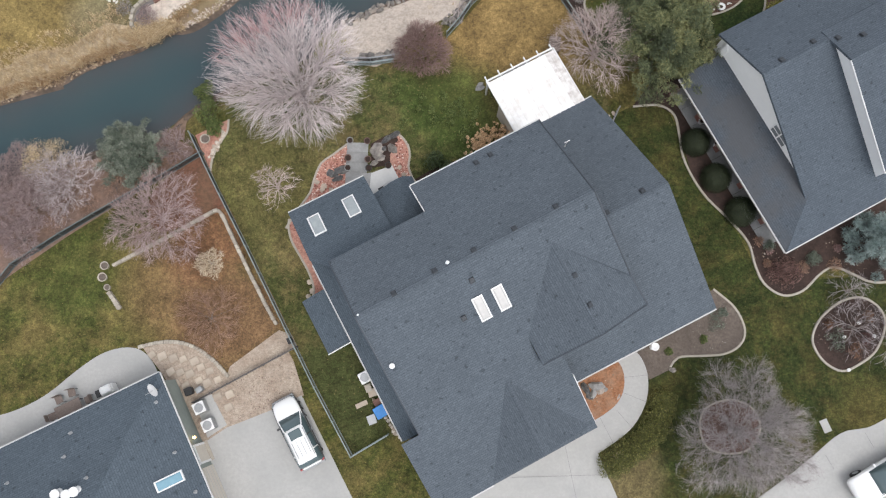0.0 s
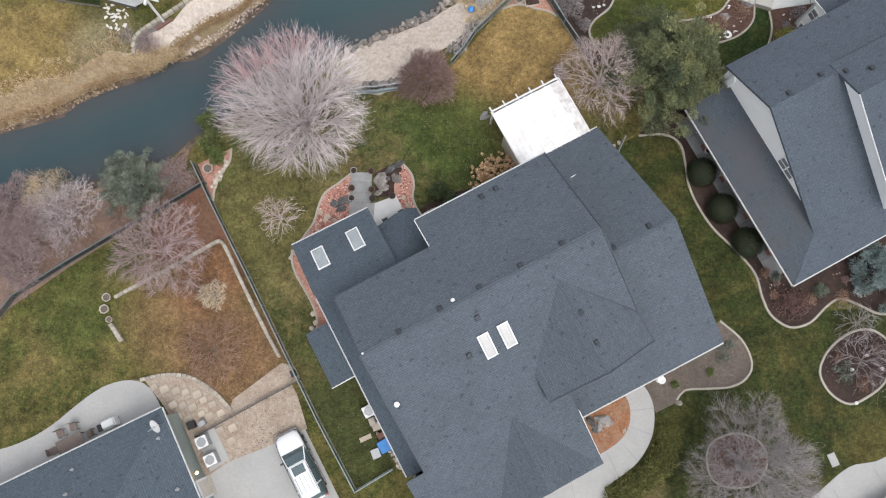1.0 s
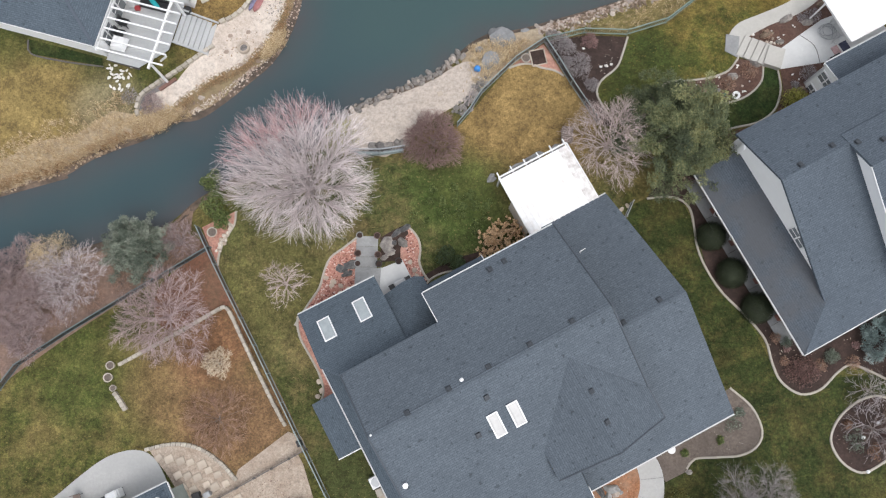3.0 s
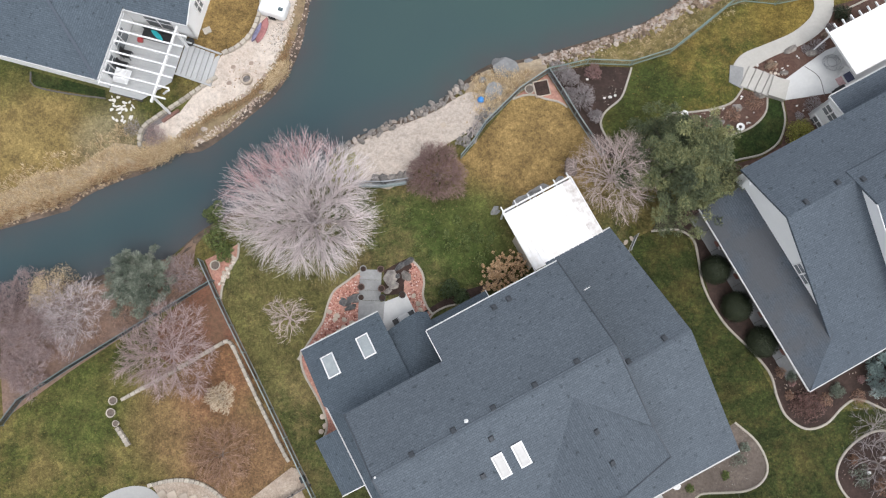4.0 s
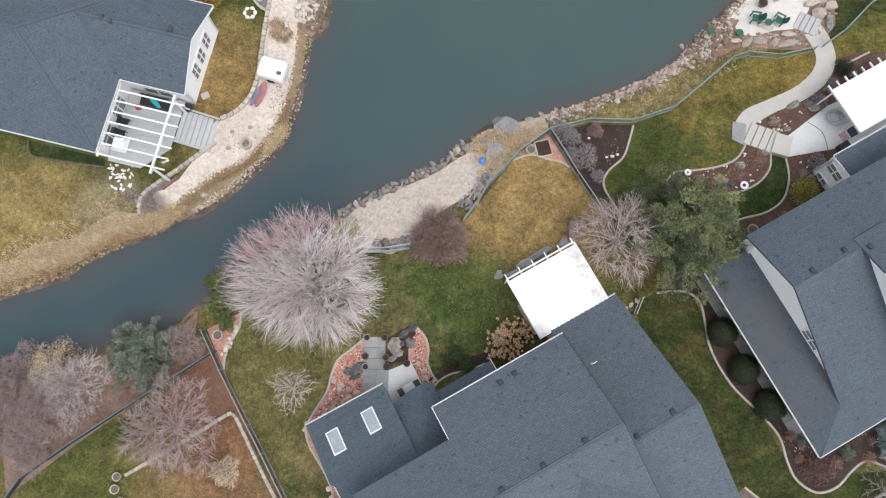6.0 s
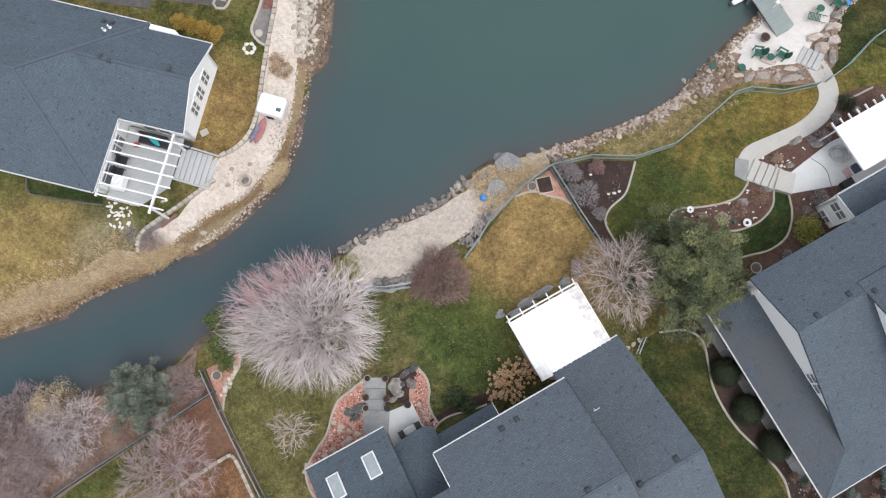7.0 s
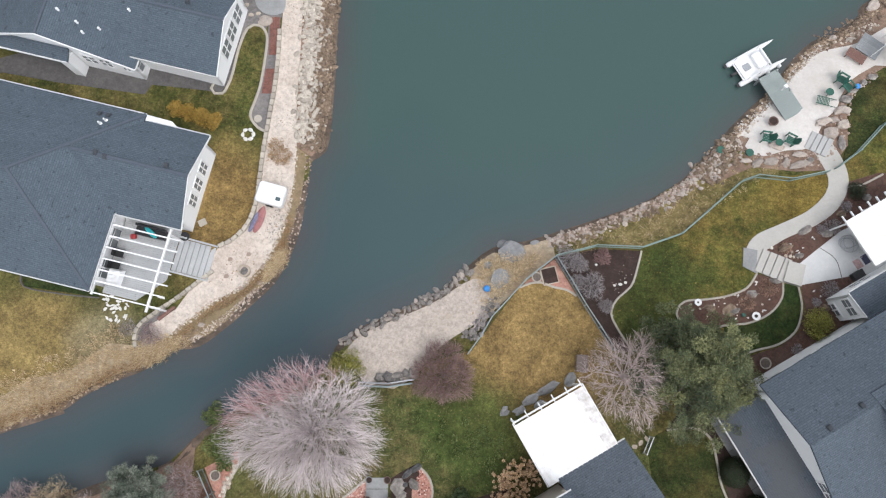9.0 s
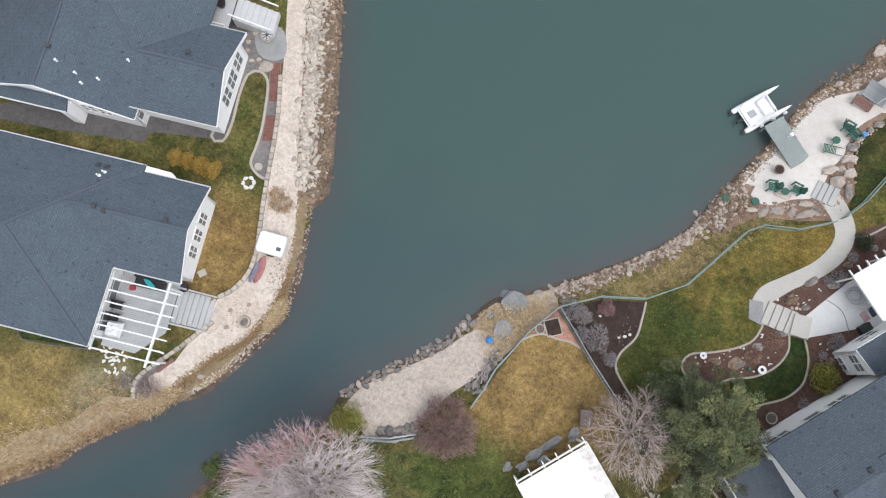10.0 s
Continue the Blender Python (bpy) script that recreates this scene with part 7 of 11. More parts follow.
# shrubs along the channel
for px, rad, hh, sd in (((-31.46, 11.01), 2.6, 3.2, 21), ((-29.08, 11.60), 2.2, 3.0, 22), ((-31.05, 14.49), 1.9, 2.4, 23), ((-32.91, 13.06), 1.9, 2.4, 24), ((-27.88, 12.67), 1.7, 2.2, 42), ((-29.64, 9.04), 1.6, 2.0, 43)):
    bare_tree("bare_shrub", *px, hh, rad * 1.12, sd, 12, 170, 12, BARK_GREY, TWIG_ROSE, None, 0.0105, 0.07, 0.06, 0.34, 0.6, lobes=0.16, label="leafless pinkish-grey shrub on the channel bank", category="shrub", group="shrubs along the channel")
x, y = (-26.89, 13.21)
bare_tree("bare_shrub", x, y, 3.3, 2.9, 25, 14, 170, 8, BARK_PALE, TWIG_PALE, None, 0.0125, 0.08, 0.06, 0.36, 0.55, lobes=0.15, label="leafless grey shrub on the channel bank", category="shrub", group="shrubs along the channel")
x, y = (-28.51, 14.90)
leafy("tan_shrub", x, y, 1.8, 3.8, 26, STRAW, 4600, 0.06, 20, label="straw-coloured shrub on the bank", shape=0.25)
x, y = (-22.55, 15.45)
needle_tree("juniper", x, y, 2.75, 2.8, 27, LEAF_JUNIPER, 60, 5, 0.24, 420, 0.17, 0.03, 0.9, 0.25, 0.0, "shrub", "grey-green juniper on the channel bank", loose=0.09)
x, y = (-19.58, 16.05)
twig_bush("red_shrub", x, y, 1.6, 1.5, 28, TWIG_ROSE, 240, 0.01, "low reddish leafless shrub by the fence")
for k, px in enumerate(((-27.6, 10.5), (-25.5, 11.8), (-23.6, 13.0), (-21.4, 14.0), (-19.9, 14.9), (-20.6, 16.2))):
    twig_bush("red_shrub", *px, 1.0 + 0.1 * (k % 3), 0.7, 160 + k, TWIG_RUST, 150, 0.0065, "low rusty undergrowth beside the dark fence", group="rusty undergrowth by the fence")
x, y = (-19.77, 10.38)
bare_tree("bare_shrub", x, y, 2.7, 3.75, 29, 18, 260, 11, TWIG_PINK, TWIG_PINK, None, 0.0115, 0.09, 0.06, 0.3, 0.5, lobes=0.12, label="spreading pink-grey leafless shrub in the plot", category="shrub")
x, y = (-16.16, 7.27)
twig_bush("pale_shrub", x, y, 1.15, 0.9, 30, TWIG_STRAW, 230, 0.014, "small pale straw-twigged shrub", fork=3)
x, y = (-15.92, 3.46)
twig_bush("red_shrub", x, y, 2.6, 0.9, 31, TWIG_RUST, 420, 0.0065, "thin reddish leafless shrub in the weedy plot", fork=3)
for px, rad, hh, sd in (((-17.22, 18.70), 1.2, 1.9, 32), ((-17.87, 20.65), 1.0, 1.5, 33), ((-16.64, 17.55), 0.8, 1.0, 34)):
    leafy("green_shrub", *px, rad, hh, sd, LEAF_GREEN, 1300, 0.075, 12, ball=0.26, label="leafy green shrub at the water's edge", group="green shrubs at the water")
x, y = (-8.02, 23.67)
leafy("yellow_green_shrub", x, y, 1.4, 1.7, 35, LEAF_YELLOW, 4200, 0.07, 16, label="yellow-green leafy shrub beside the beach")

# clipped shrubs of the neighbour
def dome_shrub(x, y, radius, height, seed):
    """A clipped ball: close-set small leaves over one rounded form, with stems inside."""
    rnd = random.Random(seed)
    t = thing("clipped_shrub", x, y, land_at(x, y), 0, "clipped dark green dome shrub in mulch", "shrub", "clipped dome shrubs")
    wood = Tubes()
    for k in range(9):
        a = k * 0.7
        wood.add(grow(rnd, Vector((0, 0, -0.1)), Vector((math.cos(a) * 0.6, math.sin(a) * 0.6, 0.8)), radius, 0.2, 3), 0.03, 0.012, 4)
    wood.build("stems", BARK_DARK, t)
    v, f = leaf_cloud(rnd, [(Vector((0, 0, height - radius)), radius), (Vector((0, 0, height - radius)), radius * 0.93)], 13000, 0.045, 0.55, 0.45)
    mesh_object("foliage", v, f, LEAF_DARK, t)


for px, rad, sd in (((18.50, 16.07), 1.08, 36), ((19.80, 13.44), 1.12, 37), ((21.42, 10.97), 1.15, 38)):
    dome_shrub(*px, rad, 1.5, sd)
x, y = (24.30, 6.57)
leafy("maroon_shrub", x, y, 1.3, 0.8, 39, LEAF_DUSK, 3200, 0.06, 18, label="low red-brown shrub in the mulch bed")
x, y = (23.43, 8.56)
leafy("round_shrub", x, y, 0.45, 0.55, 46, LEAF_GREY, 1000, 0.045, 14, label="small grey-green ball shrub", ragged=0.15)
x, y = (26.47, 7.62)
leafy("round_shrub", x, y, 0.62, 0.7, 40, LEAF_GREY, 1600, 0.045, 14, label="small grey-green ball shrub", ragged=0.15)
for px, rad in (((25.7, 7.0), 0.55), ((22.7, 8.9), 0.45), ((28.0, 7.2), 0.6), ((23.2, 7.3), 0.4)):
    twig_bush("dormant_perennial", *px, rad, 0.35, int(px[0] * 41), TWIG_RUST, 110, 0.0075, "dormant rust-brown perennial in mulch", group="dormant perennials")
x, y = (30.33, 8.80)
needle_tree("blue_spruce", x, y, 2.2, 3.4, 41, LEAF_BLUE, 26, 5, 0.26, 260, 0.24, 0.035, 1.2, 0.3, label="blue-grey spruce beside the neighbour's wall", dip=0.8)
for px, rad in (((23.41, 8.19), 0.35), ((25.57, 10.03), 0.4), ((18.25, 20.66), 0.5), ((17.18, 20.22), 0.6), ((28.27, 8.39), 0.35)):
    twig_bush("dormant_perennial", *px, rad, 0.4, int(rad * 100 + px[0]), TWIG_RED, 90, 0.008, "dormant reddish perennial in mulch", group="dormant perennials")

for px, rad, mat_, lab in (((27.64, 1.91), 0.85, LEAF_GREY, "grey-green mound"), ((28.91, 1.13), 0.6, LEAF_RED, "red-brown leafy mound"), ((29.70, 1.99), 0.5, LEAF_MAROON, "maroon low mound"), ((27.21, 2.98), 0.4, LEAF_RED, "red-brown leafy mound"), ((30.05, 3.57), 0.45, LEAF_RED, "red-brown leafy mound")):
    leafy("bed_plant", *px, rad, 0.4, int(rad * 77), mat_, 900, 0.05, 12, label=lab + " in the island bed", group="plants in the island bed", trunk=False)
# hedge by the front walk
rnd = random.Random(5)
for k, (hx, hy, a) in enumerate(along([(11.60, -6.55), (13.06, -5.65), (14.39, -4.45), (15.15, -3.09), (15.61, -1.57)], 0.85)):
    leafy("hedge_shrub", hx, hy, 1.05, 0.95, 60 + k, LEAF_OLIVE, 3000, 0.055, 15, label="olive green hedge shrub beside the walk", group="hedge along the front walk")
# dried hydrangea
for k in range(20):
    hx, hy = (3.44, 15.84)
    ha, hb = rnd.uniform(-1.5, 1.5), rnd.uniform(-1.05, 1.05)
    hx, hy = hx + ha * 0.88 - hb * 0.47, hy + ha * 0.47 + hb * 0.88
    h = thing("hydrangea", hx, hy, land_at(hx, hy), 0, "dried hydrangea with tan flower heads", "shrub", "dried hydrangeas by the house")
    st, balls = Tubes(), []
    for j in range(13):
        top = Vector((rnd.uniform(-0.5, 0.5), rnd.uniform(-0.5, 0.5), rnd.uniform(0.6, 1.2)))
        st.add(grow(rnd, Vector((0, 0, -0.1)), top, top.length, 0.1, 3), 0.014, 0.008, 3)
        balls.append((top, rnd.uniform(0.08, 0.12)))
    tagged(st.build("stems", TWIG_RUST, h), kind="stuff")
    v, f = leaf_cloud(rnd, balls, 520, 0.045, 0.6)
    tagged(mesh_object("flowerage", v, f, FLOWER_TAN, h), kind="stuff")
for px, rad in (((-0.33, 14.83), 0.9), ((0.49, 14.19), 0.6)):
    leafy("dark_shrub", *px, rad, 0.7, int(90 + rad * 10), LEAF_HOLLY, 1700, 0.07, 14, label="low dark green shrub against the house", group="dark shrubs by the house")
for k in range(26):
    hx, hy = (0.6, 18.5)
    leafy("ground_cover", hx + rnd.gauss(0, 1.7), hy + rnd.gauss(0, 0.9), rnd.uniform(0.22, 0.6), 0.2, 100 + k, LEAF_GREEN, 200, 0.065, 8, label="low green ground cover patch in the lawn", trunk=False, group="ground cover in the lawn")
# rust conifers by the channel house
for k, (hx, hy, a) in enumerate(along([(-20.52, 43.00), (-19.39, 42.60), (-18.27, 42.17), (-17.12, 41.78)], 0.95)):
    leafy("rust_conifer", hx, hy, 0.72, 1.7, 120 + k, LEAF_RUST, 1900, 0.07, 12, label="rust-yellow dwarf conifer in a row", group="row of rust-yellow conifers", shape=0.3)
# pond corner
for px, rad, kind_, sd in (((8.11, 31.36), 1.05, 0, 140), ((8.87, 30.83), 0.8, 0, 141), ((10.63, 31.37), 0.72, 1, 142), ((9.61, 29.17), 1.15, 0, 143), ((10.53, 27.69), 0.6, 0, 144), ((8.68, 29.60), 0.6, 0, 145)):
    twig_bush("bare_shrub", *px, rad, rad * 1.0, sd, TWIG_RED if kind_ else TWIG_MAUVE, 230, 0.009, "rounded leafless shrub in a mulch bed", group="shrubs in the pond corner bed")
x, y = (25.39, 26.01)
leafy("green_shrub", x, y, 1.15, 1.3, 150, LEAF_YELLOW, 3000, 0.07, 16, label="bright green shrub against the neighbour's wall")
x, y = (29.43, 35.67)
leafy("dark_shrub", x, y, 0.75, 0.9, 151, LEAF_DARK, 2200, 0.05, 16, label="dark clipped shrub above the path", ragged=0.15)
for px, rad in (((18.43, 1.99), 0.35), ((15.94, 1.14), 0.35), ((19.85, 3.85), 0.4), ((19.29, 3.17), 0.7)):
    leafy("bed_plant", *px, rad, 0.35, int(px[0] * 50), LEAF_GREEN if rad < 0.4 else LEAF_GREY, 420, 0.06, 8, label="small green plant in the soil bed", group="plants in the soil bed", trunk=False)


def tufts(name, spots, seed, material, length, label, blades=22, lean=0.8):
    """Dry grass: arching blades in clumps, one object of stuff."""
    rnd = random.Random(seed)
    v, f = [], []
    for sx, sy in spots:
        z = land_at(sx, sy)
        for _ in range(blades):
            a, r = rnd.uniform(0, 6.28319), rnd.uniform(0.0, 0.22)
            p = Vector((sx + math.cos(a) * r, sy + math.sin(a) * r, z - 0.03))
            h = length * rnd.uniform(0.5, 1.15)
            out = Vector((math.cos(a), math.sin(a), 0)) * lean * h * rnd.uniform(0.3, 1.0)
            side = Vector((-math.sin(a), math.cos(a), 0)) * 0.014
            k = len(v)
            for q in (p - side, p + side, p + out * 0.4 + Vector((0, 0, h * 0.7)) + side * 0.8, p + out * 0.4 + Vector((0, 0, h * 0.7)) - side * 0.8, p + out + Vector((0, 0, h * 0.85))):
                v.append((q.x, q.y, q.z))
            f += [(k, k + 1, k + 2, k + 3), (k + 3, k + 2, k + 4)]
    return tagged(mesh_object(name, v, f, material), label, "dry grass", kind="stuff")


def scatter(outline, count, seed):
    """Random places inside an outline."""
    rnd = random.Random(seed)
    xs, ys = [p[0] for p in outline], [p[1] for p in outline]
    out = []
    while len(out) < count:
        x, y = rnd.uniform(min(xs), max(xs)), rnd.uniform(min(ys), max(ys))
        inside = False
        for (x1, y1), (x2, y2) in zip(outline, outline[1:] + outline[:1]):
            if (y1 > y) != (y2 > y) and x < (x2 - x1) * (y - y1) / (y2 - y1) + x1:
                inside = not inside
        if inside:
            out.append((x, y))
    return out


tufts("reeds", scatter([(-33.14, 22.02), (-30.63, 23.45), (-28.23, 23.95), (-25.30, 25.76), (-23.46, 25.57), (-21.23, 26.05), (-21.11, 25.47), (-22.94, 24.34), (-25.06, 23.52), (-27.14, 22.68), (-28.98, 21.50), (-31.28, 20.77), (-33.34, 20.04), (-36, 18), (-36, 22)], 650, 3), 4, STRAW, 0.4, "straw-coloured reeds along the channel", 16)
tufts("reeds", scatter([(-36, 19.4), (-33.2, 20.7), (-31.2, 21.4), (-28.9, 22.2), (-27.0, 23.3), (-25.0, 24.2), (-22.9, 25.0), (-21.1, 25.9), (-21.11, 25.47), (-22.94, 24.34), (-25.06, 23.52), (-27.14, 22.68), (-28.98, 21.50), (-31.28, 20.77), (-33.34, 20.04), (-36, 18.6)], 260, 31), 32, STRAW_RUST, 0.45, "rust-brown reeds at the water's edge", 14)
tufts("dry_grass", scatter([(-36, 22.5), (-33.1, 23.2), (-30.6, 24.8), (-28.2, 25.4), (-25.3, 27.2), (-23.8, 27.2), (-23.4, 26.2), (-25.3, 25.4), (-28.2, 23.5), (-30.6, 23.0), (-33.1, 21.6), (-36, 21)], 260, 33), 34, STRAW, 0.3, "straw tufts where the lawn thins to reeds", 12)
tufts("dry_grass", [(x, y) for x, y, a in along([(-14.28, 30.38), (-13.68, 31.00), (-13.15, 32.02)], 0.1)] * 2, 5, STRAW, 0.55, "clump of straw ornamental grass on the bank", 20)
tufts("dry_grass", scatter([(-14.10, 40.97), (-12.85, 40.88), (-12.27, 39.77), (-12.86, 38.96), (-13.94, 39.52)], 60, 14), 15, STRAW_RUST, 0.4, "tan dry grass patch on the sand path", 16)
tufts("dry_grass", scatter([(1.52, 31.07), (3.02, 32.00), (6.08, 31.55), (4.51, 29.71), (1.78, 27.74)], 190, 6), 7, STRAW, 0.45, "dry grass between shore boulders", 14)
tufts("dry_grass", scatter([(7.23, 31.52), (11.70, 33.98), (17.18, 36.43), (21.08, 39.82), (24.66, 37.63), (18.66, 34.56), (13.47, 32.05)], 380, 8), 9, STRAW, 0.16, "short straw grass above the rocks", 12)
tufts("dry_grass", scatter([(-24.04, 24.93), (-22.99, 26.31), (-20.70, 26.25), (-19.13, 26.01), (-21.20, 25.25)], 160, 10), 11, STRAW, 0.5, "dry grass at the end of the sand path", 14)
tufts("dry_grass", scatter([(-21.3, 26.0), (-19.5, 27.3), (-18.2, 28.35), (-16.9, 29.05), (-15.6, 29.8), (-14.55, 30.9), (-13.5, 32.5), (-12.5, 35.0), (-12.2, 34.9), (-12.9, 32.6), (-13.9, 30.9), (-15.2, 29.7), (-16.6, 28.7), (-18.2, 27.9), (-19.8, 26.6), (-20.9, 25.8)], 330, 12), 13, STRAW_RUST, 0.26, "dry weeds on the brown bank", 10)
tufts("dry_grass", scatter([(-14.3, 30.7), (-13.9, 31.6), (-13.3, 32.3), (-12.6, 32.6), (-12.8, 31.7), (-13.5, 30.8)], 90, 18), 19, STRAW, 0.5, "bleached straw grass clump on the bank", 18)
tufts("dry_grass", scatter([(-23.2, 25.3), (-22.0, 25.7), (-21.2, 25.6), (-21.4, 24.9), (-22.6, 24.4)], 70, 20), 21, STRAW, 0.6, "bleached grass hanging over the water", 18)
twig_bush("bare_shrub", -22.3, 26.5, 0.95, 0.9, 153, TWIG_ROSE, 200, 0.009, "leafless pinkish shrub inside the block wall")
twig_bush("bare_shrub", -23.9, 27.0, 0.8, 0.5, 154, TWIG_MAUVE, 90, 0.006, "thin grey weeds behind the block wall", category="weeds")


# ---------------------------------------------------------------- fences
def metal_fence(points, height, label, material=None, gap=2.2, picket=0.1, rail=0.05, infill=None):
    """Posts, two rails and thin upright bars; each bay carries its own bars."""
    material = material or FENCE_GREEN
    f = thing("metal_fence", 0, 0, 0, 0, label, "fence")
    for (x1, y1), (x2, y2) in zip(points, points[1:]):
        n = max(1, round(math.hypot(x2 - x1, y2 - y1) / gap))
        for k in range(n):
            a = (x1 + (x2 - x1) * k / n, y1 + (y2 - y1) * k / n)
            b = (x1 + (x2 - x1) * (k + 1) / n, y1 + (y2 - y1) * (k + 1) / n)
            za, zb = land_at(*a), land_at(*b)
            beam("post", (*a, za - 0.3), (*a, za + height + 0.08), 0.07, 0.07, material, f)
            for h in (height - 0.04, 0.18):
                beam("rail", (*a, za + h), (*b, zb + h), rail, 0.05, material, f)
            bm = bmesh.new()
            m = max(2, int(math.hypot(b[0] - a[0], b[1] - a[1]) / picket))
            for j in range(1, m):
                t = j / m
                x, y, z = a[0] + (b[0] - a[0]) * t, a[1] + (b[1] - a[1]) * t, za + (zb - za) * t
                add_beam(bm, (x, y, z + 0.18), (x, y, z + height - 0.04), 0.024, 0.024)
            tagged(part("infill", bm, infill or FENCE_DARK, f), kind="stuff")
    x, y = points[-1]
    beam("post", (x, y, land_at(x, y) - 0.3), (x, y, land_at(x, y) + height + 0.08), 0.07, 0.07, material, f)
    return f


metal_fence([(-18.28, 16.99), (-16.73, 14.18), (-13.59, 8.48), (-10.56, 2.67), (-8.48, -1.29), (-5.90, -5.86), (-3.46, -4.44)], 1.25, "green steel fence with pale rails along the garden", FENCE_RAIL, picket=0.08, rail=0.07)
metal_fence([(-31.19, 5.44), (-30.03, 7.19), (-26.91, 9.37), (-22.40, 12.28), (-17.27, 15.50)], 0.95, "dark steel fence below the shrubs", FENCE_GREEN, picket=0.045, rail=0.07)
metal_fence([(0.53, 24.53), (1.50, 25.76), (2.35, 27.13), (3.62, 28.42), (4.92, 29.78), (7.22, 31.48), (9.01, 27.77), (10.84, 24.54)], 1.1, "grey-green steel fence round the pond corner", FENCE_RAIL, picket=0.08, rail=0.07)
metal_fence([(-7.18, 22.73), (-5.16, 22.60), (-3.36, 22.83)], 0.9, "short grey double-railed fence behind the beach", GALV, rail=0.09)
metal_fence([(-7.0, 22.5), (-5.16, 22.36), (-3.45, 22.58)], 0.6, "low grey timber rail beside the short fence", FENCE_RAIL, rail=0.12)
metal_fence([(7.27, 31.52), (10.24, 32.19), (13.46, 31.92), (16.49, 32.88), (18.44, 34.44), (21.27, 36.75), (22.39, 37.09), (24.72, 36.67), (27.33, 37.14)], 1.0, "pale green fence along the pond lawn", FENCE_TEAL, picket=0.18, rail=0.065, infill=FENCE_TEAL)
metal_fence([(28.19, 37.49), (29.86, 38.65), (31.91, 40.67), (37, 44)], 1.0, "pale green fence beside the dock steps", FENCE_TEAL, picket=0.18, rail=0.065, infill=FENCE_TEAL)
metal_fence([(12.44, 17.44), (12.98, 18.56)], 1.1, "short side gate fence by the house corner", GALV)


def timber_rail(a, b, label):
    t = thing("timber_fence", 0, 0, 0, 0, label, "fence")
    n = 6
    for k in range(n + 1):
        x, y = a[0] + (b[0] - a[0]) * k / n, a[1] + (b[1] - a[1]) * k / n
        beam("post", (x, y, -0.2), (x, y, 0.62), 0.1, 0.1, WOOD_DARK, t)
    for z in (0.22, 0.5):
        beam("rail", (*a, z), (*b, z), 0.06, 0.12, WOOD_DARK, t)
    return t


timber_rail((-16.79, -2.32), (-9.86, 1.45), "dark weathered timber fence across the gravel")

# ---------------------------------------------------------------- rocks
BOULDERS = [stone_mesh("boulder", s, 0.6, ROCK, 0.2, 2) for s in range(5)]
LIGHT_BOULDERS = [stone_mesh("boulder", 130 + s, 0.6, ROCK_SILVER, 0.22, 2) for s in range(4)]
BED_BOULDERS = [stone_mesh("boulder", 260 + s, 0.6, ROCK_BROWN if s % 2 else ROCK, 0.22, 2) for s in range(5)]
SMOOTH_BOULDERS = [stone_mesh("boulder", 170 + s, 0.5, ROCK_LIGHT, 0.07, 2) for s in range(3)]
DARK_BOULDERS = [stone_mesh("boulder", 30 + s, 0.6, ROCK_DARK, 0.22, 2) for s in range(4)]
PALE_BOULDERS = [stone_mesh("boulder", 20 + s, 0.6, ROCK_PALE, 0.2, 2) for s in range(4)]


def boulder(x, y, w, d, h, turn, mesh, label, group=""):
    o = new("boulder", mesh)
    o.location = (x, y, land_at(x, y) + h * 0.18)
    o.rotation_euler = (0, 0, radians(turn))
    o.scale = (w, d, h * 1.5)
    return tagged(o, label, "boulder", group)


for k, (p, w, d, h, a) in enumerate((
    ((4.09, 31.88), 1.95, 2.1, 0.7, 20), ((3.40, 32.69), 0.8, 0.8, 0.5, 40), ((3.05, 29.83), 1.9, 1.9, 0.4, 70), ((5.87, 32.74), 0.7, 0.4, 0.3, 10), ((2.26, 31.04), 0.6, 0.8, 0.3, 10),
)):
    boulder(*p, w, d, h, a, SMOOTH_BOULDERS[k % 3], "large smooth grey shore boulder", "large boulders at the shore")
for k, (p, w, d, h, a) in enumerate((
    ((6.07, 21.99), 1.6, 0.8, 0.5, 30), ((7.67, 22.53), 1.2, 0.8, 0.5, 50), ((4.85, 21.26), 1.3, 0.7, 0.4, 30), ((4.04, 20.52), 0.9, 0.7, 0.4, 20), ((2.94, 20.51), 0.7, 0.6, 0.4, 60), ((5.42, 20.87), 0.9, 0.6, 0.4, 30),
    ((3.01, 20.43), 0.6, 0.5, 0.35, 0),
)):
    boulder(*p, w, d, h, a, LIGHT_BOULDERS[k % 4], "grey garden boulder beside the patio cover", "boulders beside the patio cover")
for k, (p, w, d, h, a) in enumerate((
    ((-7.05, 14.15), 1.2, 0.75, 0.5, 15), ((-7.35, 13.5), 0.95, 0.55, 0.4, 20), ((-7.9, 13.9), 0.75, 0.8, 0.4, 60), ((-7.55, 13.75), 0.5, 0.4, 0.35, 20), ((-4.54, 15.65), 1.0, 1.0, 0.45, 60), ((-3.89, 16.44), 0.9, 0.6, 0.5, 40), ((-3.43, 15.72), 0.5, 0.9, 0.5, 50), ((-3.25, 16.81), 0.8, 0.6, 0.4, 30), ((-4.31, 15.04), 0.7, 0.5, 0.3, 20), ((-4.06, 15.73), 0.5, 0.5, 0.4, 20), ((-4.75, 14.66), 0.5, 0.4, 0.3, 20),
)):
    boulder(*p, w, d, h, a, (DARK_BOULDERS if k < 4 or k % 2 else BOULDERS)[k % 4], "dark grey landscape rock beside garden steps", "rocks beside the garden steps")
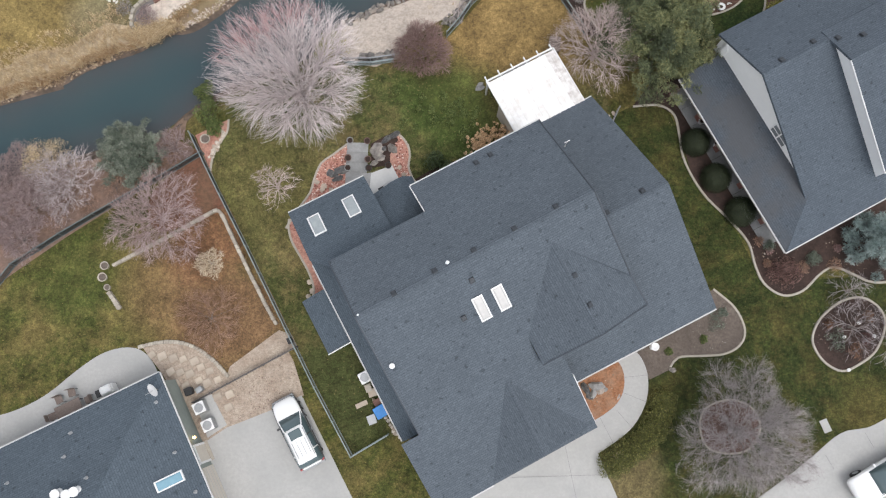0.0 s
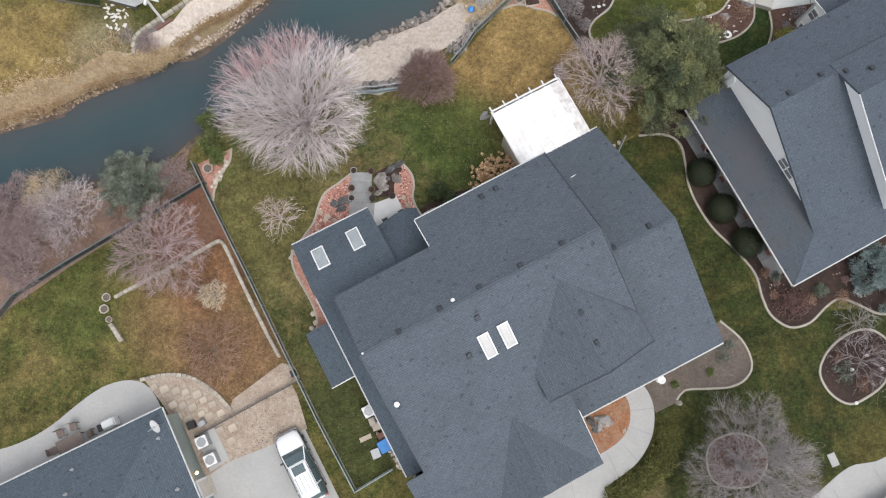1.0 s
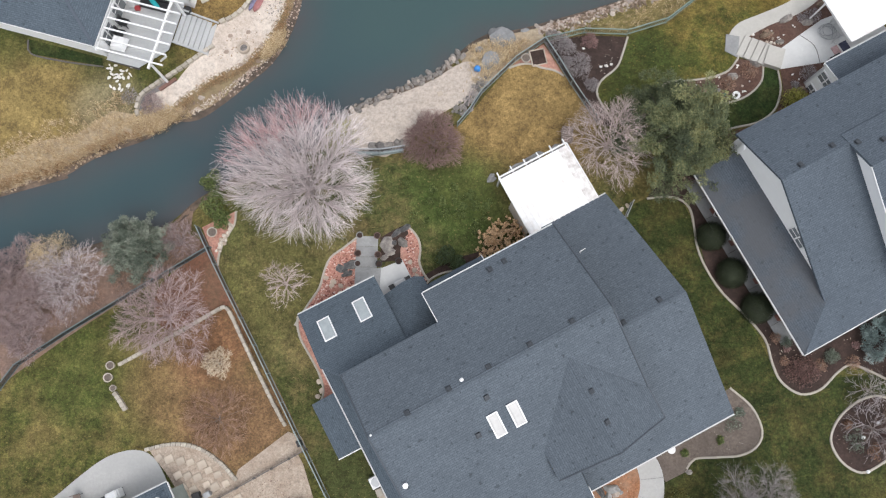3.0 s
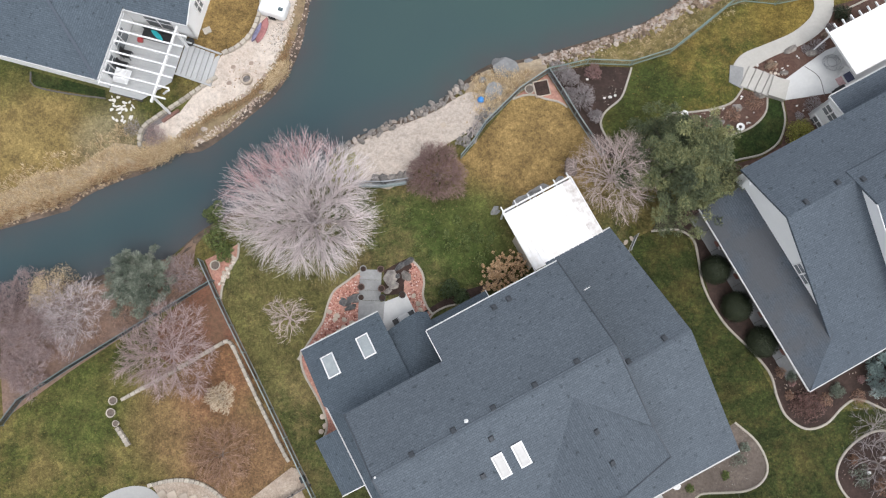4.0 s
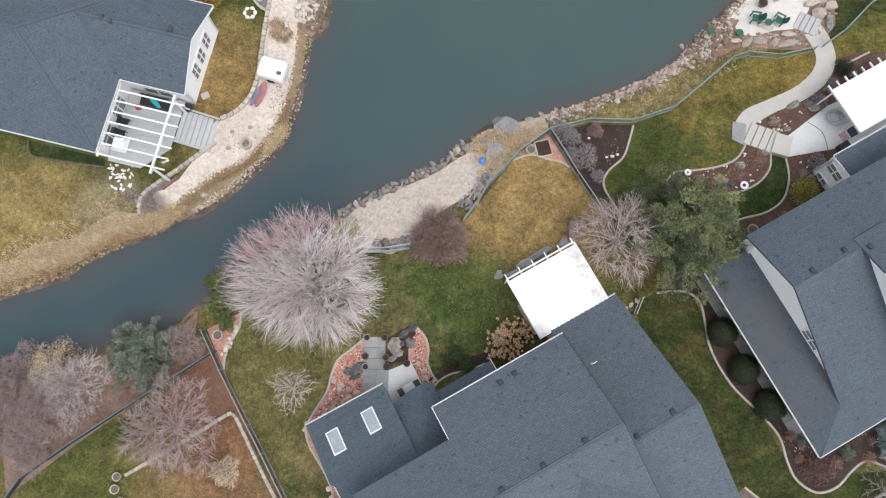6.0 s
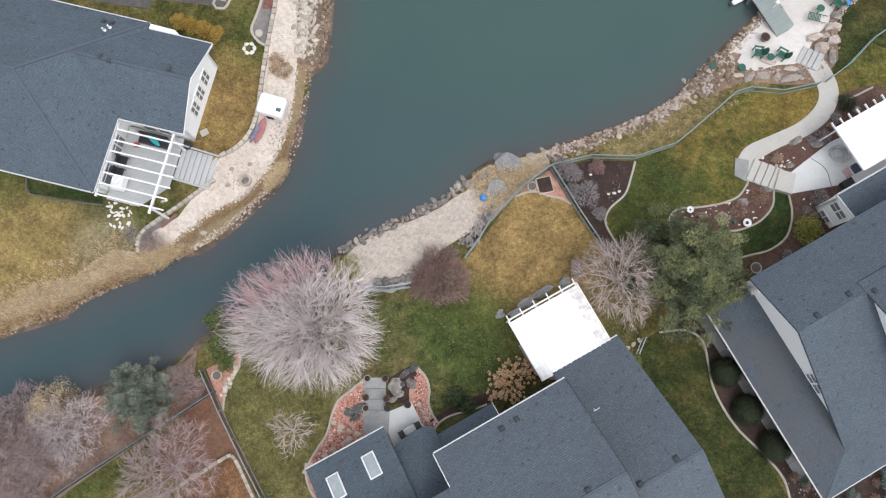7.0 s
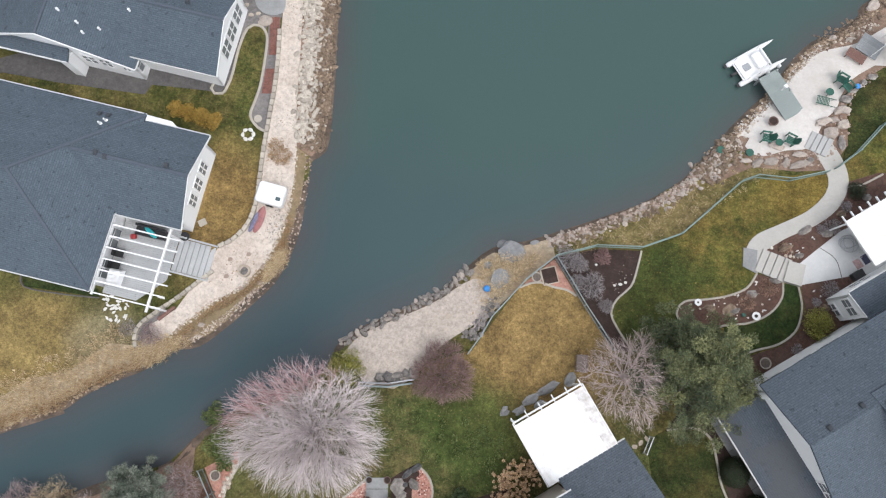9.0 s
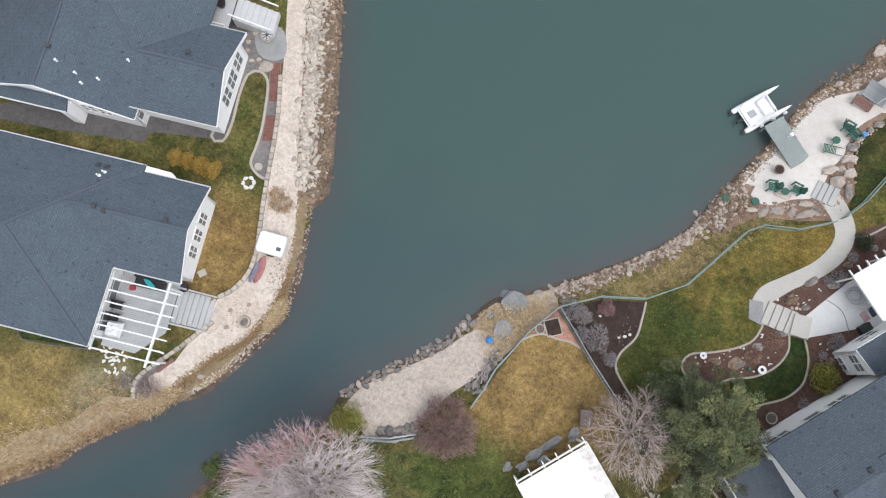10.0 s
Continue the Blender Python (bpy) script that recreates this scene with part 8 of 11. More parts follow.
for k, (p, w, d, h, a) in enumerate((
    ((27.97, 41.30), 1.2, 0.8, 0.7, 20), ((28.37, 40.29), 1.3, 1.1, 0.7, 20), ((29.26, 42.13), 0.9, 0.7, 0.5, 30), ((29.32, 40.96), 0.8, 0.8, 0.6, 10), ((29.84, 43.00), 0.8, 0.7, 0.5, 0), ((28.97, 39.47), 0.7, 1.3, 0.5, 0), ((28.70, 41.35), 0.8, 0.6, 0.5, 0), ((24.35, 39.51), 1.4, 0.7, 0.5, 160), ((25.79, 37.93), 1.5, 0.7, 0.4, 15), ((23.76, 38.29), 1.0, 0.7, 0.4, 0), ((30.44, 43.70), 0.7, 0.5, 0.4, 0), ((31.37, 44.31), 0.6, 0.5, 0.4, 0),
    ((22.77, 38.26), 0.9, 0.7, 0.4, 40), ((24.81, 38.15), 0.9, 0.6, 0.4, 70), ((25.82, 38.72), 0.9, 0.6, 0.4, 0), ((29.70, 42.10), 0.7, 0.6, 0.5, 0), ((32.09, 44.75), 0.7, 0.5, 0.4, 0), ((26.56, 38.25), 0.7, 0.5, 0.3, 30), ((22.02, 38.49), 0.8, 0.5, 0.4, 0), ((30.16, 48.54), 0.7, 0.5, 0.5, 10), ((31.29, 48.30), 0.6, 0.4, 0.4, 10), ((33.66, 51.21), 1.1, 0.9, 0.6, 40),
)):
    boulder(*p, w, d, h, a, (PALE_BOULDERS + BOULDERS)[k % 6], "pinkish landscape boulder above the sand", "boulders round the sand beach")
for k, (p, w, d, h, a) in enumerate((
    ((22.9, 29.3), 1.4, 0.9, 0.5, 20), ((17.97, 27.36), 1.1, 0.7, 0.4, 0), ((19.74, 27.12), 1.0, 0.6, 0.4, 20), ((23.87, 31.66), 1.2, 0.8, 0.5, 20), ((25.42, 32.85), 1.4, 0.7, 0.5, 30), ((27.00, 32.60), 1.2, 0.8, 0.5, 20), ((28.20, 34.02), 0.9, 0.7, 0.4, 20), ((29.82, 33.98), 0.8, 0.6, 0.4, 0), ((26.13, 27.17), 0.9, 0.7, 0.4, 0), ((24.79, 31.02), 0.8, 0.5, 0.4, 0), ((30.19, 35.22), 0.9, 0.7, 0.4, 0),
)):
    boulder(*p, w * 0.8, d * 0.75, h, a, BED_BOULDERS[k % 5], "pink-grey boulder in red mulch", "boulders in the mulch beds")
boulder(*(16.15, -0.15), 0.5, 0.35, 0.25, 0, BED_BOULDERS[0], "tan boulder at the corner of a curb")
boulder(*(-18.85, 27.14), 0.6, 0.4, 0.3, 0, PALE_BOULDERS[1], "pale stone on the channel bank")

BROWN_STONE = [stone_mesh("riprap_stone", 110 + s, 0.75, ROCK_BROWN, 0.2) for s in range(5)]
PALE_STONE = [stone_mesh("riprap_stone", 40 + s, 0.7, ROCK_PALE, 0.25) for s in range(6)]
WHITE_STONE = [stone_mesh("shore_stone", 210 + s, 0.7, ROCK_WHITE, 0.25) for s in range(3)]
CREAM_STONE = [stone_mesh("riprap_stone", 240 + s, 0.75, ROCK_CREAM, 0.2) for s in range(5)]
PINK_STONE = [stone_mesh("shore_stone", 220 + s, 0.7, ROCK_PALE, 0.3) for s in range(2)] + BROWN_STONE[:4]
SHORE_STONE = [stone_mesh("shore_stone", 270 + s, 0.6, ROCK_PALE, 0.34) for s in range(5)] + BROWN_STONE[:3]
GREY_STONE = [stone_mesh("shore_stone", 60 + s, 0.7, ROCK, 0.22) for s in range(6)]


def stone_line(name, points, count, size, spread, meshes, label, seed, bias=0.0):
    """Single stones heaped along a line of the shore."""
    rnd = random.Random(seed)
    t = thing(name, 0, 0, 0, 0, label, "riprap")
    line = spline(points, 0.1)
    places = []
    for _ in range(count * 9):
        if len(places) >= count:
            break
        k = rnd.randint(0, len(line) - 2)
        x, y = line[k]
        d = Vector((line[k + 1][0] - x, line[k + 1][1] - y)).normalized()
        o = rnd.gauss(bias, spread)
        x, y = x - d.y * o, y + d.x * o
        s = size * rnd.uniform(0.6, 1.3)
        if any((x - q[0]) ** 2 + (y - q[1]) ** 2 < (0.27 * (s + q[4])) ** 2 for q in places):
            continue
        places.append((x, y, max(land_at(x, y), WATER_LEVEL - 0.05) + s * 0.12, rnd.uniform(0, 360), s))
    places = [(x, y, z, a, (q * rnd.uniform(0.9, 1.45), q * rnd.uniform(0.7, 1.1), q)) for x, y, z, a, q in places]
    pieces(t, "stone", meshes, places, seed, 25)
    return t


def rubble(name, outline, count, size, material, label, seed):
    """Small stones past counting, joined."""
    rnd = random.Random(seed)
    v, f = [], []
    for x, y in scatter(outline, count, seed):
        s, z, a = size * rnd.uniform(0.4, 1.5), max(land_at(x, y), WATER_LEVEL - 0.1), rnd.uniform(0, 6.28)
        k = len(v)
        for r, h, n in ((0.62, -0.1, 5), (0.58, 0.3, 5), (0.3, 0.55, 5)):
            for j in range(n):
                w = a + 6.28319 * j / n
                rr = r * s * rnd.uniform(0.75, 1.2)
                v.append((x + math.cos(w) * rr, y + math.sin(w) * rr, z + h * s * rnd.uniform(0.8, 1.2)))
        for q in (0, 5):
            for j in range(5):
                f.append((k + q + j, k + q + (j + 1) % 5, k + q + 5 + (j + 1) % 5, k + q + 5 + j))
        f.append(tuple(k + 10 + j for j in range(5)))
    return tagged(mesh_object(name, v, f, material), label, "stones", kind="stuff")


stone_line("stone_riprap", [(6.84, 32.97), (9.60, 33.62), (11.77, 34.43), (14.38, 35.32), (17.28, 36.94), (19.48, 39.09), (21.25, 40.76)], 298, 0.36, 0.22, SHORE_STONE, "pale pink shore stones below the lawn", 3, -0.38)
stone_line("stone_riprap", [(-8.70, 25.41), (-6.84, 26.50), (-4.78, 27.34), (-2.70, 28.36), (-0.60, 29.38), (1.01, 30.67)], 110, 0.52, 0.14, GREY_STONE + PALE_STONE[:3], "grey stones edging the gravel beach", 4, 0.12)
stone_line("stone_riprap", [(21.73, 40.85), (23.05, 42.02), (24.36, 43.11), (25.33, 44.00), (26.04, 44.89), (26.94, 46.02), (27.93, 46.97), (29.19, 47.68)], 280, 0.17, 0.2, WHITE_STONE + PALE_STONE[:4], "small pale stones edging the sand beach", 5, 0.0)
stone_line("stone_riprap", [(18.73, 37.46), (19.86, 38.39), (20.80, 39.33), (21.80, 39.99)], 110, 0.42, 0.42, PINK_STONE, "pinkish rocks beside the sand beach", 25, 0.0)
stone_line("stone_riprap", [(28.99, 48.09), (30.40, 48.64), (32.72, 49.95), (34.72, 51.79)], 130, 0.3, 0.35, BROWN_STONE, "brown stones on the far shore", 26, 0.1)
rubble("bank_stones", [(18.99, 37.63), (21.41, 40.60), (23.34, 42.53), (26.51, 45.73), (28.72, 47.85), (30.73, 48.38), (33.63, 50.50), (33.61, 49.18), (31.00, 47.91), (28.54, 47.08), (26.85, 45.53), (23.66, 42.20), (21.84, 39.75), (19.65, 37.16)], 420, 0.14, STONES_PALE, "pale rubble along the sand beach", 27)
rubble("bank_stones", [(19.08, 38.18), (21.43, 41.08), (23.45, 43.02), (26.54, 46.24), (28.58, 48.09), (30.42, 48.69), (32.84, 50.38), (34.64, 52.15), (34.70, 51.45), (32.85, 49.71), (30.43, 48.07), (28.67, 47.48), (26.73, 45.70), (23.68, 42.49), (21.66, 40.47), (19.39, 37.69)], 520, 0.17, STONES_BROWN, "brown stones at the waterline", 29)
rubble("bank_stones", [(6.83, 32.88), (11.81, 34.66), (14.43, 35.59), (17.31, 37.13), (19.52, 39.27), (19.79, 38.67), (17.58, 36.45), (14.51, 34.90), (11.78, 33.93), (6.97, 32.26)], 600, 0.18, STONES_PINK, "pinkish rubble between shore stones", 30)
rubble("bank_stones", [(22.09, 38.94), (24.86, 38.95), (26.46, 38.96), (27.21, 39.85), (28.96, 42.01), (30.29, 43.99), (32.46, 45.54), (32.77, 45.04), (30.24, 42.98), (29.43, 39.32), (27.80, 37.64), (22.34, 38.02)], 260, 0.16, STONES_PINK, "pinkish rubble behind the sand beach", 28)
for rip, meshes, lab, sd, off in (
    ([(-10.3, 40.3), (-9.87, 42.56), (-9.62, 45.26), (-9.38, 48.94), (-9.12, 52.70), (-8.95, 56.54)], BROWN_STONE, "brown riprap at the water's edge", 6, 0.2),
    ([(-10.7, 40.3), (-10.3, 42.56), (-10.05, 45.26), (-9.82, 48.94), (-9.6, 52.70), (-9.4, 56.54)], BROWN_STONE + CREAM_STONE[:2], "mixed brown and cream riprap", 61, 0.25),
    ([(-11.1, 40.9), (-10.95, 43.76), (-10.75, 46.90), (-10.55, 50.58), (-10.35, 53.86), (-10.2, 56.25)], CREAM_STONE, "cream riprap above the water", 7, 0.1),
    ([(-11.6, 40.9), (-11.5, 43.76), (-11.35, 46.90), (-11.1, 50.58), (-10.95, 53.86), (-10.8, 56.25)], CREAM_STONE, "cream riprap beside the sand path", 71, 0.0),
):
    stone_line("stone_riprap", rip, 230, 0.46, 0.2, meshes, lab, sd, off)
RIP_IN = [(-11.83, 40.91), (-11.86, 43.72), (-11.68, 46.85), (-11.42, 51.44), (-11.23, 55.68), (-9.4, 62)]
rubble("riprap_rubble", RIP_IN + [(-7.5, 62), (-10.01, 55.85), (-10.21, 51.59), (-10.53, 46.96), (-10.68, 43.80), (-10.78, 40.54)], 420, 0.2, STONES_PALE, "cream rubble between the riprap stones", 8)
rubble("riprap_rubble", [(-10.78, 40.54), (-10.68, 43.80), (-10.53, 46.96), (-10.21, 51.59), (-10.01, 55.85), (-7.5, 62), (-6.3, 62), (-8.95, 56.06), (-9.21, 51.75), (-9.42, 47.10), (-9.59, 43.92), (-10.08, 40.57)], 480, 0.2, STONES_BROWN, "brown rubble at the waterline", 9)
rubble("bank_stones", [(-20.89, 25.28), (-16.84, 27.21), (-15.26, 28.65), (-13.52, 30.30), (-12.38, 32.33), (-11.49, 35.03), (-11.08, 38.13), (-10.81, 40.01), (-11.33, 40.11), (-11.71, 38.17), (-12.11, 35.17), (-13.06, 32.64), (-14.19, 30.59), (-15.81, 29.06), (-17.29, 27.79), (-21.12, 25.98)], 420, 0.11, STONES_PINK, "small stones along the brown bank", 10)
rubble("bank_stones", [(x + 0.12, y - 0.18) for x, y in PATH_OUT[:11]] + [(x - 0.06, y + 0.1) for x, y in PATH_OUT[10::-1]], 420, 0.13, STONES_PALE, "pale cobbles at the edge of the sand path", 11)
rubble("bank_stones", [(-19.6, 25.75), (-17.6, 27.1), (-16.1, 28.3), (-14.6, 29.6), (-13.7, 30.5), (-12.75, 32.0), (-12.9, 32.3), (-13.95, 30.75), (-14.9, 29.85), (-16.4, 28.6), (-17.9, 27.4), (-19.7, 26.15)], 480, 0.08, STONES_PALE, "small pale stones at the foot of the bank", 17)
rubble("bank_stones", [(-33.34, 20.04), (-31.27, 20.81), (-28.98, 21.58), (-27.14, 22.72), (-25.05, 23.60), (-24.87, 23.38), (-27.09, 22.42), (-28.98, 21.23), (-31.32, 20.50), (-33.40, 19.69)], 190, 0.13, STONES_BROWN, "small stones under the reed bank", 12)
rubble("mulch_litter", [(21.6, 9.6), (23.2, 7.0), (24.4, 5.9), (26.8, 6.4), (29.8, 8.0), (28.9, 9.0), (25.6, 8.8), (23.3, 10.4)], 170, 0.07, STONES_PALE, "pale stones and litter on the mulch bed", 41)
rubble("beach_stones", [(0.93, 26.76), (0.10, 25.79), (1.28, 25.37), (2.36, 27.33), (3.42, 28.51), (2.22, 28.54)], 60, 0.3, STONES_GREY, "grey stones behind the gravel beach", 13)
rubble("beach_stones", [(-5.9, 23.0), (-4.76, 22.75), (-3.2, 23.05), (-3.4, 23.6), (-4.7, 23.2)], 24, 0.5, STONES_GREY, "grey rocks at the back of the beach", 14)
rubble("bed_stones", [(-16.62, 14.92), (-16.14, 16.16), (-15.81, 17.20), (-16.17, 17.35), (-16.58, 16.31), (-16.90, 15.20)], 55, 0.2, STONES_PALE, "white stones in the corner bed", 15)
rubble("path_pebbles", [(-14.4, 33.4), (-13.1, 33.3), (-12.5, 36.0), (-12.4, 38.6), (-13.4, 38.4), (-13.6, 35.6)], 260, 0.085, STONES_GREY, "dark pebbles scattered beside the trailer", 36)
rubble("path_pebbles", [(-12.67, 55.07), (-11.27, 55.20), (-11.73, 42.41), (-12.26, 38.14), (-13.84, 38.07), (-13.25, 44.53)], 260, 0.06, STONES_BROWN, "scattered pebbles on the sand path", 32)
rubble("path_pebbles", [(-8.04, 24.76), (-4.77, 27.02), (0.63, 29.50), (1.17, 27.76), (-1.94, 24.85), (-4.76, 22.59)], 900, 0.04, STONES_PALE, "pebbles on the gravel beach", 33)
rubble("path_pebbles", [(-14.55, -0.63), (-10.71, 1.30), (-10.10, 0.44), (-9.44, -1.79), (-14.40, -3.76), (-15.46, -1.86)], 700, 0.07, STONES_PINK, "loose pebbles on the gravel strip", 34)
rubble("path_pebbles", [(-20.33, 1.38), (-16.99, 1.30), (-14.82, -0.63), (-16.82, -1.86), (-18.59, -1.48)], 420, 0.06, STONES_PINK, "loose pebbles between paving stones", 35)
rubble("path_pebbles", [(-17.01, 29.80), (-15.02, 31.40), (-13.43, 33.88), (-13.04, 35.98), (-14.21, 35.11), (-15.78, 33.03), (-17.56, 31.42), (-18.17, 30.21)], 130, 0.08, STONES_BROWN, "scattered dark pebbles on the sand path", 16)
rubble("bed_stones", [(22.67, 31.69), (23.89, 31.86), (24.99, 31.01), (24.74, 30.61), (23.39, 31.06)], 14, 0.18, STONES_PALE, "white stones in the mulch bed", 17)
rubble("bed_stones", ISLE_A[:6] + [(16.90, 26.59), (20.89, 26.70), (22.88, 28.44)], 40, 0.12, STONES_PALE, "white stones in the boulder island", 18)
rubble("mulch_chips", [(15.46, 19.13), (17.42, 16.97), (19.10, 13.78), (21.14, 10.52), (22.54, 7.17), (24.20, 5.24), (26.92, 6.69), (28.17, 7.17), (30.49, 6.16), (31.38, 7.17), (26.66, 8.39), (24.26, 8.80), (21.35, 13.78), (19.16, 18.48)], 420, 0.05, STONES_BROWN, "pale bark chips in the mulch", 40)
rubble("mulch_chips", [(7.72, 31.50), (10.21, 31.94), (13.34, 31.63), (12.52, 29.30), (10.99, 27.52), (11.63, 25.53), (10.64, 25.56), (9.06, 28.37)], 140, 0.05, STONES_PALE, "pale bark chips in the corner bed", 41)
rubble("mulch_chips", [p for p in RING], 130, 0.05, STONES_PINK, "pale bark chips in the island bed", 42)
rubble("mulch_chips", [(14.97, -0.15), (16.60, 1.02), (19.77, 1.29), (21.04, 2.58), (19.29, 5.16), (16.67, 2.39)], 150, 0.05, STONES_GREY, "small stones on the soil bed", 43)
rubble("bed_gravel", NORTH_BED + [(-6.73, 14.24), (-6.92, 12.33), (-8.48, 10.47), (-10.03, 9.57)], 1900, 0.1, STONES_SALMON, "salmon gravel beside the garden steps", 44)
rubble("bed_gravel", EAST_BED + [(-2.03, 12.14), (-2.93, 12.16), (-3.36, 14.48)], 900, 0.1, STONES_SALMON, "salmon gravel round flagstones", 45)
rubble("bed_gravel", WEST_BED + [(-7.3, 5.5), (-8.4, 10)], 500, 0.075, STONES_SALMON, "salmon gravel along the house", 46)
rubble("bed_stones", [(-4.98, -1.48), (-2.22, -5.27), (-1.45, -6.01), (-3.00, -4.52)], 30, 0.2, STONES_PALE, "rubble beside the house wall", 19)

# broken white slab stones by the channel house
CRAZY = [stone_mesh("white_stone", 300 + q, 0.5, ROCK_WHITE, 0.3) for q in range(5)]
for k, (x, y) in enumerate(scatter([(-25.73, 29.47), (-23.89, 29.44), (-23.7, 28.32), (-24.3, 27.35), (-25.3, 27.5), (-25.6, 28.35)], 30, 21)):
    o = new("white_stone", CRAZY[k % 5])
    o.location, o.scale, o.rotation_euler = (x, y, land_at(x, y) + 0.03), (0.2 + 0.3 * ((k * 37) % 10) / 10, 0.16 + 0.2 * ((k * 53) % 10) / 10, 0.14), (0, 0, k * 2.1)
    tagged(o, "flat white stone set in the grass", "stepping stone", "white stones in the grass")

# ---------------------------------------------------------------- paving stones
rnd = random.Random(8)
flags = thing("paver_patio_stones", 0, 0, 0, 0, "cream square paving stones set in gravel", "paving")
paver = block_mesh("paver", 0.55, 0.5, 0.03, PAVER, 0.03)
pieces(flags, "paver", [paver], [(x, y, 0.09, 30 + rnd.uniform(-8, 8), rnd.uniform(0.85, 1.15)) for x, y in ((-19.20, 0.80), (-18.41, 0.68), (-17.74, 0.60), (-19.91, 0.91), (-18.55, -0.25), (-17.88, -0.29), (-17.21, -0.40), (-16.49, 0.06), (-15.86, -0.21), (-16.01, -1.02), (-16.56, -0.86), (-16.95, 0.45), (-15.26, -1.97), (-14.45, -2.66), (-14.42, -1.78), (-17.44, -1.21), (-18.14, -1.09), (-15.28, -0.79))], 2, 1)
flags2 = thing("bed_flagstones", 0, 0, 0, 0, "cream flagstones in salmon gravel", "paving")
flag = [stone_mesh("flagstone", 80 + s, 0.25, PAVER, 0.12) for s in range(4)]
pieces(flags2, "flagstone", flag, [(x, y, 0.05, rnd.uniform(0, 360), (rnd.uniform(0.4, 0.6), rnd.uniform(0.4, 0.55), 0.3)) for x, y in ((-8.82, 13.21), (-8.30, 12.93), (-7.79, 12.65), (-8.42, 12.66), (-7.83, 12.04), (-7.20, 12.41), (-8.18, 11.78), (-8.88, 11.42), (-9.46, 11.02), (-2.89, 14.31), (-2.59, 13.76), (-2.40, 13.30), (-9.16, 5.96), (-8.95, 5.36), (-9.21, 4.96))], 2, 1)
wh = thing("stone_ring", *(-15.48, 41.28), land_at(*(-15.48, 41.28)), 0, "ring of white stones round a small bed", "stone ring")
pieces(wh, "stone", [WHITE_STONE[1]], [(math.cos(k * 1.047) * 0.4, math.sin(k * 1.047) * 0.4, 0.05, k * 60 + 90, (0.42, 0.32, 0.3)) for k in range(6)], 2, 3)

# ---------------------------------------------------------------- garden steps
def garden_steps(a, b, width, treads, rise, material, label, thick=0.16, start=None):
    """Slabs from a down to b."""
    t = thing("garden_steps", *a, 0, math.degrees(math.atan2(b[1] - a[1], b[0] - a[0])), label, "steps")
    length = math.hypot(b[0] - a[0], b[1] - a[1])
    z = land_at(*b) + 0.05 if start is None else start
    run = length / treads
    for k in range(treads):
        top = z + rise * (treads - k)
        box("step", k * run, (k + 1) * run - 0.02, -width / 2, width / 2, top - rise - 0.25, top, material, t, bevel=0.015)
    return t


a, b = (-6.06, 12.50), (-5.97, 16.25)
garden_steps(a, b, 1.55, 5, 0.035, GREY_SLAB, "grey slab garden steps between potted plants")
drape("pavement", [(-6.73, 12.40), (-6.73, 13.6), (-4.9, 13.95), (-4.8, 11.15), (-6.93, 11.19)], 0.15, GREY_SLAB, "grey slab landing by the house", "patio")
drape("pavement", [(-4.95, 13.89), (-3.44, 14.48), (-2.41, 12.42), (-4.58, 11.14), (-5.04, 12.48)], 0.16, CONCRETE_WHITE, "pale concrete landing at the back door", "patio")
garden_steps((23.73, 29.83), (21.84, 30.81), 1.75, 4, 0.1, CONCRETE_WARM, "broad pale concrete garden steps", start=land_at(*(21.84, 30.81)) + 0.08)
drape("pavement", [(23.82, 30.60), (24.98, 30.24), (24.48, 28.72), (23.25, 29.15)], 0.5, CONCRETE_WARM, "concrete landing above the garden steps", "patio", depth=0.6)
garden_steps((28.01, 39.07), (26.62, 39.93), 1.5, 4, 0.08, CONCRETE, "concrete steps down to the sand beach", start=land_at(*(26.62, 39.93)) + 0.06)
drape("pavement", [(20.88, 31.74), (21.85, 31.51), (21.56, 29.80), (20.67, 30.35)], 0.09, GREY_SLAB, "dark stone landing on the garden path", "patio")
edging("patio_joint", [(26.35, 31.55), (27.36, 30.67), (27.66, 29.21)], 0.05, 0.012, GRAVEL_GREY, "dark scored curve in a concrete patio", lift=0.06, category="joint", kind="structure")


def pot(x, y, r, h, material, label, z=None, group="pots on the garden steps", soil=0.84, fill=None):
    p = thing("plant_pot", x, y, land_at(x, y) + 0.05 if z is None else z, 0, label, "plant pot", group)
    lathe("pot", [(r * 0.65, 0), (r * 0.9, h * 0.7), (r, h * 0.85), (r * 1.06, h), (r * 0.9, h), (r * 0.85, h * 0.88)], material, p, segments=14)
    lathe("soil", [(r * soil, h * 0.8), (r * soil * 0.95, h * 0.92)], fill or MULCH, p, segments=14)
    return p


for px, m in (((-6.45, 16.18), GREY_SLAB), ((-5.21, 16.15), TERRACOTTA), ((-6.57, 14.89), TERRACOTTA), ((-5.14, 14.78), TERRACOTTA), ((-5.07, 14.13), PLASTIC_BLACK), ((-3.68, 14.33), PLASTIC_BLACK), ((-6.57, 14.16), GREY_SLAB)):
    pot(*px, 0.24, 0.42, m, "round glazed plant pot on garden steps", 0.15)
pot(*(-17.22, 16.61), 0.36, 0.4, WALL_BLOCK, "pale concrete planter in the corner bed", group="concrete planters", fill=EARTH)
pot(*(-23.56, 7.11), 0.29, 0.45, WALL_BLOCK, "pale concrete planter by the block wall", group="concrete planters", fill=EARTH)
pot(*(-23.64, 6.29), 0.31, 0.45, WALL_BLOCK, "pale concrete planter by the block wall", group="concrete planters", fill=EARTH)
pot(*(-23.26, 5.57), 0.22, 0.4, WALL_BLOCK, "dark-soiled planter by the block wall", group="concrete planters", fill=EARTH)
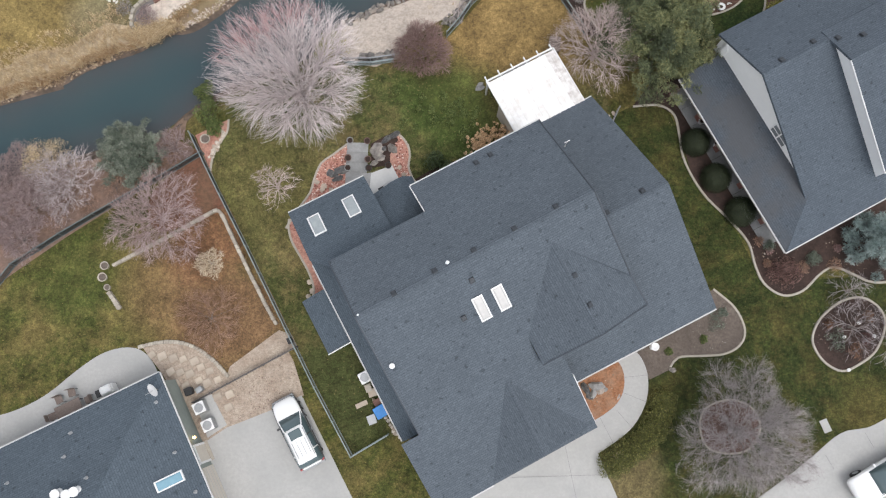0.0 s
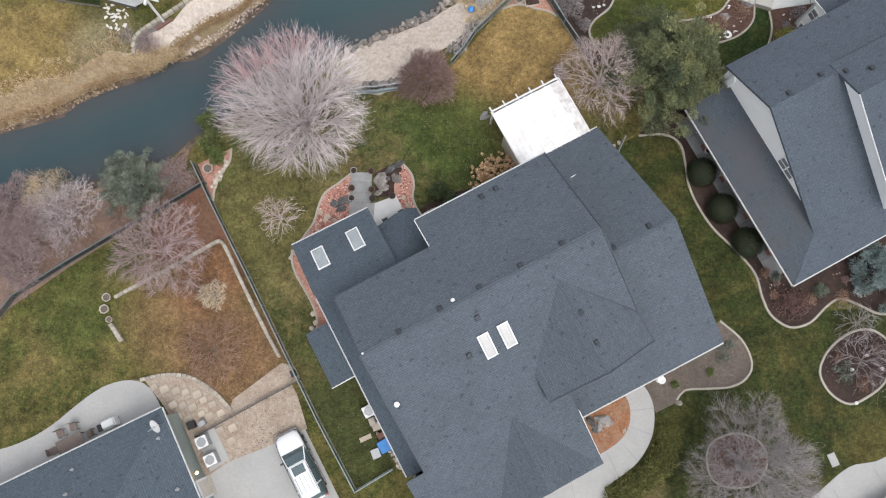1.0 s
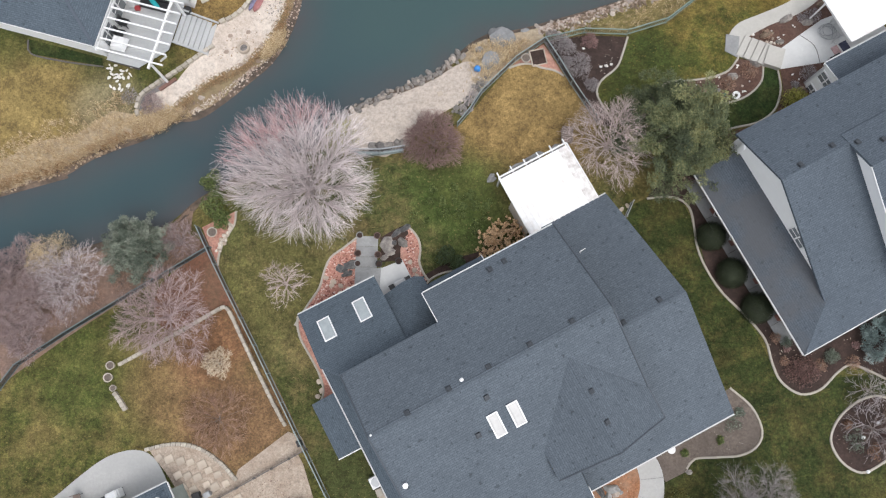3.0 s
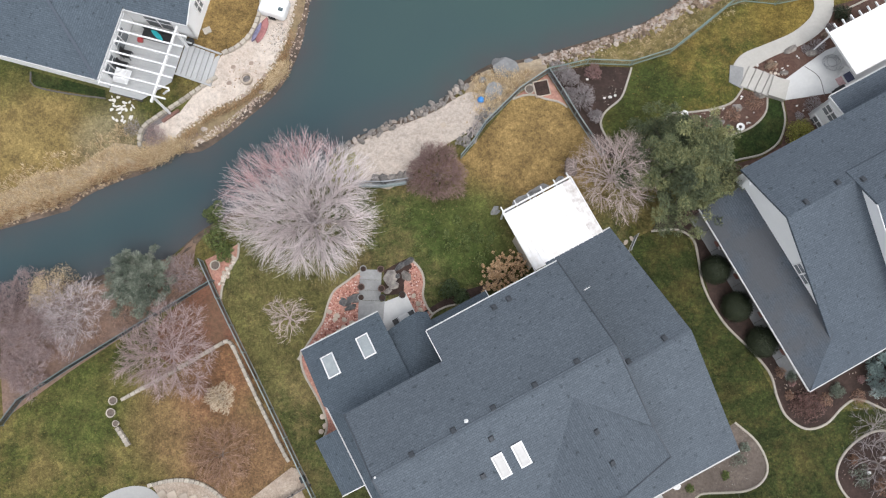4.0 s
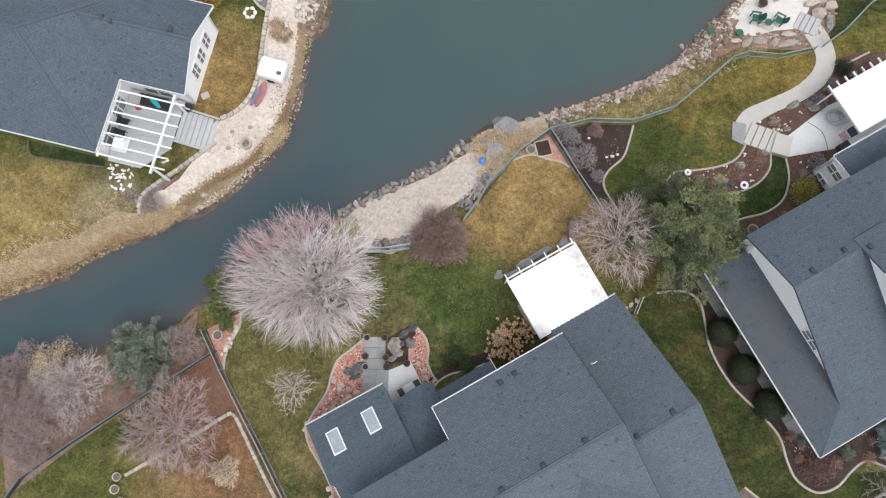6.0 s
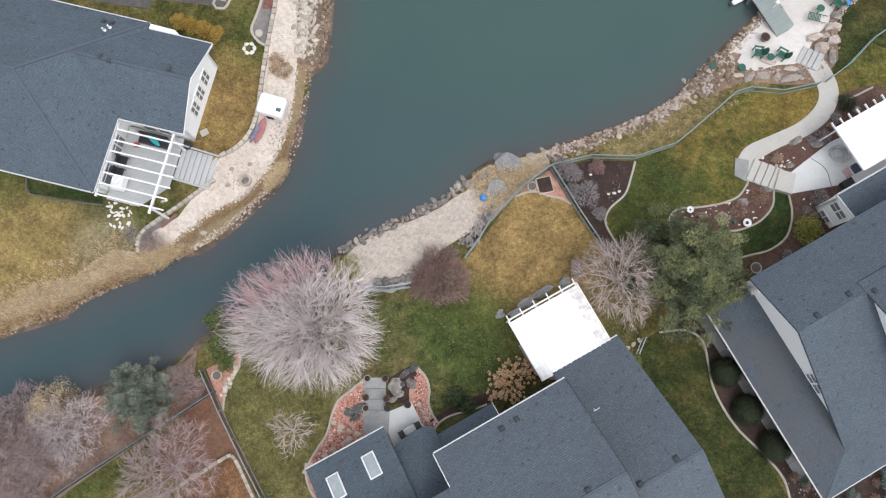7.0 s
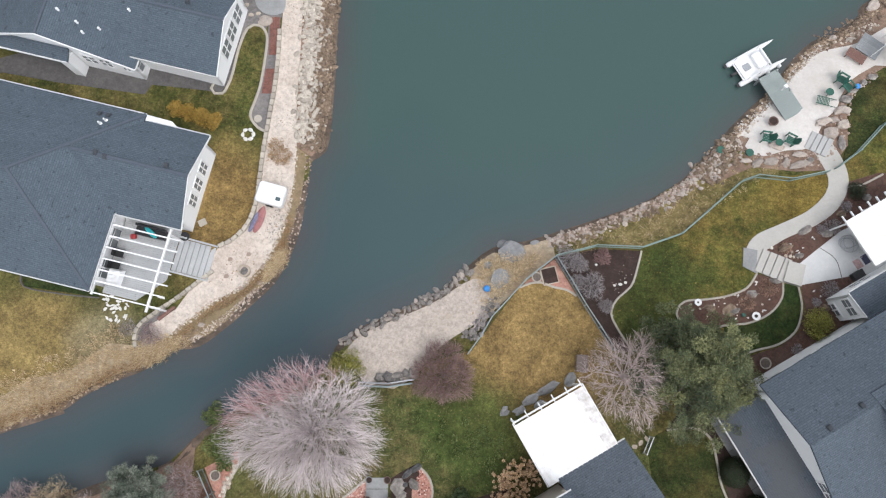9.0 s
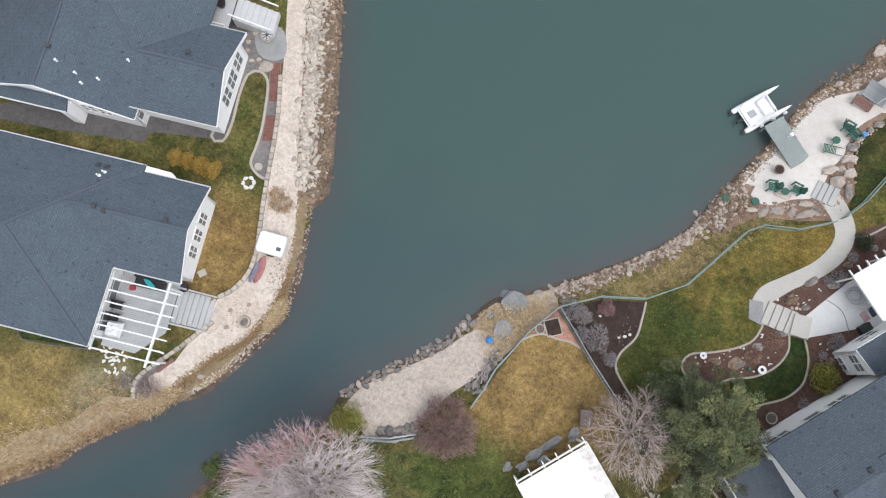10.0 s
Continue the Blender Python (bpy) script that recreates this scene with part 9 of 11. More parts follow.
pot(*(5.75, 29.96), 0.36, 0.35, WALL_BLOCK, "pale round planter in the pond corner", group="concrete planters", fill=EARTH)
pot(*(21.09, 26.69), 0.29, 0.35, WHITE, "white bowl planter in the boulder island", group="white planters", soil=0.45)
pot(*(17.10, 27.78), 0.24, 0.3, WHITE, "white planter in the boulder island", group="white planters", soil=0.3)
pot(*(21.41, 23.37), 0.4, 0.3, WALL_BLOCK, "pale stone bowl by the neighbour's wall", group="concrete planters", fill=EARTH)
pot(*(24.31, 41.51), 0.36, 0.4, TERRACOTTA, "brown fire bowl on the sand", group="fire bowls")
pot(*(-14.20, 52.74), 0.5, 0.45, CURB, "round stone fire pit on the slab patio", group="fire bowls")
fc = thing("fire_pit_cover", *(-14.20, 52.74), land_at(*(-14.20, 52.74)) + 0.5, 0, "round pale cover lying on the fire pit", "cover")
lathe("disc", [(0.4, 0.0), (0.42, 0.04), (0.1, 0.07)], SIDING_GREY, fc, segments=20)
for k in range(4):
    beam("rib", (math.cos(k * 0.785) * 0.38, math.sin(k * 0.785) * 0.38, 0.07), (-math.cos(k * 0.785) * 0.38, -math.sin(k * 0.785) * 0.38, 0.07), 0.05, 0.03, DARK_METAL, fc)
for px in ((19.06, 17.71), (20.06, 15.94), (22.39, 12.29),):
    pot(*px, 0.26, 0.5, WHITE, "white urn on the neighbour's terrace", 0.07, "white urns")


SEAT = stone_mesh("seat_stone", 91, 0.3, SEAT_STONE, 0.06, 2)


def fire_ring(x, y):
    t = thing("fire_pit", x, y, land_at(x, y) + 0.05, 0, "round stone fire pit on the sand path", "fire pit")
    bm = bmesh.new()
    add_lathe(bm, [(0.46, -0.1), (0.46, 0.2), (0.41, 0.24), (0.32, 0.24), (0.3, 0.02)], 16)
    part("ring", bm, PAVER, t)
    lathe("ash", [(0.3, 0.0), (0.27, 0.06)], GRAVEL_GREY, t, segments=12)
    for k in range(6):
        a = k * 1.05 + 0.3
        o = new("seat_stone", SEAT)
        o.location, o.scale = (x + math.cos(a) * 1.35, y + math.sin(a) * 1.25, land_at(x + math.cos(a) * 1.35, y + math.sin(a) * 1.25) + 0.05), (0.45, 0.45, 0.3)
        tagged(o, "flat stone seat round the fire pit", "stone", "stones round the fire pit")


fire_ring(*(-15.69, 31.00))
# low stone post ends beside the planters
block_row("block_wall", [(-23.15, 5.17), (-22.79, 4.69), (-22.43, 4.17)], 0.3, 0.3, 0.3, WALL_BLOCK, "short row of stones by the planters")

p = thing("raised_planter", *(6.69, 30.06), land_at(*(6.69, 30.06)), 12, "square timber planter with dark soil", "planter")
for a, b in (((-0.55, -0.6), (0.55, -0.6)), ((0.55, -0.6), (0.55, 0.6)), ((0.55, 0.6), (-0.55, 0.6)), ((-0.55, 0.6), (-0.55, -0.6))):
    beam("board", (*a, 0.12), (*b, 0.12), 0.07, 0.3, PAVER, p)
box("soil", -0.52, 0.52, -0.57, 0.57, -0.05, 0.2, MULCH, p)


# ---------------------------------------------------------------- vehicles
def body_of(sections, material, name, parent, label="", smooth=True):
    """A car body from cross sections along its length: y, half width at sill, half width at shoulder, low, shoulder, roof half width, roof height."""
    bm = bmesh.new()
    rings = []
    for y, ws, wb, lo, sh, wr, rf in sections:
        pts = [(-ws * 0.92, lo), (-ws, lo + 0.12), (-wb, sh * 0.8), (-wb * 0.97, sh), (-wr, rf - 0.05), (-wr * 0.82, rf), (0, rf + 0.03)]
        pts += [(-a, b) for a, b in pts[-2::-1]]
        rings.append([bm.verts.new((a, y, b)) for a, b in pts])
    for p, q in zip(rings, rings[1:]):
        n = len(p)
        for k in range(n):
            bm.faces.new((p[k], p[(k + 1) % n], q[(k + 1) % n], q[k]))
    bm.faces.new(rings[0][::-1])
    bm.faces.new(rings[-1])
    return part(name, bm, material, parent, label, smooth)


def wheel(parent, x, y, r=0.36):
    bm = bmesh.new()
    add_lathe(bm, [(r * 0.75, -0.11), (r, -0.08), (r, 0.08), (r * 0.75, 0.11)], 16)
    bmesh.ops.rotate(bm, verts=bm.verts, matrix=Matrix.Rotation(radians(90), 3, "Y"))
    bmesh.ops.translate(bm, verts=bm.verts, vec=(x, y, r))
    w = part("wheel", bm, TYRE, parent, "black tyre")
    bm = bmesh.new()
    add_lathe(bm, [(r * 0.6, -0.12), (r * 0.55, 0.125)], 12)
    bmesh.ops.rotate(bm, verts=bm.verts, matrix=Matrix.Rotation(radians(90), 3, "Y"))
    bmesh.ops.translate(bm, verts=bm.verts, vec=(x, y, r))
    part("rim", bm, GALV, w)


def suv(x, y, turn, label):
    """Front towards +y."""
    c = thing("suv", x, y, 0.06, turn, label, "car")
    h = 2.42
    body_of([(-h, 0.7, 0.74, 0.42, 0.85, 0.66, 0.9), (-h + 0.12, 0.84, 0.9, 0.32, 0.95, 0.82, 1.0), (-1.5, 0.9, 0.95, 0.28, 0.98, 0.86, 1.02), (0.6, 0.9, 0.95, 0.28, 0.98, 0.86, 1.02), (1.4, 0.9, 0.94, 0.28, 0.9, 0.84, 0.92),
             (h - 0.35, 0.86, 0.9, 0.3, 0.78, 0.8, 0.8), (h - 0.08, 0.74, 0.8, 0.36, 0.66, 0.7, 0.7), (h, 0.55, 0.6, 0.42, 0.58, 0.5, 0.62)], CAR_GREY, "body", c, "dark grey lower body")
    body_of([(0.95, 0.84, 0.88, 0.86, 0.98, 0.8, 1.09), (1.3, 0.85, 0.89, 0.82, 0.97, 0.8, 1.08), (1.75, 0.84, 0.87, 0.78, 0.93, 0.77, 1.04), (h - 0.32, 0.77, 0.81, 0.7, 0.85, 0.7, 0.95), (h - 0.1, 0.64, 0.68, 0.62, 0.76, 0.56, 0.84), (h - 0.02, 0.48, 0.52, 0.6, 0.7, 0.4, 0.74)], CAR_WHITE, "bonnet", c, "white painted bonnet")
    body_of([(-h + 0.1, 0.78, 0.82, 0.95, 1.05, 0.72, 1.12), (-h + 0.3, 0.84, 0.88, 0.95, 1.08, 0.7, 1.5), (-h + 0.5, 0.85, 0.89, 0.95, 1.1, 0.68, 1.66), (-0.3, 0.86, 0.9, 0.95, 1.1, 0.68, 1.7), (0.35, 0.86, 0.89, 0.95, 1.08, 0.66, 1.64), (0.75, 0.85, 0.88, 0.95, 1.04, 0.7, 1.4), (1.2, 0.82, 0.84, 0.95, 1.0, 0.76, 1.1)], CAR_GLASS, "glazing", c, "dark tinted windows")
    body_of([(-h + 0.42, 0.6, 0.64, 1.6, 1.64, 0.56, 1.68), (-h + 0.6, 0.64, 0.67, 1.62, 1.68, 0.6, 1.73), (-0.8, 0.65, 0.68, 1.64, 1.71, 0.6, 1.77), (0.1, 0.64, 0.67, 1.62, 1.69, 0.58, 1.74), (0.38, 0.6, 0.62, 1.58, 1.62, 0.52, 1.68)], CAR_WHITE, "roof_panel", c, "white roof")
    box("sunroof", -0.42, 0.42, -0.38, 0.22, 1.7, 1.79, CAR_GLASS, c, "dark sunroof", bevel=0.03)
    for k in range(4):
        box("roof_rib", -0.47 + k * 0.3, -0.44 + k * 0.3, -h + 0.8, -0.5, 1.74, 1.815, GALV, c)
    for s in (-1, 1):
        beam("roof_rail", (s * 0.62, -h + 0.65, 1.79), (s * 0.62, 0.15, 1.79), 0.05, 0.06, GALV, c)
        beam("windscreen_pillar", (s * 0.63, 0.36, 1.64), (s * 0.8, 1.18, 1.08), 0.07, 0.06, CAR_WHITE, c)
        for yy in (-1.35, -0.35):
            beam("door_pillar", (s * 0.86, yy, 1.05), (s * 0.67, yy - 0.05, 1.66), 0.09, 0.06, CAR_WHITE if yy < -1 else CAR_GREY, c)
        box("door_handle", s * 0.97 - 0.02, s * 0.97 + 0.02, -0.3, -0.12, 0.84, 0.88, GALV, c)
        box("side_moulding", s * 0.96 - 0.03, s * 0.96 + 0.03, -1.6, 1.2, 0.42, 0.56, GALV, c, bevel=0.015)
        box("mirror", s * 1.0 - 0.1, s * 1.0 + 0.1, 0.66, 0.8, 0.98, 1.12, CAR_GREY, c, bevel=0.03)
        box("headlight", s * 0.68 - 0.15, s * 0.68 + 0.13, h - 0.3, h - 0.1, 0.68, 0.8, SKYLIGHT, c, bevel=0.03)
        box("tail_light", s * 0.78 - 0.1, s * 0.78 + 0.1, -h + 0.02, -h + 0.16, 0.72, 0.98, PLASTIC_RED, c, bevel=0.03)
        for yy in (-h + 0.9, h - 0.92):
            wheel(c, s * 0.84, yy)
    box("tailgate", -0.68, 0.68, -h + 0.0, -h + 0.2, 0.9, 1.08, CAR_WHITE, c, "white tailgate", bevel=0.05)
    box("bumper", -0.84, 0.84, -h - 0.14, -h + 0.12, 0.4, 0.62, GALV, c, "grey rear bumper", bevel=0.06)
    box("front_bumper", -0.8, 0.8, h - 0.14, h + 0.1, 0.36, 0.56, GALV, c, "grey front bumper", bevel=0.07)
    for u in (-0.45, 0.1):
        beam("windscreen_wiper", (u, 1.2, 1.13), (u + 0.4, 1.02, 1.24), 0.025, 0.02, PLASTIC_BLACK, c)
    return c


x, y = (-9.54, -4.26)
suv(x, y, 27.8, "white sports utility vehicle with grey lower body on the driveway")


def pickup(x, y, turn):
    c = thing("pickup_truck", x, y, 0.06, turn, "white pickup truck parked at the street", "truck")
    body_of([(-2.8, 0.9, 0.96, 0.45, 1.05, 0.9, 1.08), (-0.9, 0.92, 0.98, 0.4, 1.08, 0.9, 1.1), (1.4, 0.92, 0.98, 0.4, 1.1, 0.86, 1.15), (2.6, 0.88, 0.94, 0.42, 1.0, 0.76, 1.05), (2.8, 0.74, 0.8, 0.5, 0.85, 0.6, 0.9)], CAR_WHITE, "body", c)
    body_of([(-0.8, 0.86, 0.9, 1.05, 1.15, 0.7, 1.75), (0.5, 0.86, 0.9, 1.05, 1.15, 0.7, 1.78), (1.35, 0.84, 0.86, 1.03, 1.08, 0.76, 1.16)], CAR_GLASS, "glazing", c, "dark windows")
    box("roof_panel", -0.66, 0.66, -0.65, 0.45, 1.76, 1.83, CAR_WHITE, c, bevel=0.05)
    box("bed_liner", -0.76, 0.76, -2.65, -0.95, 1.05, 1.13, PLASTIC_BLACK, c, "black load bed")
    for s in (-1, 1):
        box("mirror", s * 1.06 - 0.12, s * 1.06 + 0.12, 0.75, 0.9, 1.1, 1.3, CAR_WHITE, c, bevel=0.03)
        for yy in (-1.8, 1.85):
            wheel(c, s * 0.86, yy, 0.4)
    return c


x, y = (30.07, -6.96)
pickup(x, y, 118)


def trailer(x, y, turn):
    t = thing("camper_trailer", x, y, land_at(x, y) + 0.05, turn, "small white rounded camper trailer on the sand path", "trailer")
    bm = bmesh.new()
    rings = []
    for inset, z in ((0.0, 0.3), (0.0, 0.8), (0.05, 0.98), (0.16, 1.05), (0.6, 1.08)):
        ring = []
        for cx, cy, a0 in ((1, 1, 0), (-1, 1, 90), (-1, -1, 180), (1, -1, 270)):
            for k in range(5):
                r, a = 0.26, radians(a0 + k * 22.5)
                ring.append(bm.verts.new(((cx * (1.05 - r) + math.cos(a) * r) * (1 - inset), (cy * (0.8 - r) + math.sin(a) * r) * (1 - inset), z)))
        rings.append(ring)
    for p, q in zip(rings, rings[1:]):
        for k in range(20):
            bm.faces.new((p[k], p[(k + 1) % 20], q[(k + 1) % 20], q[k]))
    bm.faces.new(rings[-1])
    bm.faces.new(rings[0][::-1])
    part("shell", bm, CAR_WHITE, t, smooth=False)
    box("roof_hatch", 0.5, 0.86, -0.42, -0.14, 1.04, 1.12, CAR_GLASS, t, "dark roof hatch", bevel=0.03)
    box("bumper", -1.18, -1.03, -0.7, 0.7, 0.4, 0.55, GALV, t)
    for s in (-1, 1):
        bm = bmesh.new()
        add_box(bm, -0.3, 0.3, s * 0.8 - 0.06, s * 0.8 + 0.06, 0.0, 0.45, 0.08)
        part("wheel", bm, TYRE, t)
    return t


x, y = (-13.63, 36.57)
trailer(x, y, -17)


def kayak(x, y, turn, material, label, half=1.05, wide=0.3):
    k = thing("kayak", x, y, land_at(x, y) + 0.08, turn, label, "kayak", "kayaks on the sand path")
    bm = bmesh.new()
    rings = []
    for f in (-1, -0.9, -0.6, -0.2, 0.2, 0.6, 0.9, 1):
        w = wide * (1 - abs(f) ** 3.4) + 0.04
        rings.append([bm.verts.new((a * w, f * half, b + 0.08 * f * f)) for a, b in ((-1, 0.2), (-0.8, 0.05), (0, 0), (0.8, 0.05), (1, 0.2), (0.5, 0.28), (-0.5, 0.28))])
    for p, q in zip(rings, rings[1:]):
        for j in range(7):
            bm.faces.new((p[j], p[(j + 1) % 7], q[(j + 1) % 7], q[j]))
    bm.faces.new(rings[0])
    bm.faces.new(rings[-1][::-1])
    part("hull", bm, material, k)
    lathe("cockpit", [(wide * 0.5, 0.26), (wide * 0.54, 0.3), (wide * 0.36, 0.3)], PLASTIC_BLACK, k, segments=12, centre=(0, half * 0.68, 0))
    return k


kayak(*(-14.55, 34.75), -20, surface("faded_red_plastic", (0.24, 0.09, 0.09), (0.34, 0.15, 0.14), 5.0, 0.5), "red plastic kayak beside the trailer")
kayak(*(-14.95, 34.55), -24, surface("faded_blue_plastic", (0.11, 0.11, 0.18), (0.2, 0.19, 0.27), 5.0, 0.5), "narrow faded blue kayak by the block wall", 0.8, 0.14)


# ---------------------------------------------------------------- dock and boat
def dock():
    (ax, ay), (bx, by) = (23.53, 44.95), (25.29, 41.57)
    (cx, cy) = (24.96, 45.87)
    turn = math.degrees(math.atan2(by - ay, bx - ax))
    length, width = math.hypot(bx - ax, by - ay), math.hypot(cx - ax, cy - ay)
    d = thing("dock", ax, ay, 0, turn, "grey decked dock from the sand beach", "dock")
    n = int(length / 0.16)
    for k in range(n):
        box("plank", k * length / n, (k + 0.95) * length / n, 0, width, -0.99, -0.95, DOCK_GREY, d)
    for v in (0.1, width - 0.1):
        beam("joist", (0.05, v, -1.07), (length - 0.1, v, -1.07), 0.1, 0.15, WOOD_DARK, d)
    for u, v in ((0.1, 0.05), (0.1, width - 0.05), (length * 0.5, width - 0.05)):
        beam("pile", (u, v, -3.2), (u, v, -0.85), 0.12, 0.12, GALV, d)
    beam("cleat_post", (length * 0.42, width * 0.62, -0.95), (length * 0.42, width * 0.62, -0.2), 0.07, 0.07, WHITE, d, "white mooring post")
    box("post_light", length * 0.42 - 0.13, length * 0.42 + 0.13, width * 0.62 - 0.13, width * 0.62 + 0.13, -0.25, -0.08, WHITE, d, bevel=0.02)
    return d


dock()


def catamaran():
    (ax, ay), (bx, by) = (21.50, 46.42), (25.30, 48.46)
    (cx, cy) = (22.40, 44.84)
    turn = math.degrees(math.atan2(by - ay, bx - ax))
    length, width = math.hypot(bx - ax, by - ay), math.hypot(cx - ax, cy - ay)
    b = thing("pontoon_boat", ax, ay, WATER_LEVEL, turn, "white two-hulled boat moored at the dock", "boat")
    for v in (0.0, -width):
        bm = bmesh.new()
        rings = []
        for f, r, z in ((0, 0.16, 0.25), (0.05, 0.22, 0.22), (0.6, 0.22, 0.22), (0.8, 0.17, 0.28), (0.93, 0.09, 0.36), (1.0, 0.02, 0.42)):
            rings.append([bm.verts.new((f * length, v + math.cos(a) * r, z + math.sin(a) * r)) for a in [6.28319 * k / 10 for k in range(10)]])
        for p, q in zip(rings, rings[1:]):
            for j in range(10):
                bm.faces.new((p[j], p[(j + 1) % 10], q[(j + 1) % 10], q[j]))
        bm.faces.new(rings[0])
        bm.faces.new(rings[-1][::-1])
        part("hull", bm, CAR_WHITE, b, smooth=True)
        lathe("hull_cap", [(0.2, -0.02), (0.2, 0.02)], PLASTIC_BLACK, b, segments=10, centre=(-0.02, v, 0.25))
    box("deck", length * 0.12, length * 0.66, -width - 0.05, 0.05, 0.42, 0.5, WHITE, b, bevel=0.02)
    box("seat", length * 0.42, length * 0.6, -width * 0.85, -width * 0.15, 0.5, 0.85, CAR_WHITE, b, bevel=0.06)
    box("backrest", length * 0.6, length * 0.63, -width * 0.85, -width * 0.15, 0.5, 1.1, CAR_WHITE, b, bevel=0.03)
    box("hatch", length * 0.2, length * 0.34, -width * 0.65, -width * 0.35, 0.5, 0.56, GALV, b, bevel=0.02)
    for f in (0.16, 0.4, 0.64):
        for v in (0.0, -width):
            beam("rail_post", (length * f, v, 0.45), (length * f, v, 0.95), 0.04, 0.04, GALV, b)
    for v in (0.0, -width):
        beam("hand_rail", (length * 0.16, v, 0.95), (length * 0.64, v, 0.95), 0.05, 0.05, WHITE, b)
    for f in (0.3, 0.55, 0.8):
        lathe("fender", [(0.08, 0.3), (0.12, 0.34), (0.12, 0.6), (0.06, 0.66)], WHITE, b, "white mooring fender", segments=8, centre=(length * f, -width - 0.28, 0))
    for f in (0.1, 0.2, 0.7):
        beam("cross_beam", (length * f, -width, 0.42), (length * f, 0, 0.42), 0.1, 0.08, WHITE, b)
    beam("outboard", (-0.25, -width * 0.5, 0.45), (0.3, -width * 0.5, 0.45), 0.18, 0.25, PLASTIC_BLACK, b, "black outboard motor")
    beam("rail", (length * 0.25, -width, 0.75), (length * 0.7, -width, 0.75), 0.04, 0.04, WHITE, b)
    beam("rail", (length * 0.25, 0, 0.75), (length * 0.7, 0, 0.75), 0.04, 0.04, WHITE, b)
    return b


catamaran()


# ---------------------------------------------------------------- garden furniture
def adirondack():
    c = thing("garden_chair", 0, 0, 0, 0, "dark green plastic armchair on white sand", "chair", "green chairs on the sand beach")
    for k in range(5):
        bm = bmesh.new()
        add_box(bm, -0.28 + k * 0.115, -0.185 + k * 0.115, -0.3, 0.3, 0.33, 0.36)
        bmesh.ops.rotate(bm, verts=bm.verts, matrix=Matrix.Rotation(radians(8), 3, "X"))
        part("seat_slat", bm, PLASTIC_GREEN, c)
        bm = bmesh.new()
        add_box(bm, -0.28 + k * 0.115, -0.185 + k * 0.115, -0.02, 0.02, 0.0, 0.78 - 0.05 * abs(k - 2))
        bmesh.ops.rotate(bm, verts=bm.verts, matrix=Matrix.Rotation(radians(28), 3, "X"))
        bmesh.ops.translate(bm, verts=bm.verts, vec=(0, -0.28, 0.26))
        part("back_slat", bm, PLASTIC_GREEN, c)
    for s in (-1, 1):
        box("armrest", s * 0.36 - 0.07, s * 0.36 + 0.07, -0.38, 0.38, 0.56, 0.6, PLASTIC_GREEN, c, bevel=0.01)
        for y0 in (-0.32, 0.3):
            box("leg", s * 0.34 - 0.04, s * 0.34 + 0.04, y0 - 0.04, y0 + 0.04, -0.05, 0.56, PLASTIC_GREEN, c)
    return c


first = adirondack()
x, y = (23.56, 40.21)
first.matrix_basis = pose(x, y, land_at(x, y) + 0.06, 0, 0, 80)
for px, a in (((25.17, 39.87), 60), ((29.67, 44.55), -125), ((29.99, 43.87), -145)):
    copy_thing(first, pose(*px, land_at(*px) + 0.06, 0, 0, a))


def round_table(x, y, r, h, material, label):
    t = thing("side_table", x, y, land_at(x, y) + 0.05, 0, label, "table")
    lathe("tabletop", [(r, h - 0.04), (r, h), (r * 0.9, h + 0.01)], material, t, segments=18)
    for k in range(3):
        a = k * 2.094
        beam("leg", (math.cos(a) * r * 0.7, math.sin(a) * r * 0.7, -0.05), (math.cos(a) * r * 0.5, math.sin(a) * r * 0.5, h - 0.03), 0.05, 0.05, material, t)
    return t


round_table(*(28.58, 43.55), 0.3, 0.5, PLASTIC_GREEN, "round green side table on the sand")
round_table(*(24.38, 39.69), 0.28, 0.45, PLASTIC_GREEN, "small green table between chairs")
l = thing("sun_lounger", *(28.30, 42.83), land_at(*(28.30, 42.83)) + 0.05, -18, "dark green slatted lounger on the sand", "lounger")
for k in range(9):
    beam("slat", (-0.7 + k * 0.11, -0.28, 0.32), (-0.7 + k * 0.11, 0.28, 0.32), 0.06, 0.02, PLASTIC_GREEN, l)
for s in (-0.3, 0.3):
    beam("side_rail", (-0.75, s, 0.3), (0.7, s, 0.36), 0.04, 0.04, PLASTIC_GREEN, l)
    for u in (-0.6, 0.4):
        beam("leg", (u, s, -0.05), (u + 0.1, s, 0.3), 0.03, 0.03, GALV, l)
b = thing("bench", *(31.14, 46.60), land_at(*(31.14, 46.60)) + 0.05, -38, "red-brown slatted timber bench", "bench")
for k in range(5):
    beam("slat", (-0.75, -0.4 + k * 0.16, 0.42), (0.75, -0.4 + k * 0.16, 0.42), 0.13, 0.04, WOOD_BROWN, b)
for u in (-0.6, 0.6):
    for v in (-0.35, 0.3):
        beam("leg", (u, v, -0.05), (u, v, 0.4), 0.08, 0.08, WOOD_BROWN, b)
s = thing("dock_box", *(32.21, 47.17), land_at(*(32.21, 47.17)) + 0.03, -38, "grey timber gangway by the beach", "gangway")
for k in range(12):
    beam("plank", (-0.9, -0.5 + k * 0.13, 0.3), (0.9, -0.5 + k * 0.13, 0.3), 0.115, 0.04, WOOD_GREY, s)
for u in (-0.7, 0.7):
    beam("joist", (u, -0.5, 0.15), (u, 1.0, 0.15), 0.1, 0.2, WOOD_DARK, s)
canopy = thing("sun_canopy", *(33.73, 46.75), land_at(*(33.73, 46.75)), -38, "white canopy roof beside the beach", "canopy")
slab(canopy, [(-1.1, -1.2, 2.2), (1.4, -1.2, 2.2), (1.4, 1.2, 2.35), (-1.1, 1.2, 2.35)], WHITE, 0.06, "canopy_roof")
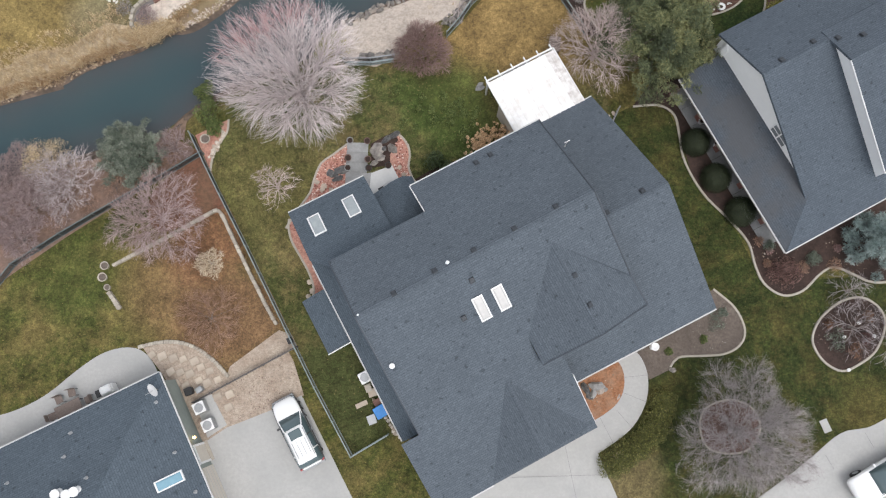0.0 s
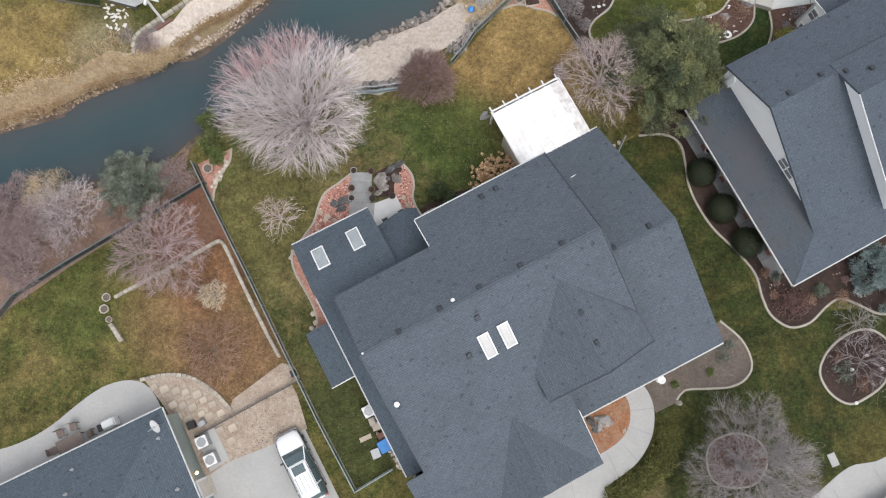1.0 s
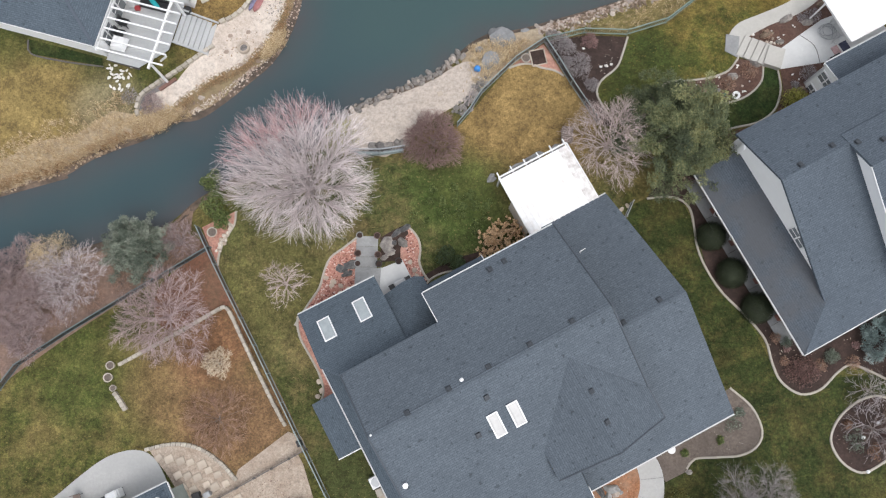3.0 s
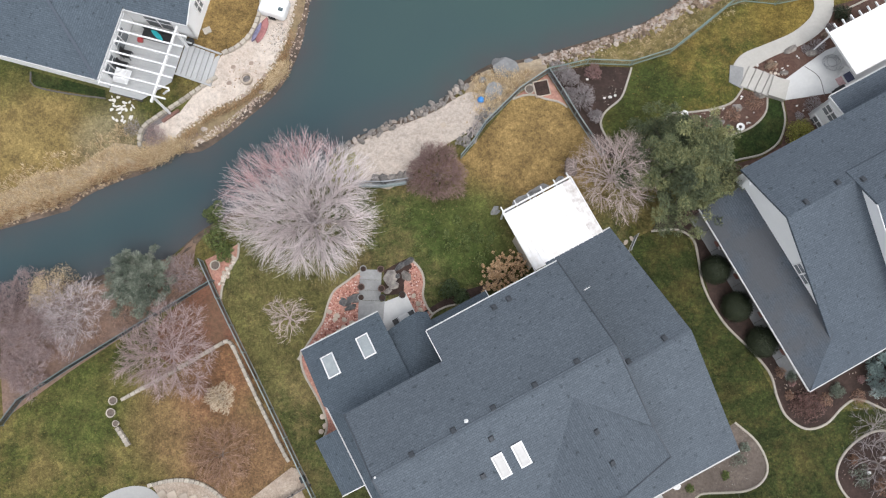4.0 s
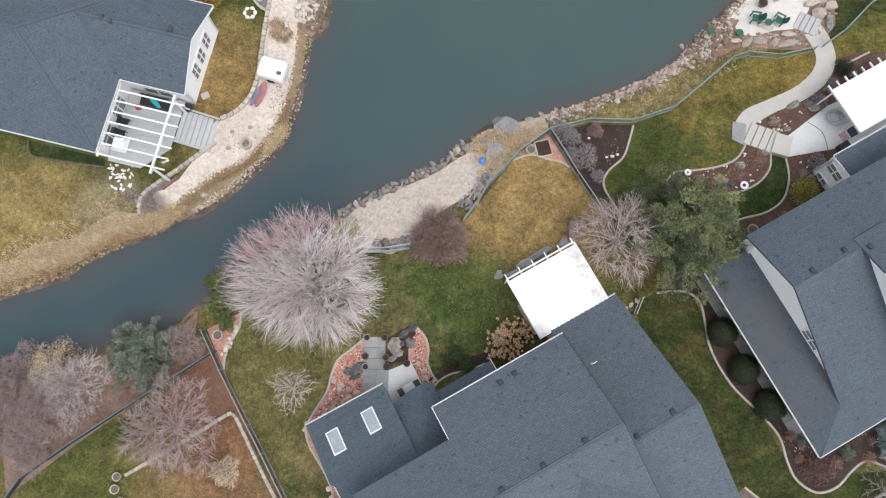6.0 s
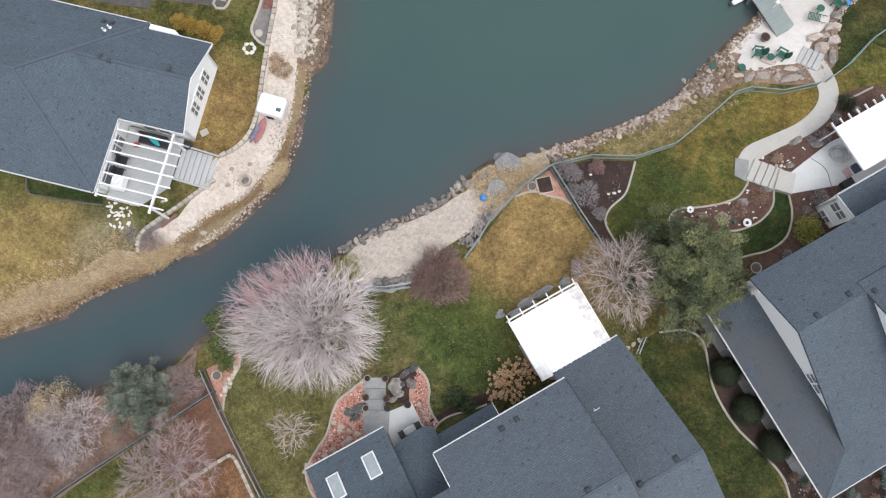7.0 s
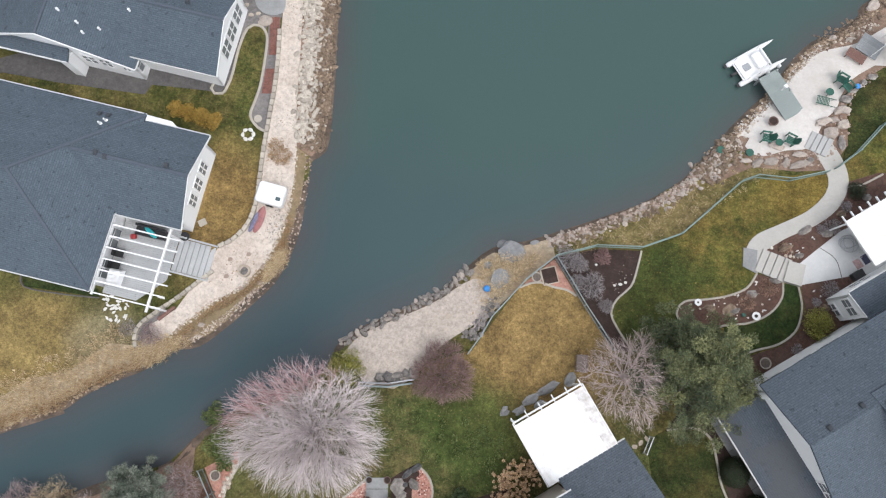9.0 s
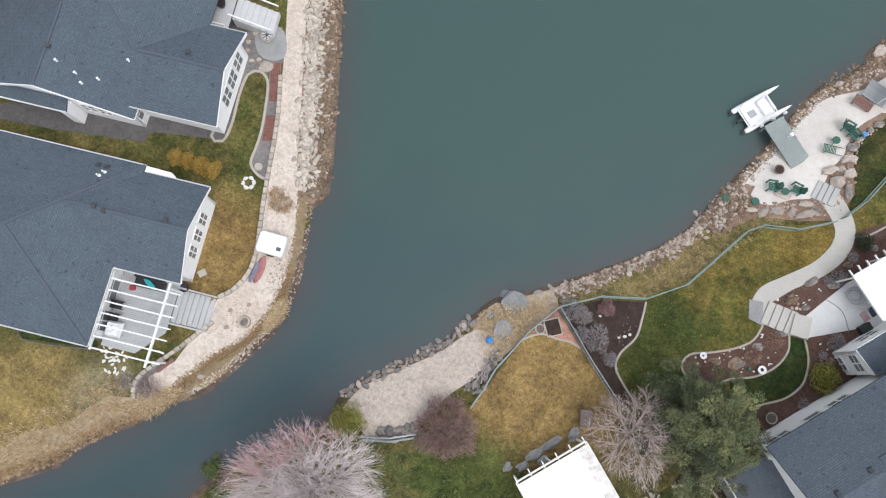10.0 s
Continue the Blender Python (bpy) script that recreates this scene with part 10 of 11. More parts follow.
for u in (-1.0, 1.3):
    for v in (-1.1, 1.1):
        beam("post", (u, v, -0.2), (u, v, 2.2), 0.07, 0.07, WHITE, canopy)
lathe("bucket", [(0.16, 0), (0.2, 0.3), (0.18, 0.3)], PLASTIC_BLUE, None, segments=12, centre=(*(30.77, 43.96), land_at(*(30.77, 43.96))))
tagged(bpy.data.objects["bucket"], "blue plastic bucket beside boulders", "bucket")
lathe("ball", [(0.1, 0), (0.24, 0.1), (0.27, 0.24), (0.22, 0.38), (0.08, 0.47)], PLASTIC_BLUE, None, segments=12, centre=(*(2.09, 29.24), land_at(*(2.09, 29.24))), smooth=True)
tagged(bpy.data.objects["ball"], "blue plastic tub on the bank", "tub")
for k, px in enumerate(((20.38, 39.56), (22.31, 39.11))):
    g = lathe("plastic_tub", [(0.25, 0), (0.3, 0.25), (0.26, 0.25)], PLASTIC_GREEN, None, segments=12, centre=(*px, land_at(*px)))
    tagged(g, "dark green tub among the rocks", "tub", "green tubs by the shore")


# driftwood by the beach fence
dw = thing("driftwood_pile", 0, 0, 0, 0, "pale driftwood branches against the fence", "driftwood")
for k in range(7):
    (sx, sy) = (1.11, 26.16)
    a = 1.05 + rnd.uniform(-0.4, 0.4)
    sx, sy = sx + rnd.uniform(-0.4, 0.5), sy + rnd.uniform(-0.5, 0.6)
    tb = Tubes()
    z = land_at(sx, sy)
    tb.add(grow(rnd, Vector((sx, sy, z + 0.1)), Vector((math.cos(a), math.sin(a), 0.1)), rnd.uniform(0.9, 1.8), 0.1, 4), 0.05, 0.03, 5)
    tb.build("branch", BARK_PALE, dw)


def box_seat():
    t = thing("storage_chest", *(8.52, 23.66), land_at(*(8.52, 23.66)), -5, "grey-brown garden chest on the lawn", "chest")
    box("body", -0.38, 0.38, -0.56, 0.56, -0.1, 0.5, PATIO_BROWN, t, bevel=0.03)
    box("lid", -0.42, 0.42, -0.6, 0.6, 0.5, 0.58, PATIO_BROWN, t, bevel=0.06)


box_seat()


def air_conditioner(x, y, z, turn, group="air conditioners"):
    a = thing("air_conditioner", x, y, z, turn, "grey outdoor air conditioner with a fan grille", "air conditioner", group)
    box("casing", -0.4, 0.4, -0.4, 0.4, 0, 0.8, GALV, a, bevel=0.06)
    box("top_plate", -0.38, 0.38, -0.38, 0.38, 0.8, 0.83, WHITE, a, bevel=0.03)
    lathe("fan_well", [(0.29, 0.832), (0.27, 0.85)], PLASTIC_BLACK, a, segments=16)
    for k in range(4):
        t = k * 1.571
        beam("fan_blade", (math.cos(t) * 0.05, math.sin(t) * 0.05, 0.86), (math.cos(t) * 0.25, math.sin(t) * 0.25, 0.86), 0.1, 0.01, GALV, a)
    lathe("fan_guard", [(0.3, 0.85), (0.31, 0.87), (0.28, 0.87)], GALV, a, segments=16)
    return a


air_conditioner(*(-16.21, -2.65), 0.1, 26)
air_conditioner(*(-15.58, -3.80), 0.1, 26)
air_conditioner(*(-5.09, -0.63), 0.0, 28)

# clutter at the side of the house
for px, c, w, d, h, lab, cat in (((-3.95, -2.90), PLASTIC_BLUE, 0.9, 0.8, 0.7, "bright blue tarpaulin-covered crate", "crate"), ((-4.62, -3.48), GALV, 0.55, 0.6, 0.25, "pale plastic lid on the grass", "lid"), ((-5.34, -2.47), PAVER, 0.8, 0.28, 0.12, "pale rolled hose on the grass", "hose"),
                                 ((-4.56, -1.66), PAVER, 0.6, 0.5, 0.45, "cardboard boxes by the wall", "box"), ((-4.24, -2.31), WOOD_BROWN, 0.5, 0.4, 0.4, "brown crate by the wall", "crate"), ((-4.87, -1.36), CURB, 0.4, 0.5, 0.5, "beige storage tub by the wall", "tub"),
                                 ((26.43, -3.93), CONCRETE, 0.5, 0.85, 0.12, "pale utility box cover in the lawn", "utility cover"), ((12.18, -5.83), PAVER, 0.7, 0.35, 0.2, "tan stone at the edge of the walk", "stone"),
                                 ((-18.60, 34.53), CURB, 0.55, 0.45, 0.15, "pale utility cover in the grass", "utility cover"), ((-17.12, -1.58), PLASTIC_BLACK, 0.5, 0.5, 0.6, "black bins by the timber fence", "bin"), ((-16.40, -1.46), GALV, 0.45, 0.35, 0.6, "grey metal box by the timber fence", "box"),
                                 ((-10.32, 1.87), PLASTIC_BLACK, 0.35, 0.4, 0.6, "black plastic bin by the fence", "bin"), ((-0.75, 27.32), PAVER, 0.35, 0.3, 0.15, "small pale stones on the beach", "stone")):
    t = thing(cat.replace(" ", "_"), *px, land_at(*px), 26 + rnd.uniform(-10, 10), lab, cat)
    box("body", -w / 2, w / 2, -d / 2, d / 2, -0.02, h * 0.85, c, t, bevel=min(0.06, h * 0.2))
    box("top", -w / 2 - 0.02, w / 2 + 0.02, -d / 2 - 0.02, d / 2 + 0.02, h * 0.85, h, c, t, bevel=min(0.04, h * 0.06))

bb = thing("birdbath", *(14.78, 1.42), 0, 0, "white birdbath in the soil bed", "birdbath")
lathe("pedestal", [(0.2, -0.05), (0.18, 0.1), (0.08, 0.2), (0.09, 0.65), (0.15, 0.75)], WHITE, bb, segments=14)
lathe("bowl", [(0.1, 0.74), (0.24, 0.85), (0.28, 0.9), (0.23, 0.9), (0.08, 0.82)], WHITE, bb, segments=18)
for k, px in enumerate(((29.33, 3.09), (28.21, 2.11), (30.31, 2.19), (28.33, -0.15))):
    o = new("garden_ornament", stone_mesh("ornament", 95 + k, 0.9, WHITE, 0.1))
    o.location, o.scale = (*px, 0.15), (0.3, 0.3, 0.3)
    tagged(o, "small white garden ornament in mulch", "ornament", "white ornaments in the island bed")
# planting and rocks at the front door
for k, (px, w, m) in enumerate((((10.84, -1.22), 0.75, LIGHT_BOULDERS), ((11.14, -1.56), 0.5, PALE_BOULDERS), ((10.59, -1.76), 0.5, LIGHT_BOULDERS), ((10.05, -1.37), 0.6, DARK_BOULDERS), ((10.34, -1.98), 0.4, DARK_BOULDERS), ((11.45, -1.49), 0.3, LIGHT_BOULDERS), ((12.33, -1.98), 0.25, PALE_BOULDERS))):
    boulder(*px, w * 1.35, w, w * 0.8, k * 40, m[k % 4], "rough rock in orange bark by the front door", "rocks by the front door")
rubble("bed_stones", [(10.42, -1.49), (12.22, -0.34), (12.58, -1.11), (12.15, -2.07), (10.96, -2.83), (10.39, -2.45)], 60, 0.09, STONES_BROWN, "bark chunks and pebbles in the orange bed", 31)


# ---------------------------------------------------------------- patio furniture by the low house
def patio_set(x, y, turn):
    t = thing("patio_table", x, y, 0.05, turn, "brown outdoor dining table on the patio", "table")
    box("tabletop", -0.9, 0.9, -0.5, 0.5, 0.7, 0.74, PATIO_BROWN, t, bevel=0.02)
    for u in (-0.75, 0.75):
        for v in (-0.4, 0.4):
            beam("leg", (u, v, 0), (u, v, 0.7), 0.06, 0.06, DARK_METAL, t)
    c = thing("patio_chair", 0, 0, 0, 0, "dark patio chair round an outdoor table", "chair", "chairs round the patio table")
    box("seat", -0.25, 0.25, -0.25, 0.25, 0.4, 0.45, PATIO_BROWN, c, bevel=0.02)
    box("backrest", -0.25, 0.25, -0.29, -0.25, 0.45, 0.95, PATIO_BROWN, c, bevel=0.015)
    for u in (-0.22, 0.22):
        for v in (-0.22, 0.22):
            beam("leg", (u, v, 0), (u, v, 0.4), 0.04, 0.04, DARK_METAL, c)
    m = pose(x, y, 0.05, 0, 0, turn)
    c.matrix_basis = m @ pose(-0.5, 0.95, 0, 0, 0, 180)
    for u, v, a in ((0.45, 1.0, 170), (-1.3, 0.1, -90), (1.3, 0.1, 90)):
        copy_thing(c, m @ pose(u, v, 0, 0, 0, a))


patio_set(*(-25.01, -2.77), 26)
gr = thing("barbecue_grill", *(-22.50, -1.45), 0.05, 26, "white and black barbecue grill on the patio", "grill")
box("cabinet", -0.45, 0.45, -0.3, 0.3, 0.1, 0.85, WHITE, gr, bevel=0.03)
box("hood", -0.4, 0.4, -0.28, 0.3, 0.85, 1.15, WHITE, gr, bevel=0.1)
box("side_shelf", -0.8, -0.45, -0.25, 0.25, 0.8, 0.85, PLASTIC_BLACK, gr, bevel=0.02)
for u in (-0.4, 0.4):
    for v in (-0.25, 0.25):
        lathe("castor", [(0.05, 0), (0.05, 0.1)], PLASTIC_BLACK, gr, segments=8, centre=(u, v, 0))

# white stones in the pond corner bed
for k, px in enumerate(((11.34, 29.20), (11.75, 29.27), (12.13, 29.39), (10.17, 30.80))):
    o = new("white_stone", WHITE_STONE[k % 3])
    o.location, o.scale = (*px, land_at(*px) + 0.08), (0.3, 0.24, 0.25)
    tagged(o, "small white stone in dark mulch", "stone", "white stones in the pond corner bed")

g = thing("barbecue_grill", *(-3.52, 12.66), 0.17, 28, "stainless barbecue grill with black side shelves on concrete", "grill")
box("cabinet", -0.4, 0.4, -0.28, 0.28, 0.08, 0.85, DARK_METAL, g, bevel=0.02)
box("hood", -0.42, 0.42, -0.28, 0.28, 0.85, 1.12, SIDING_GREY, g, "pale metal hood", bevel=0.1)
for s in (-1, 1):
    box("side_shelf", s * 0.62 - 0.2, s * 0.62 + 0.2, -0.26, 0.26, 0.8, 0.85, PLASTIC_BLACK, g, bevel=0.02)
    for v in (-0.22, 0.22):
        lathe("castor", [(0.05, 0), (0.05, 0.1)], PLASTIC_BLACK, g, segments=8, centre=(s * 0.35, v, 0))
beam("handle", (-0.3, -0.32, 0.98), (0.3, -0.32, 0.98), 0.03, 0.03, GALV, g)
lg = thing("timber_log", *(-21.2, 28.0), land_at(*(-21.2, 28.0)) + 0.1, 37, "weathered red-brown timber lying by the block wall", "timber")
box("beam", -0.75, 0.75, -0.12, 0.12, -0.08, 0.14, WOOD_BROWN, lg, bevel=0.03)

for k, px in enumerate(((11.90, 17.90), (12.32, 18.13), (12.77, 18.39))):
    o = new("stepping_stone", flag[k % 4])
    o.location, o.scale, o.rotation_euler = (*px, land_at(*px) + 0.06), (0.5, 0.4, 0.3), (0, 0, k)
    tagged(o, "tan stepping stone by the side gate", "stepping stone", "stepping stones by the side gate")


# ---------------------------------------------------------------- pergola deck of the channel house
def pergola():
    p = thing("pergola", 0, 0, 0, POND_TURN, "white slatted pergola over a grey deck", "pergola")
    inner, outer, low, high = -31.7, -27.2, 21.6, 27.1
    front = (-27.78, 27.31)
    uo = front[0]
    for k in range(7):
        v = high - 0.55 - (high - low - 0.7) * k / 6
        beam("rafter", (inner, v, 2.75), (uo + 0.95, v, 2.7), 0.09, 0.16, WHITE, p)
    beam("beam", (uo, low - 0.3, 2.55), (uo, high + 0.1, 2.55), 0.14, 0.2, WHITE, p)
    beam("ledger", (inner - 0.05, low, 2.6), (inner - 0.05, high, 2.6), 0.1, 0.2, WHITE, p)
    for v in (low + 0.1, high - 0.3):
        beam("post", (uo, v, -1.0), (uo, v, 2.5), 0.14, 0.14, WHITE, p)
    beam("brace", (uo, low + 0.9, 1.2), (uo + 0.9, low + 0.9, 2.5), 0.1, 0.12, WHITE, p)
    return p


pergola()


def deck():
    d = thing("deck", 0, 0, 0, POND_TURN, "pale grey decking with broad steps", "deck")
    u0, u1, v0, v1 = -32.2, -28.0, 21.9, 27.6
    n = 40
    step = (v1 - v0) / n
    for k in range(n):
        v = v0 + step * k
        ends = [u1 - max(0.0, (23.8 - w) * 0.9) for w in (v, v + step)]
        top = [(u0, v, 0.18), (ends[0], v, 0.18), (ends[1], v + step - 0.008, 0.18), (u0, v + step - 0.008, 0.18)]
        low = [(a, b, 0.14) for a, b, _ in top]
        mesh_object("deck_board", top + low, [(0, 1, 2, 3), (7, 6, 5, 4), (0, 4, 5, 1), (1, 5, 6, 2), (2, 6, 7, 3), (3, 7, 4, 0)], DECK_PALE, d)
    box("deck_frame", u0 + 0.05, u1 - 0.3, 24.0, v1 - 0.05, -0.7, 0.13, WOOD_DARK, d)
    box("deck_frame", u0 + 0.05, u1 - 2.0, v0 + 0.1, 24.0, -0.7, 0.13, WOOD_DARK, d)
    a = (-28.02, 27.09)
    for k in range(7):
        u = -28.0 + k * 0.36
        box("step", u, u + 0.35, 24.6, 27.0, -1.2, 0.14 - 0.11 * (k + 1), DECK_PALE, d, bevel=0.02)
    for v in (24.5, 27.1):
        beam("step_edge", (-28.0, v, 0.2), (-25.4, v, -0.6), 0.12, 0.12, DECK_PALE, d)
    return d


deck()


def deck_things():
    def at(u, v):
        q = Matrix.Rotation(radians(POND_TURN), 3, "Z") @ Vector((u, v, 0))
        return q.x, q.y

    x, y = at(-30.0, 26.85)
    g = thing("outdoor_sofa", x, y, 0.18, POND_TURN, "black outdoor sofa under the pergola", "sofa")
    box("base", -1.1, 1.1, -0.35, 0.35, 0, 0.4, PLASTIC_BLACK, g, bevel=0.04)
    box("backrest", -1.1, 1.1, 0.25, 0.42, 0.4, 0.8, PLASTIC_BLACK, g, bevel=0.04)
    t = thing("paddle_board", x + 0.1, y - 0.05, 0.75, POND_TURN - 30, "turquoise board on the sofa", "paddle board")
    bm = bmesh.new()
    add_lathe(bm, [(0.2, 0), (0.24, 0.04), (0.2, 0.08)], 16)
    bmesh.ops.scale(bm, vec=(2.6, 0.75, 1), verts=bm.verts)
    part("board", bm, PLASTIC_TEAL, t)
    x, y = at(-31.2, 26.3)
    r = thing("toy", x, y, 0.18, 0, "small red plastic toy on the deck", "toy")
    box("body", -0.2, 0.2, -0.18, 0.18, 0, 0.3, PLASTIC_RED, r, bevel=0.06)
    for v in (24.0, 24.9):
        x, y = at(-31.7, v)
        c = thing("deck_chair", x, y, 0.18, POND_TURN + 90, "dark deck chair under the pergola", "chair", "dark deck chairs")
        box("seat", -0.3, 0.3, -0.3, 0.3, 0.35, 0.42, PLASTIC_BLACK, c, bevel=0.02)
        box("backrest", -0.3, 0.3, 0.26, 0.34, 0.42, 0.95, PLASTIC_BLACK, c, bevel=0.02)
        for uu in (-0.26, 0.26):
            for vv in (-0.26, 0.26):
                beam("leg", (uu, vv, 0), (uu, vv, 0.35), 0.05, 0.05, DARK_METAL, c)
    x, y = at(-31.45, 23.2)
    w = thing("covered_table", x, y, 0.18, POND_TURN, "table under a rumpled white cover", "table")
    bm = bmesh.new()
    bmesh.ops.create_grid(bm, x_segments=8, y_segments=8, size=0.55)
    rn = random.Random(4)
    for vtx in bm.verts:
        e = max(abs(vtx.co.x), abs(vtx.co.y))
        vtx.co.z = 0.78 + rn.uniform(-0.03, 0.05) - (0.45 if e > 0.5 else 0.0)
    part("cover", bm, WHITE, w)
    lathe("pedestal", [(0.3, 0), (0.25, 0.05), (0.1, 0.1), (0.1, 0.7), (0.3, 0.74)], WHITE, w, segments=10)
    x, y = at(-27.7, 27.2)
    f = thing("planter_urn", x, y, land_at(x, y), 0, "dark round urn beside the deck steps", "urn")
    lathe("urn", [(0.2, -0.05), (0.3, 0.3), (0.34, 0.5), (0.26, 0.5)], PLASTIC_BLACK, f, segments=14)


deck_things()


def neighbour_cover():
    """White patio roof with rafter tails on the neighbour's pond side."""
    c = thing("patio_cover", 0, 0, 0, HOUSE_TURN, "white patio cover over the neighbour's terrace", "patio cover")
    u0, v1 = (39.19, 16.43)
    for k in range(14):
        box("roof_panel", u0 + k * 0.45, u0 + k * 0.45 + 0.445, v1 - 3.6, v1, 2.62, 2.66, ALUMINIUM, c)
    for k in range(9):
        u = u0 + 0.05 + k * 0.72
        beam("rafter", (u, v1 - 3.5, 2.55), (u, v1 + 0.42, 2.55), 0.07, 0.15, WHITE, c)
    beam("beam", (u0, v1 - 0.2, 2.48), (u0 + 6.2, v1 - 0.2, 2.48), 0.12, 0.2, WHITE, c)
    for u in (u0 + 0.15, u0 + 3.2, u0 + 6.0):
        beam("post", (u, v1 - 0.2, -1.2), (u, v1 - 0.2, 2.45), 0.11, 0.11, WHITE, c)
    return c


neighbour_cover()
x, y = (29.2, 30.45)
MAT_PINK, MAT_NAVY = surface("faded_pink_mat", (0.4, 0.26, 0.26), (0.52, 0.36, 0.35), 12.0, 0.9), surface("navy_mat", (0.03, 0.035, 0.07), (0.07, 0.075, 0.12), 12.0, 0.9)
t = thing("door_mat", x, y, land_at(x, y) + 0.07, 28, "faded pink and navy door mats on the terrace", "door mat")
box("mat", -0.6, -0.05, -0.35, 0.35, 0, 0.02, MAT_PINK, t)
box("mat", 0.1, 0.75, -0.35, 0.35, 0, 0.02, MAT_NAVY, t)
x, y = (28.4, 31.8)
t = thing("hose", x, y, land_at(x, y) + 0.07, 0, "pale coiled hose on the terrace", "hose")
hr = random.Random(3)
tb = Tubes()
tb.add([Vector((math.cos(k * 0.45) * (0.55 + 0.2 * math.sin(k * 0.31)), math.sin(k * 0.45) * (0.5 + 0.2 * math.cos(k * 0.23)), 0.02 + 0.002 * k)) for k in range(60)], 0.02, 0.02, 4)
tb.build("coil", GALV, t)


wt = round_table(29.3, 31.6, 0.5, 0.7, SIDING_GREY, "round pale wire table on the terrace")
for k in range(3):
    a = 2.2 + k * 1.9
    cx, cy = 29.3 + math.cos(a) * 0.95, 31.6 + math.sin(a) * 0.95
    wc = thing("wire_chair", cx, cy, land_at(cx, cy) + 0.1, math.degrees(a) - 90, "white wire chair beside a round table", "chair", "wire chairs round the table")
    ring = Tubes()
    ring.add([Vector((math.cos(q * 0.524) * 0.26, math.sin(q * 0.524) * 0.26, 0.44)) for q in range(13)], 0.014, 0.014, 4)
    ring.build("seat_ring", SIDING_GREY, wc)
    back = Tubes()
    back.add([Vector((-0.24 + q * 0.06, 0.26 - abs(q - 4) * 0.01, 0.44 + 0.42 * math.sin(q * 0.3927))) for q in range(9)], 0.014, 0.014, 4)
    back.build("backrest", SIDING_GREY, wc)
    for q in range(4):
        beam("seat_wire", (-0.2, -0.18 + q * 0.12, 0.44), (0.2, -0.18 + q * 0.12, 0.44), 0.014, 0.014, SIDING_GREY, wc)
        b = q * 1.571 + 0.785
        beam("leg", (math.cos(b) * 0.22, math.sin(b) * 0.22, -0.1), (math.cos(b) * 0.2, math.sin(b) * 0.2, 0.44), 0.022, 0.022, SIDING_GREY, wc)
gb = thing("storage_box", 28.62, 29.45, land_at(28.62, 29.45) + 0.05, 28, "dark storage box against the neighbour's wall", "box")
box("body", -0.4, 0.4, -0.25, 0.25, -0.05, 0.5, PLASTIC_BLACK, gb, bevel=0.03)
box("lid", -0.43, 0.43, -0.28, 0.28, 0.5, 0.56, PLASTIC_BLACK, gb, bevel=0.02)
# small white ornaments and stones in the mulch of the neighbour's beds
for k, px in enumerate(((19.03, 27.67), (20.06, 28.21), (21.49, 29.17), (21.45, 29.0), (22.27, 27.88), (19.70, 26.57), (21.70, 27.04), (21.85, 27.1), (25.89, 32.33), (26.0, 32.2), (24.67, 31.37), (22.88, 31.62), (25.11, 31.57), (28.40, 33.97), (24.23, 31.87), (24.75, 31.2), (25.94, 28.0), (25.5, 28.4), (18.3, 27.6), (20.6, 26.6))):
    o = new("pale_stone", CRAZY[k % 5])
    o.location, o.scale, o.rotation_euler = (*px, land_at(*px) + 0.1), (0.16 + 0.04 * (k % 4), 0.12 + 0.03 * (k % 3), 0.16), (0, 0, k * 1.3)
    tagged(o, "small white stone lying on red mulch", "stone", "white stones in the mulch beds")
for px, rad in (((27.38, 33.07), 0.75), ((26.6, 32.9), 0.45), ((26.69, 28.45), 0.8), ((23.85, 24.25), 0.5), ((25.6, 27.6), 0.4), ((28.6, 34.6), 0.5)):
    twig_bush("dormant_shrub", *px, rad, rad * 0.6, int(px[0] * 31), TWIG_MAUVE, 130, 0.009, "low grey dormant shrub in the mulch bed", group="dormant shrubs in the neighbour's beds")
for k, (px, w) in enumerate((((21.1, 28.3), 0.8), ((19.4, 27.15), 1.1))):
    boulder(*px, w, w * 0.75, 0.25, 35 * k, BED_BOULDERS[k % 5], "flat pink-grey rock in red mulch", "boulders in the mulch beds")
for px, rad in (((22.3, 28.75), 0.8), ((20.7, 27.7), 0.7), ((23.85, 31.6), 0.5)):
    twig_bush("dormant_shrub", *px, rad, 0.35, int(px[0] * 37), TWIG_RUST, 150, 0.008, "low rusty dormant shrub in the mulch bed", group="rusty shrubs in the neighbour's beds")
tub = lathe("watering_can", [(0.12, 0), (0.14, 0.22), (0.1, 0.24)], PLASTIC_GREEN, None, segments=12, centre=(20.28, 26.8, land_at(20.28, 26.8)))
tagged(tub, "green watering can in the boulder island", "watering can")


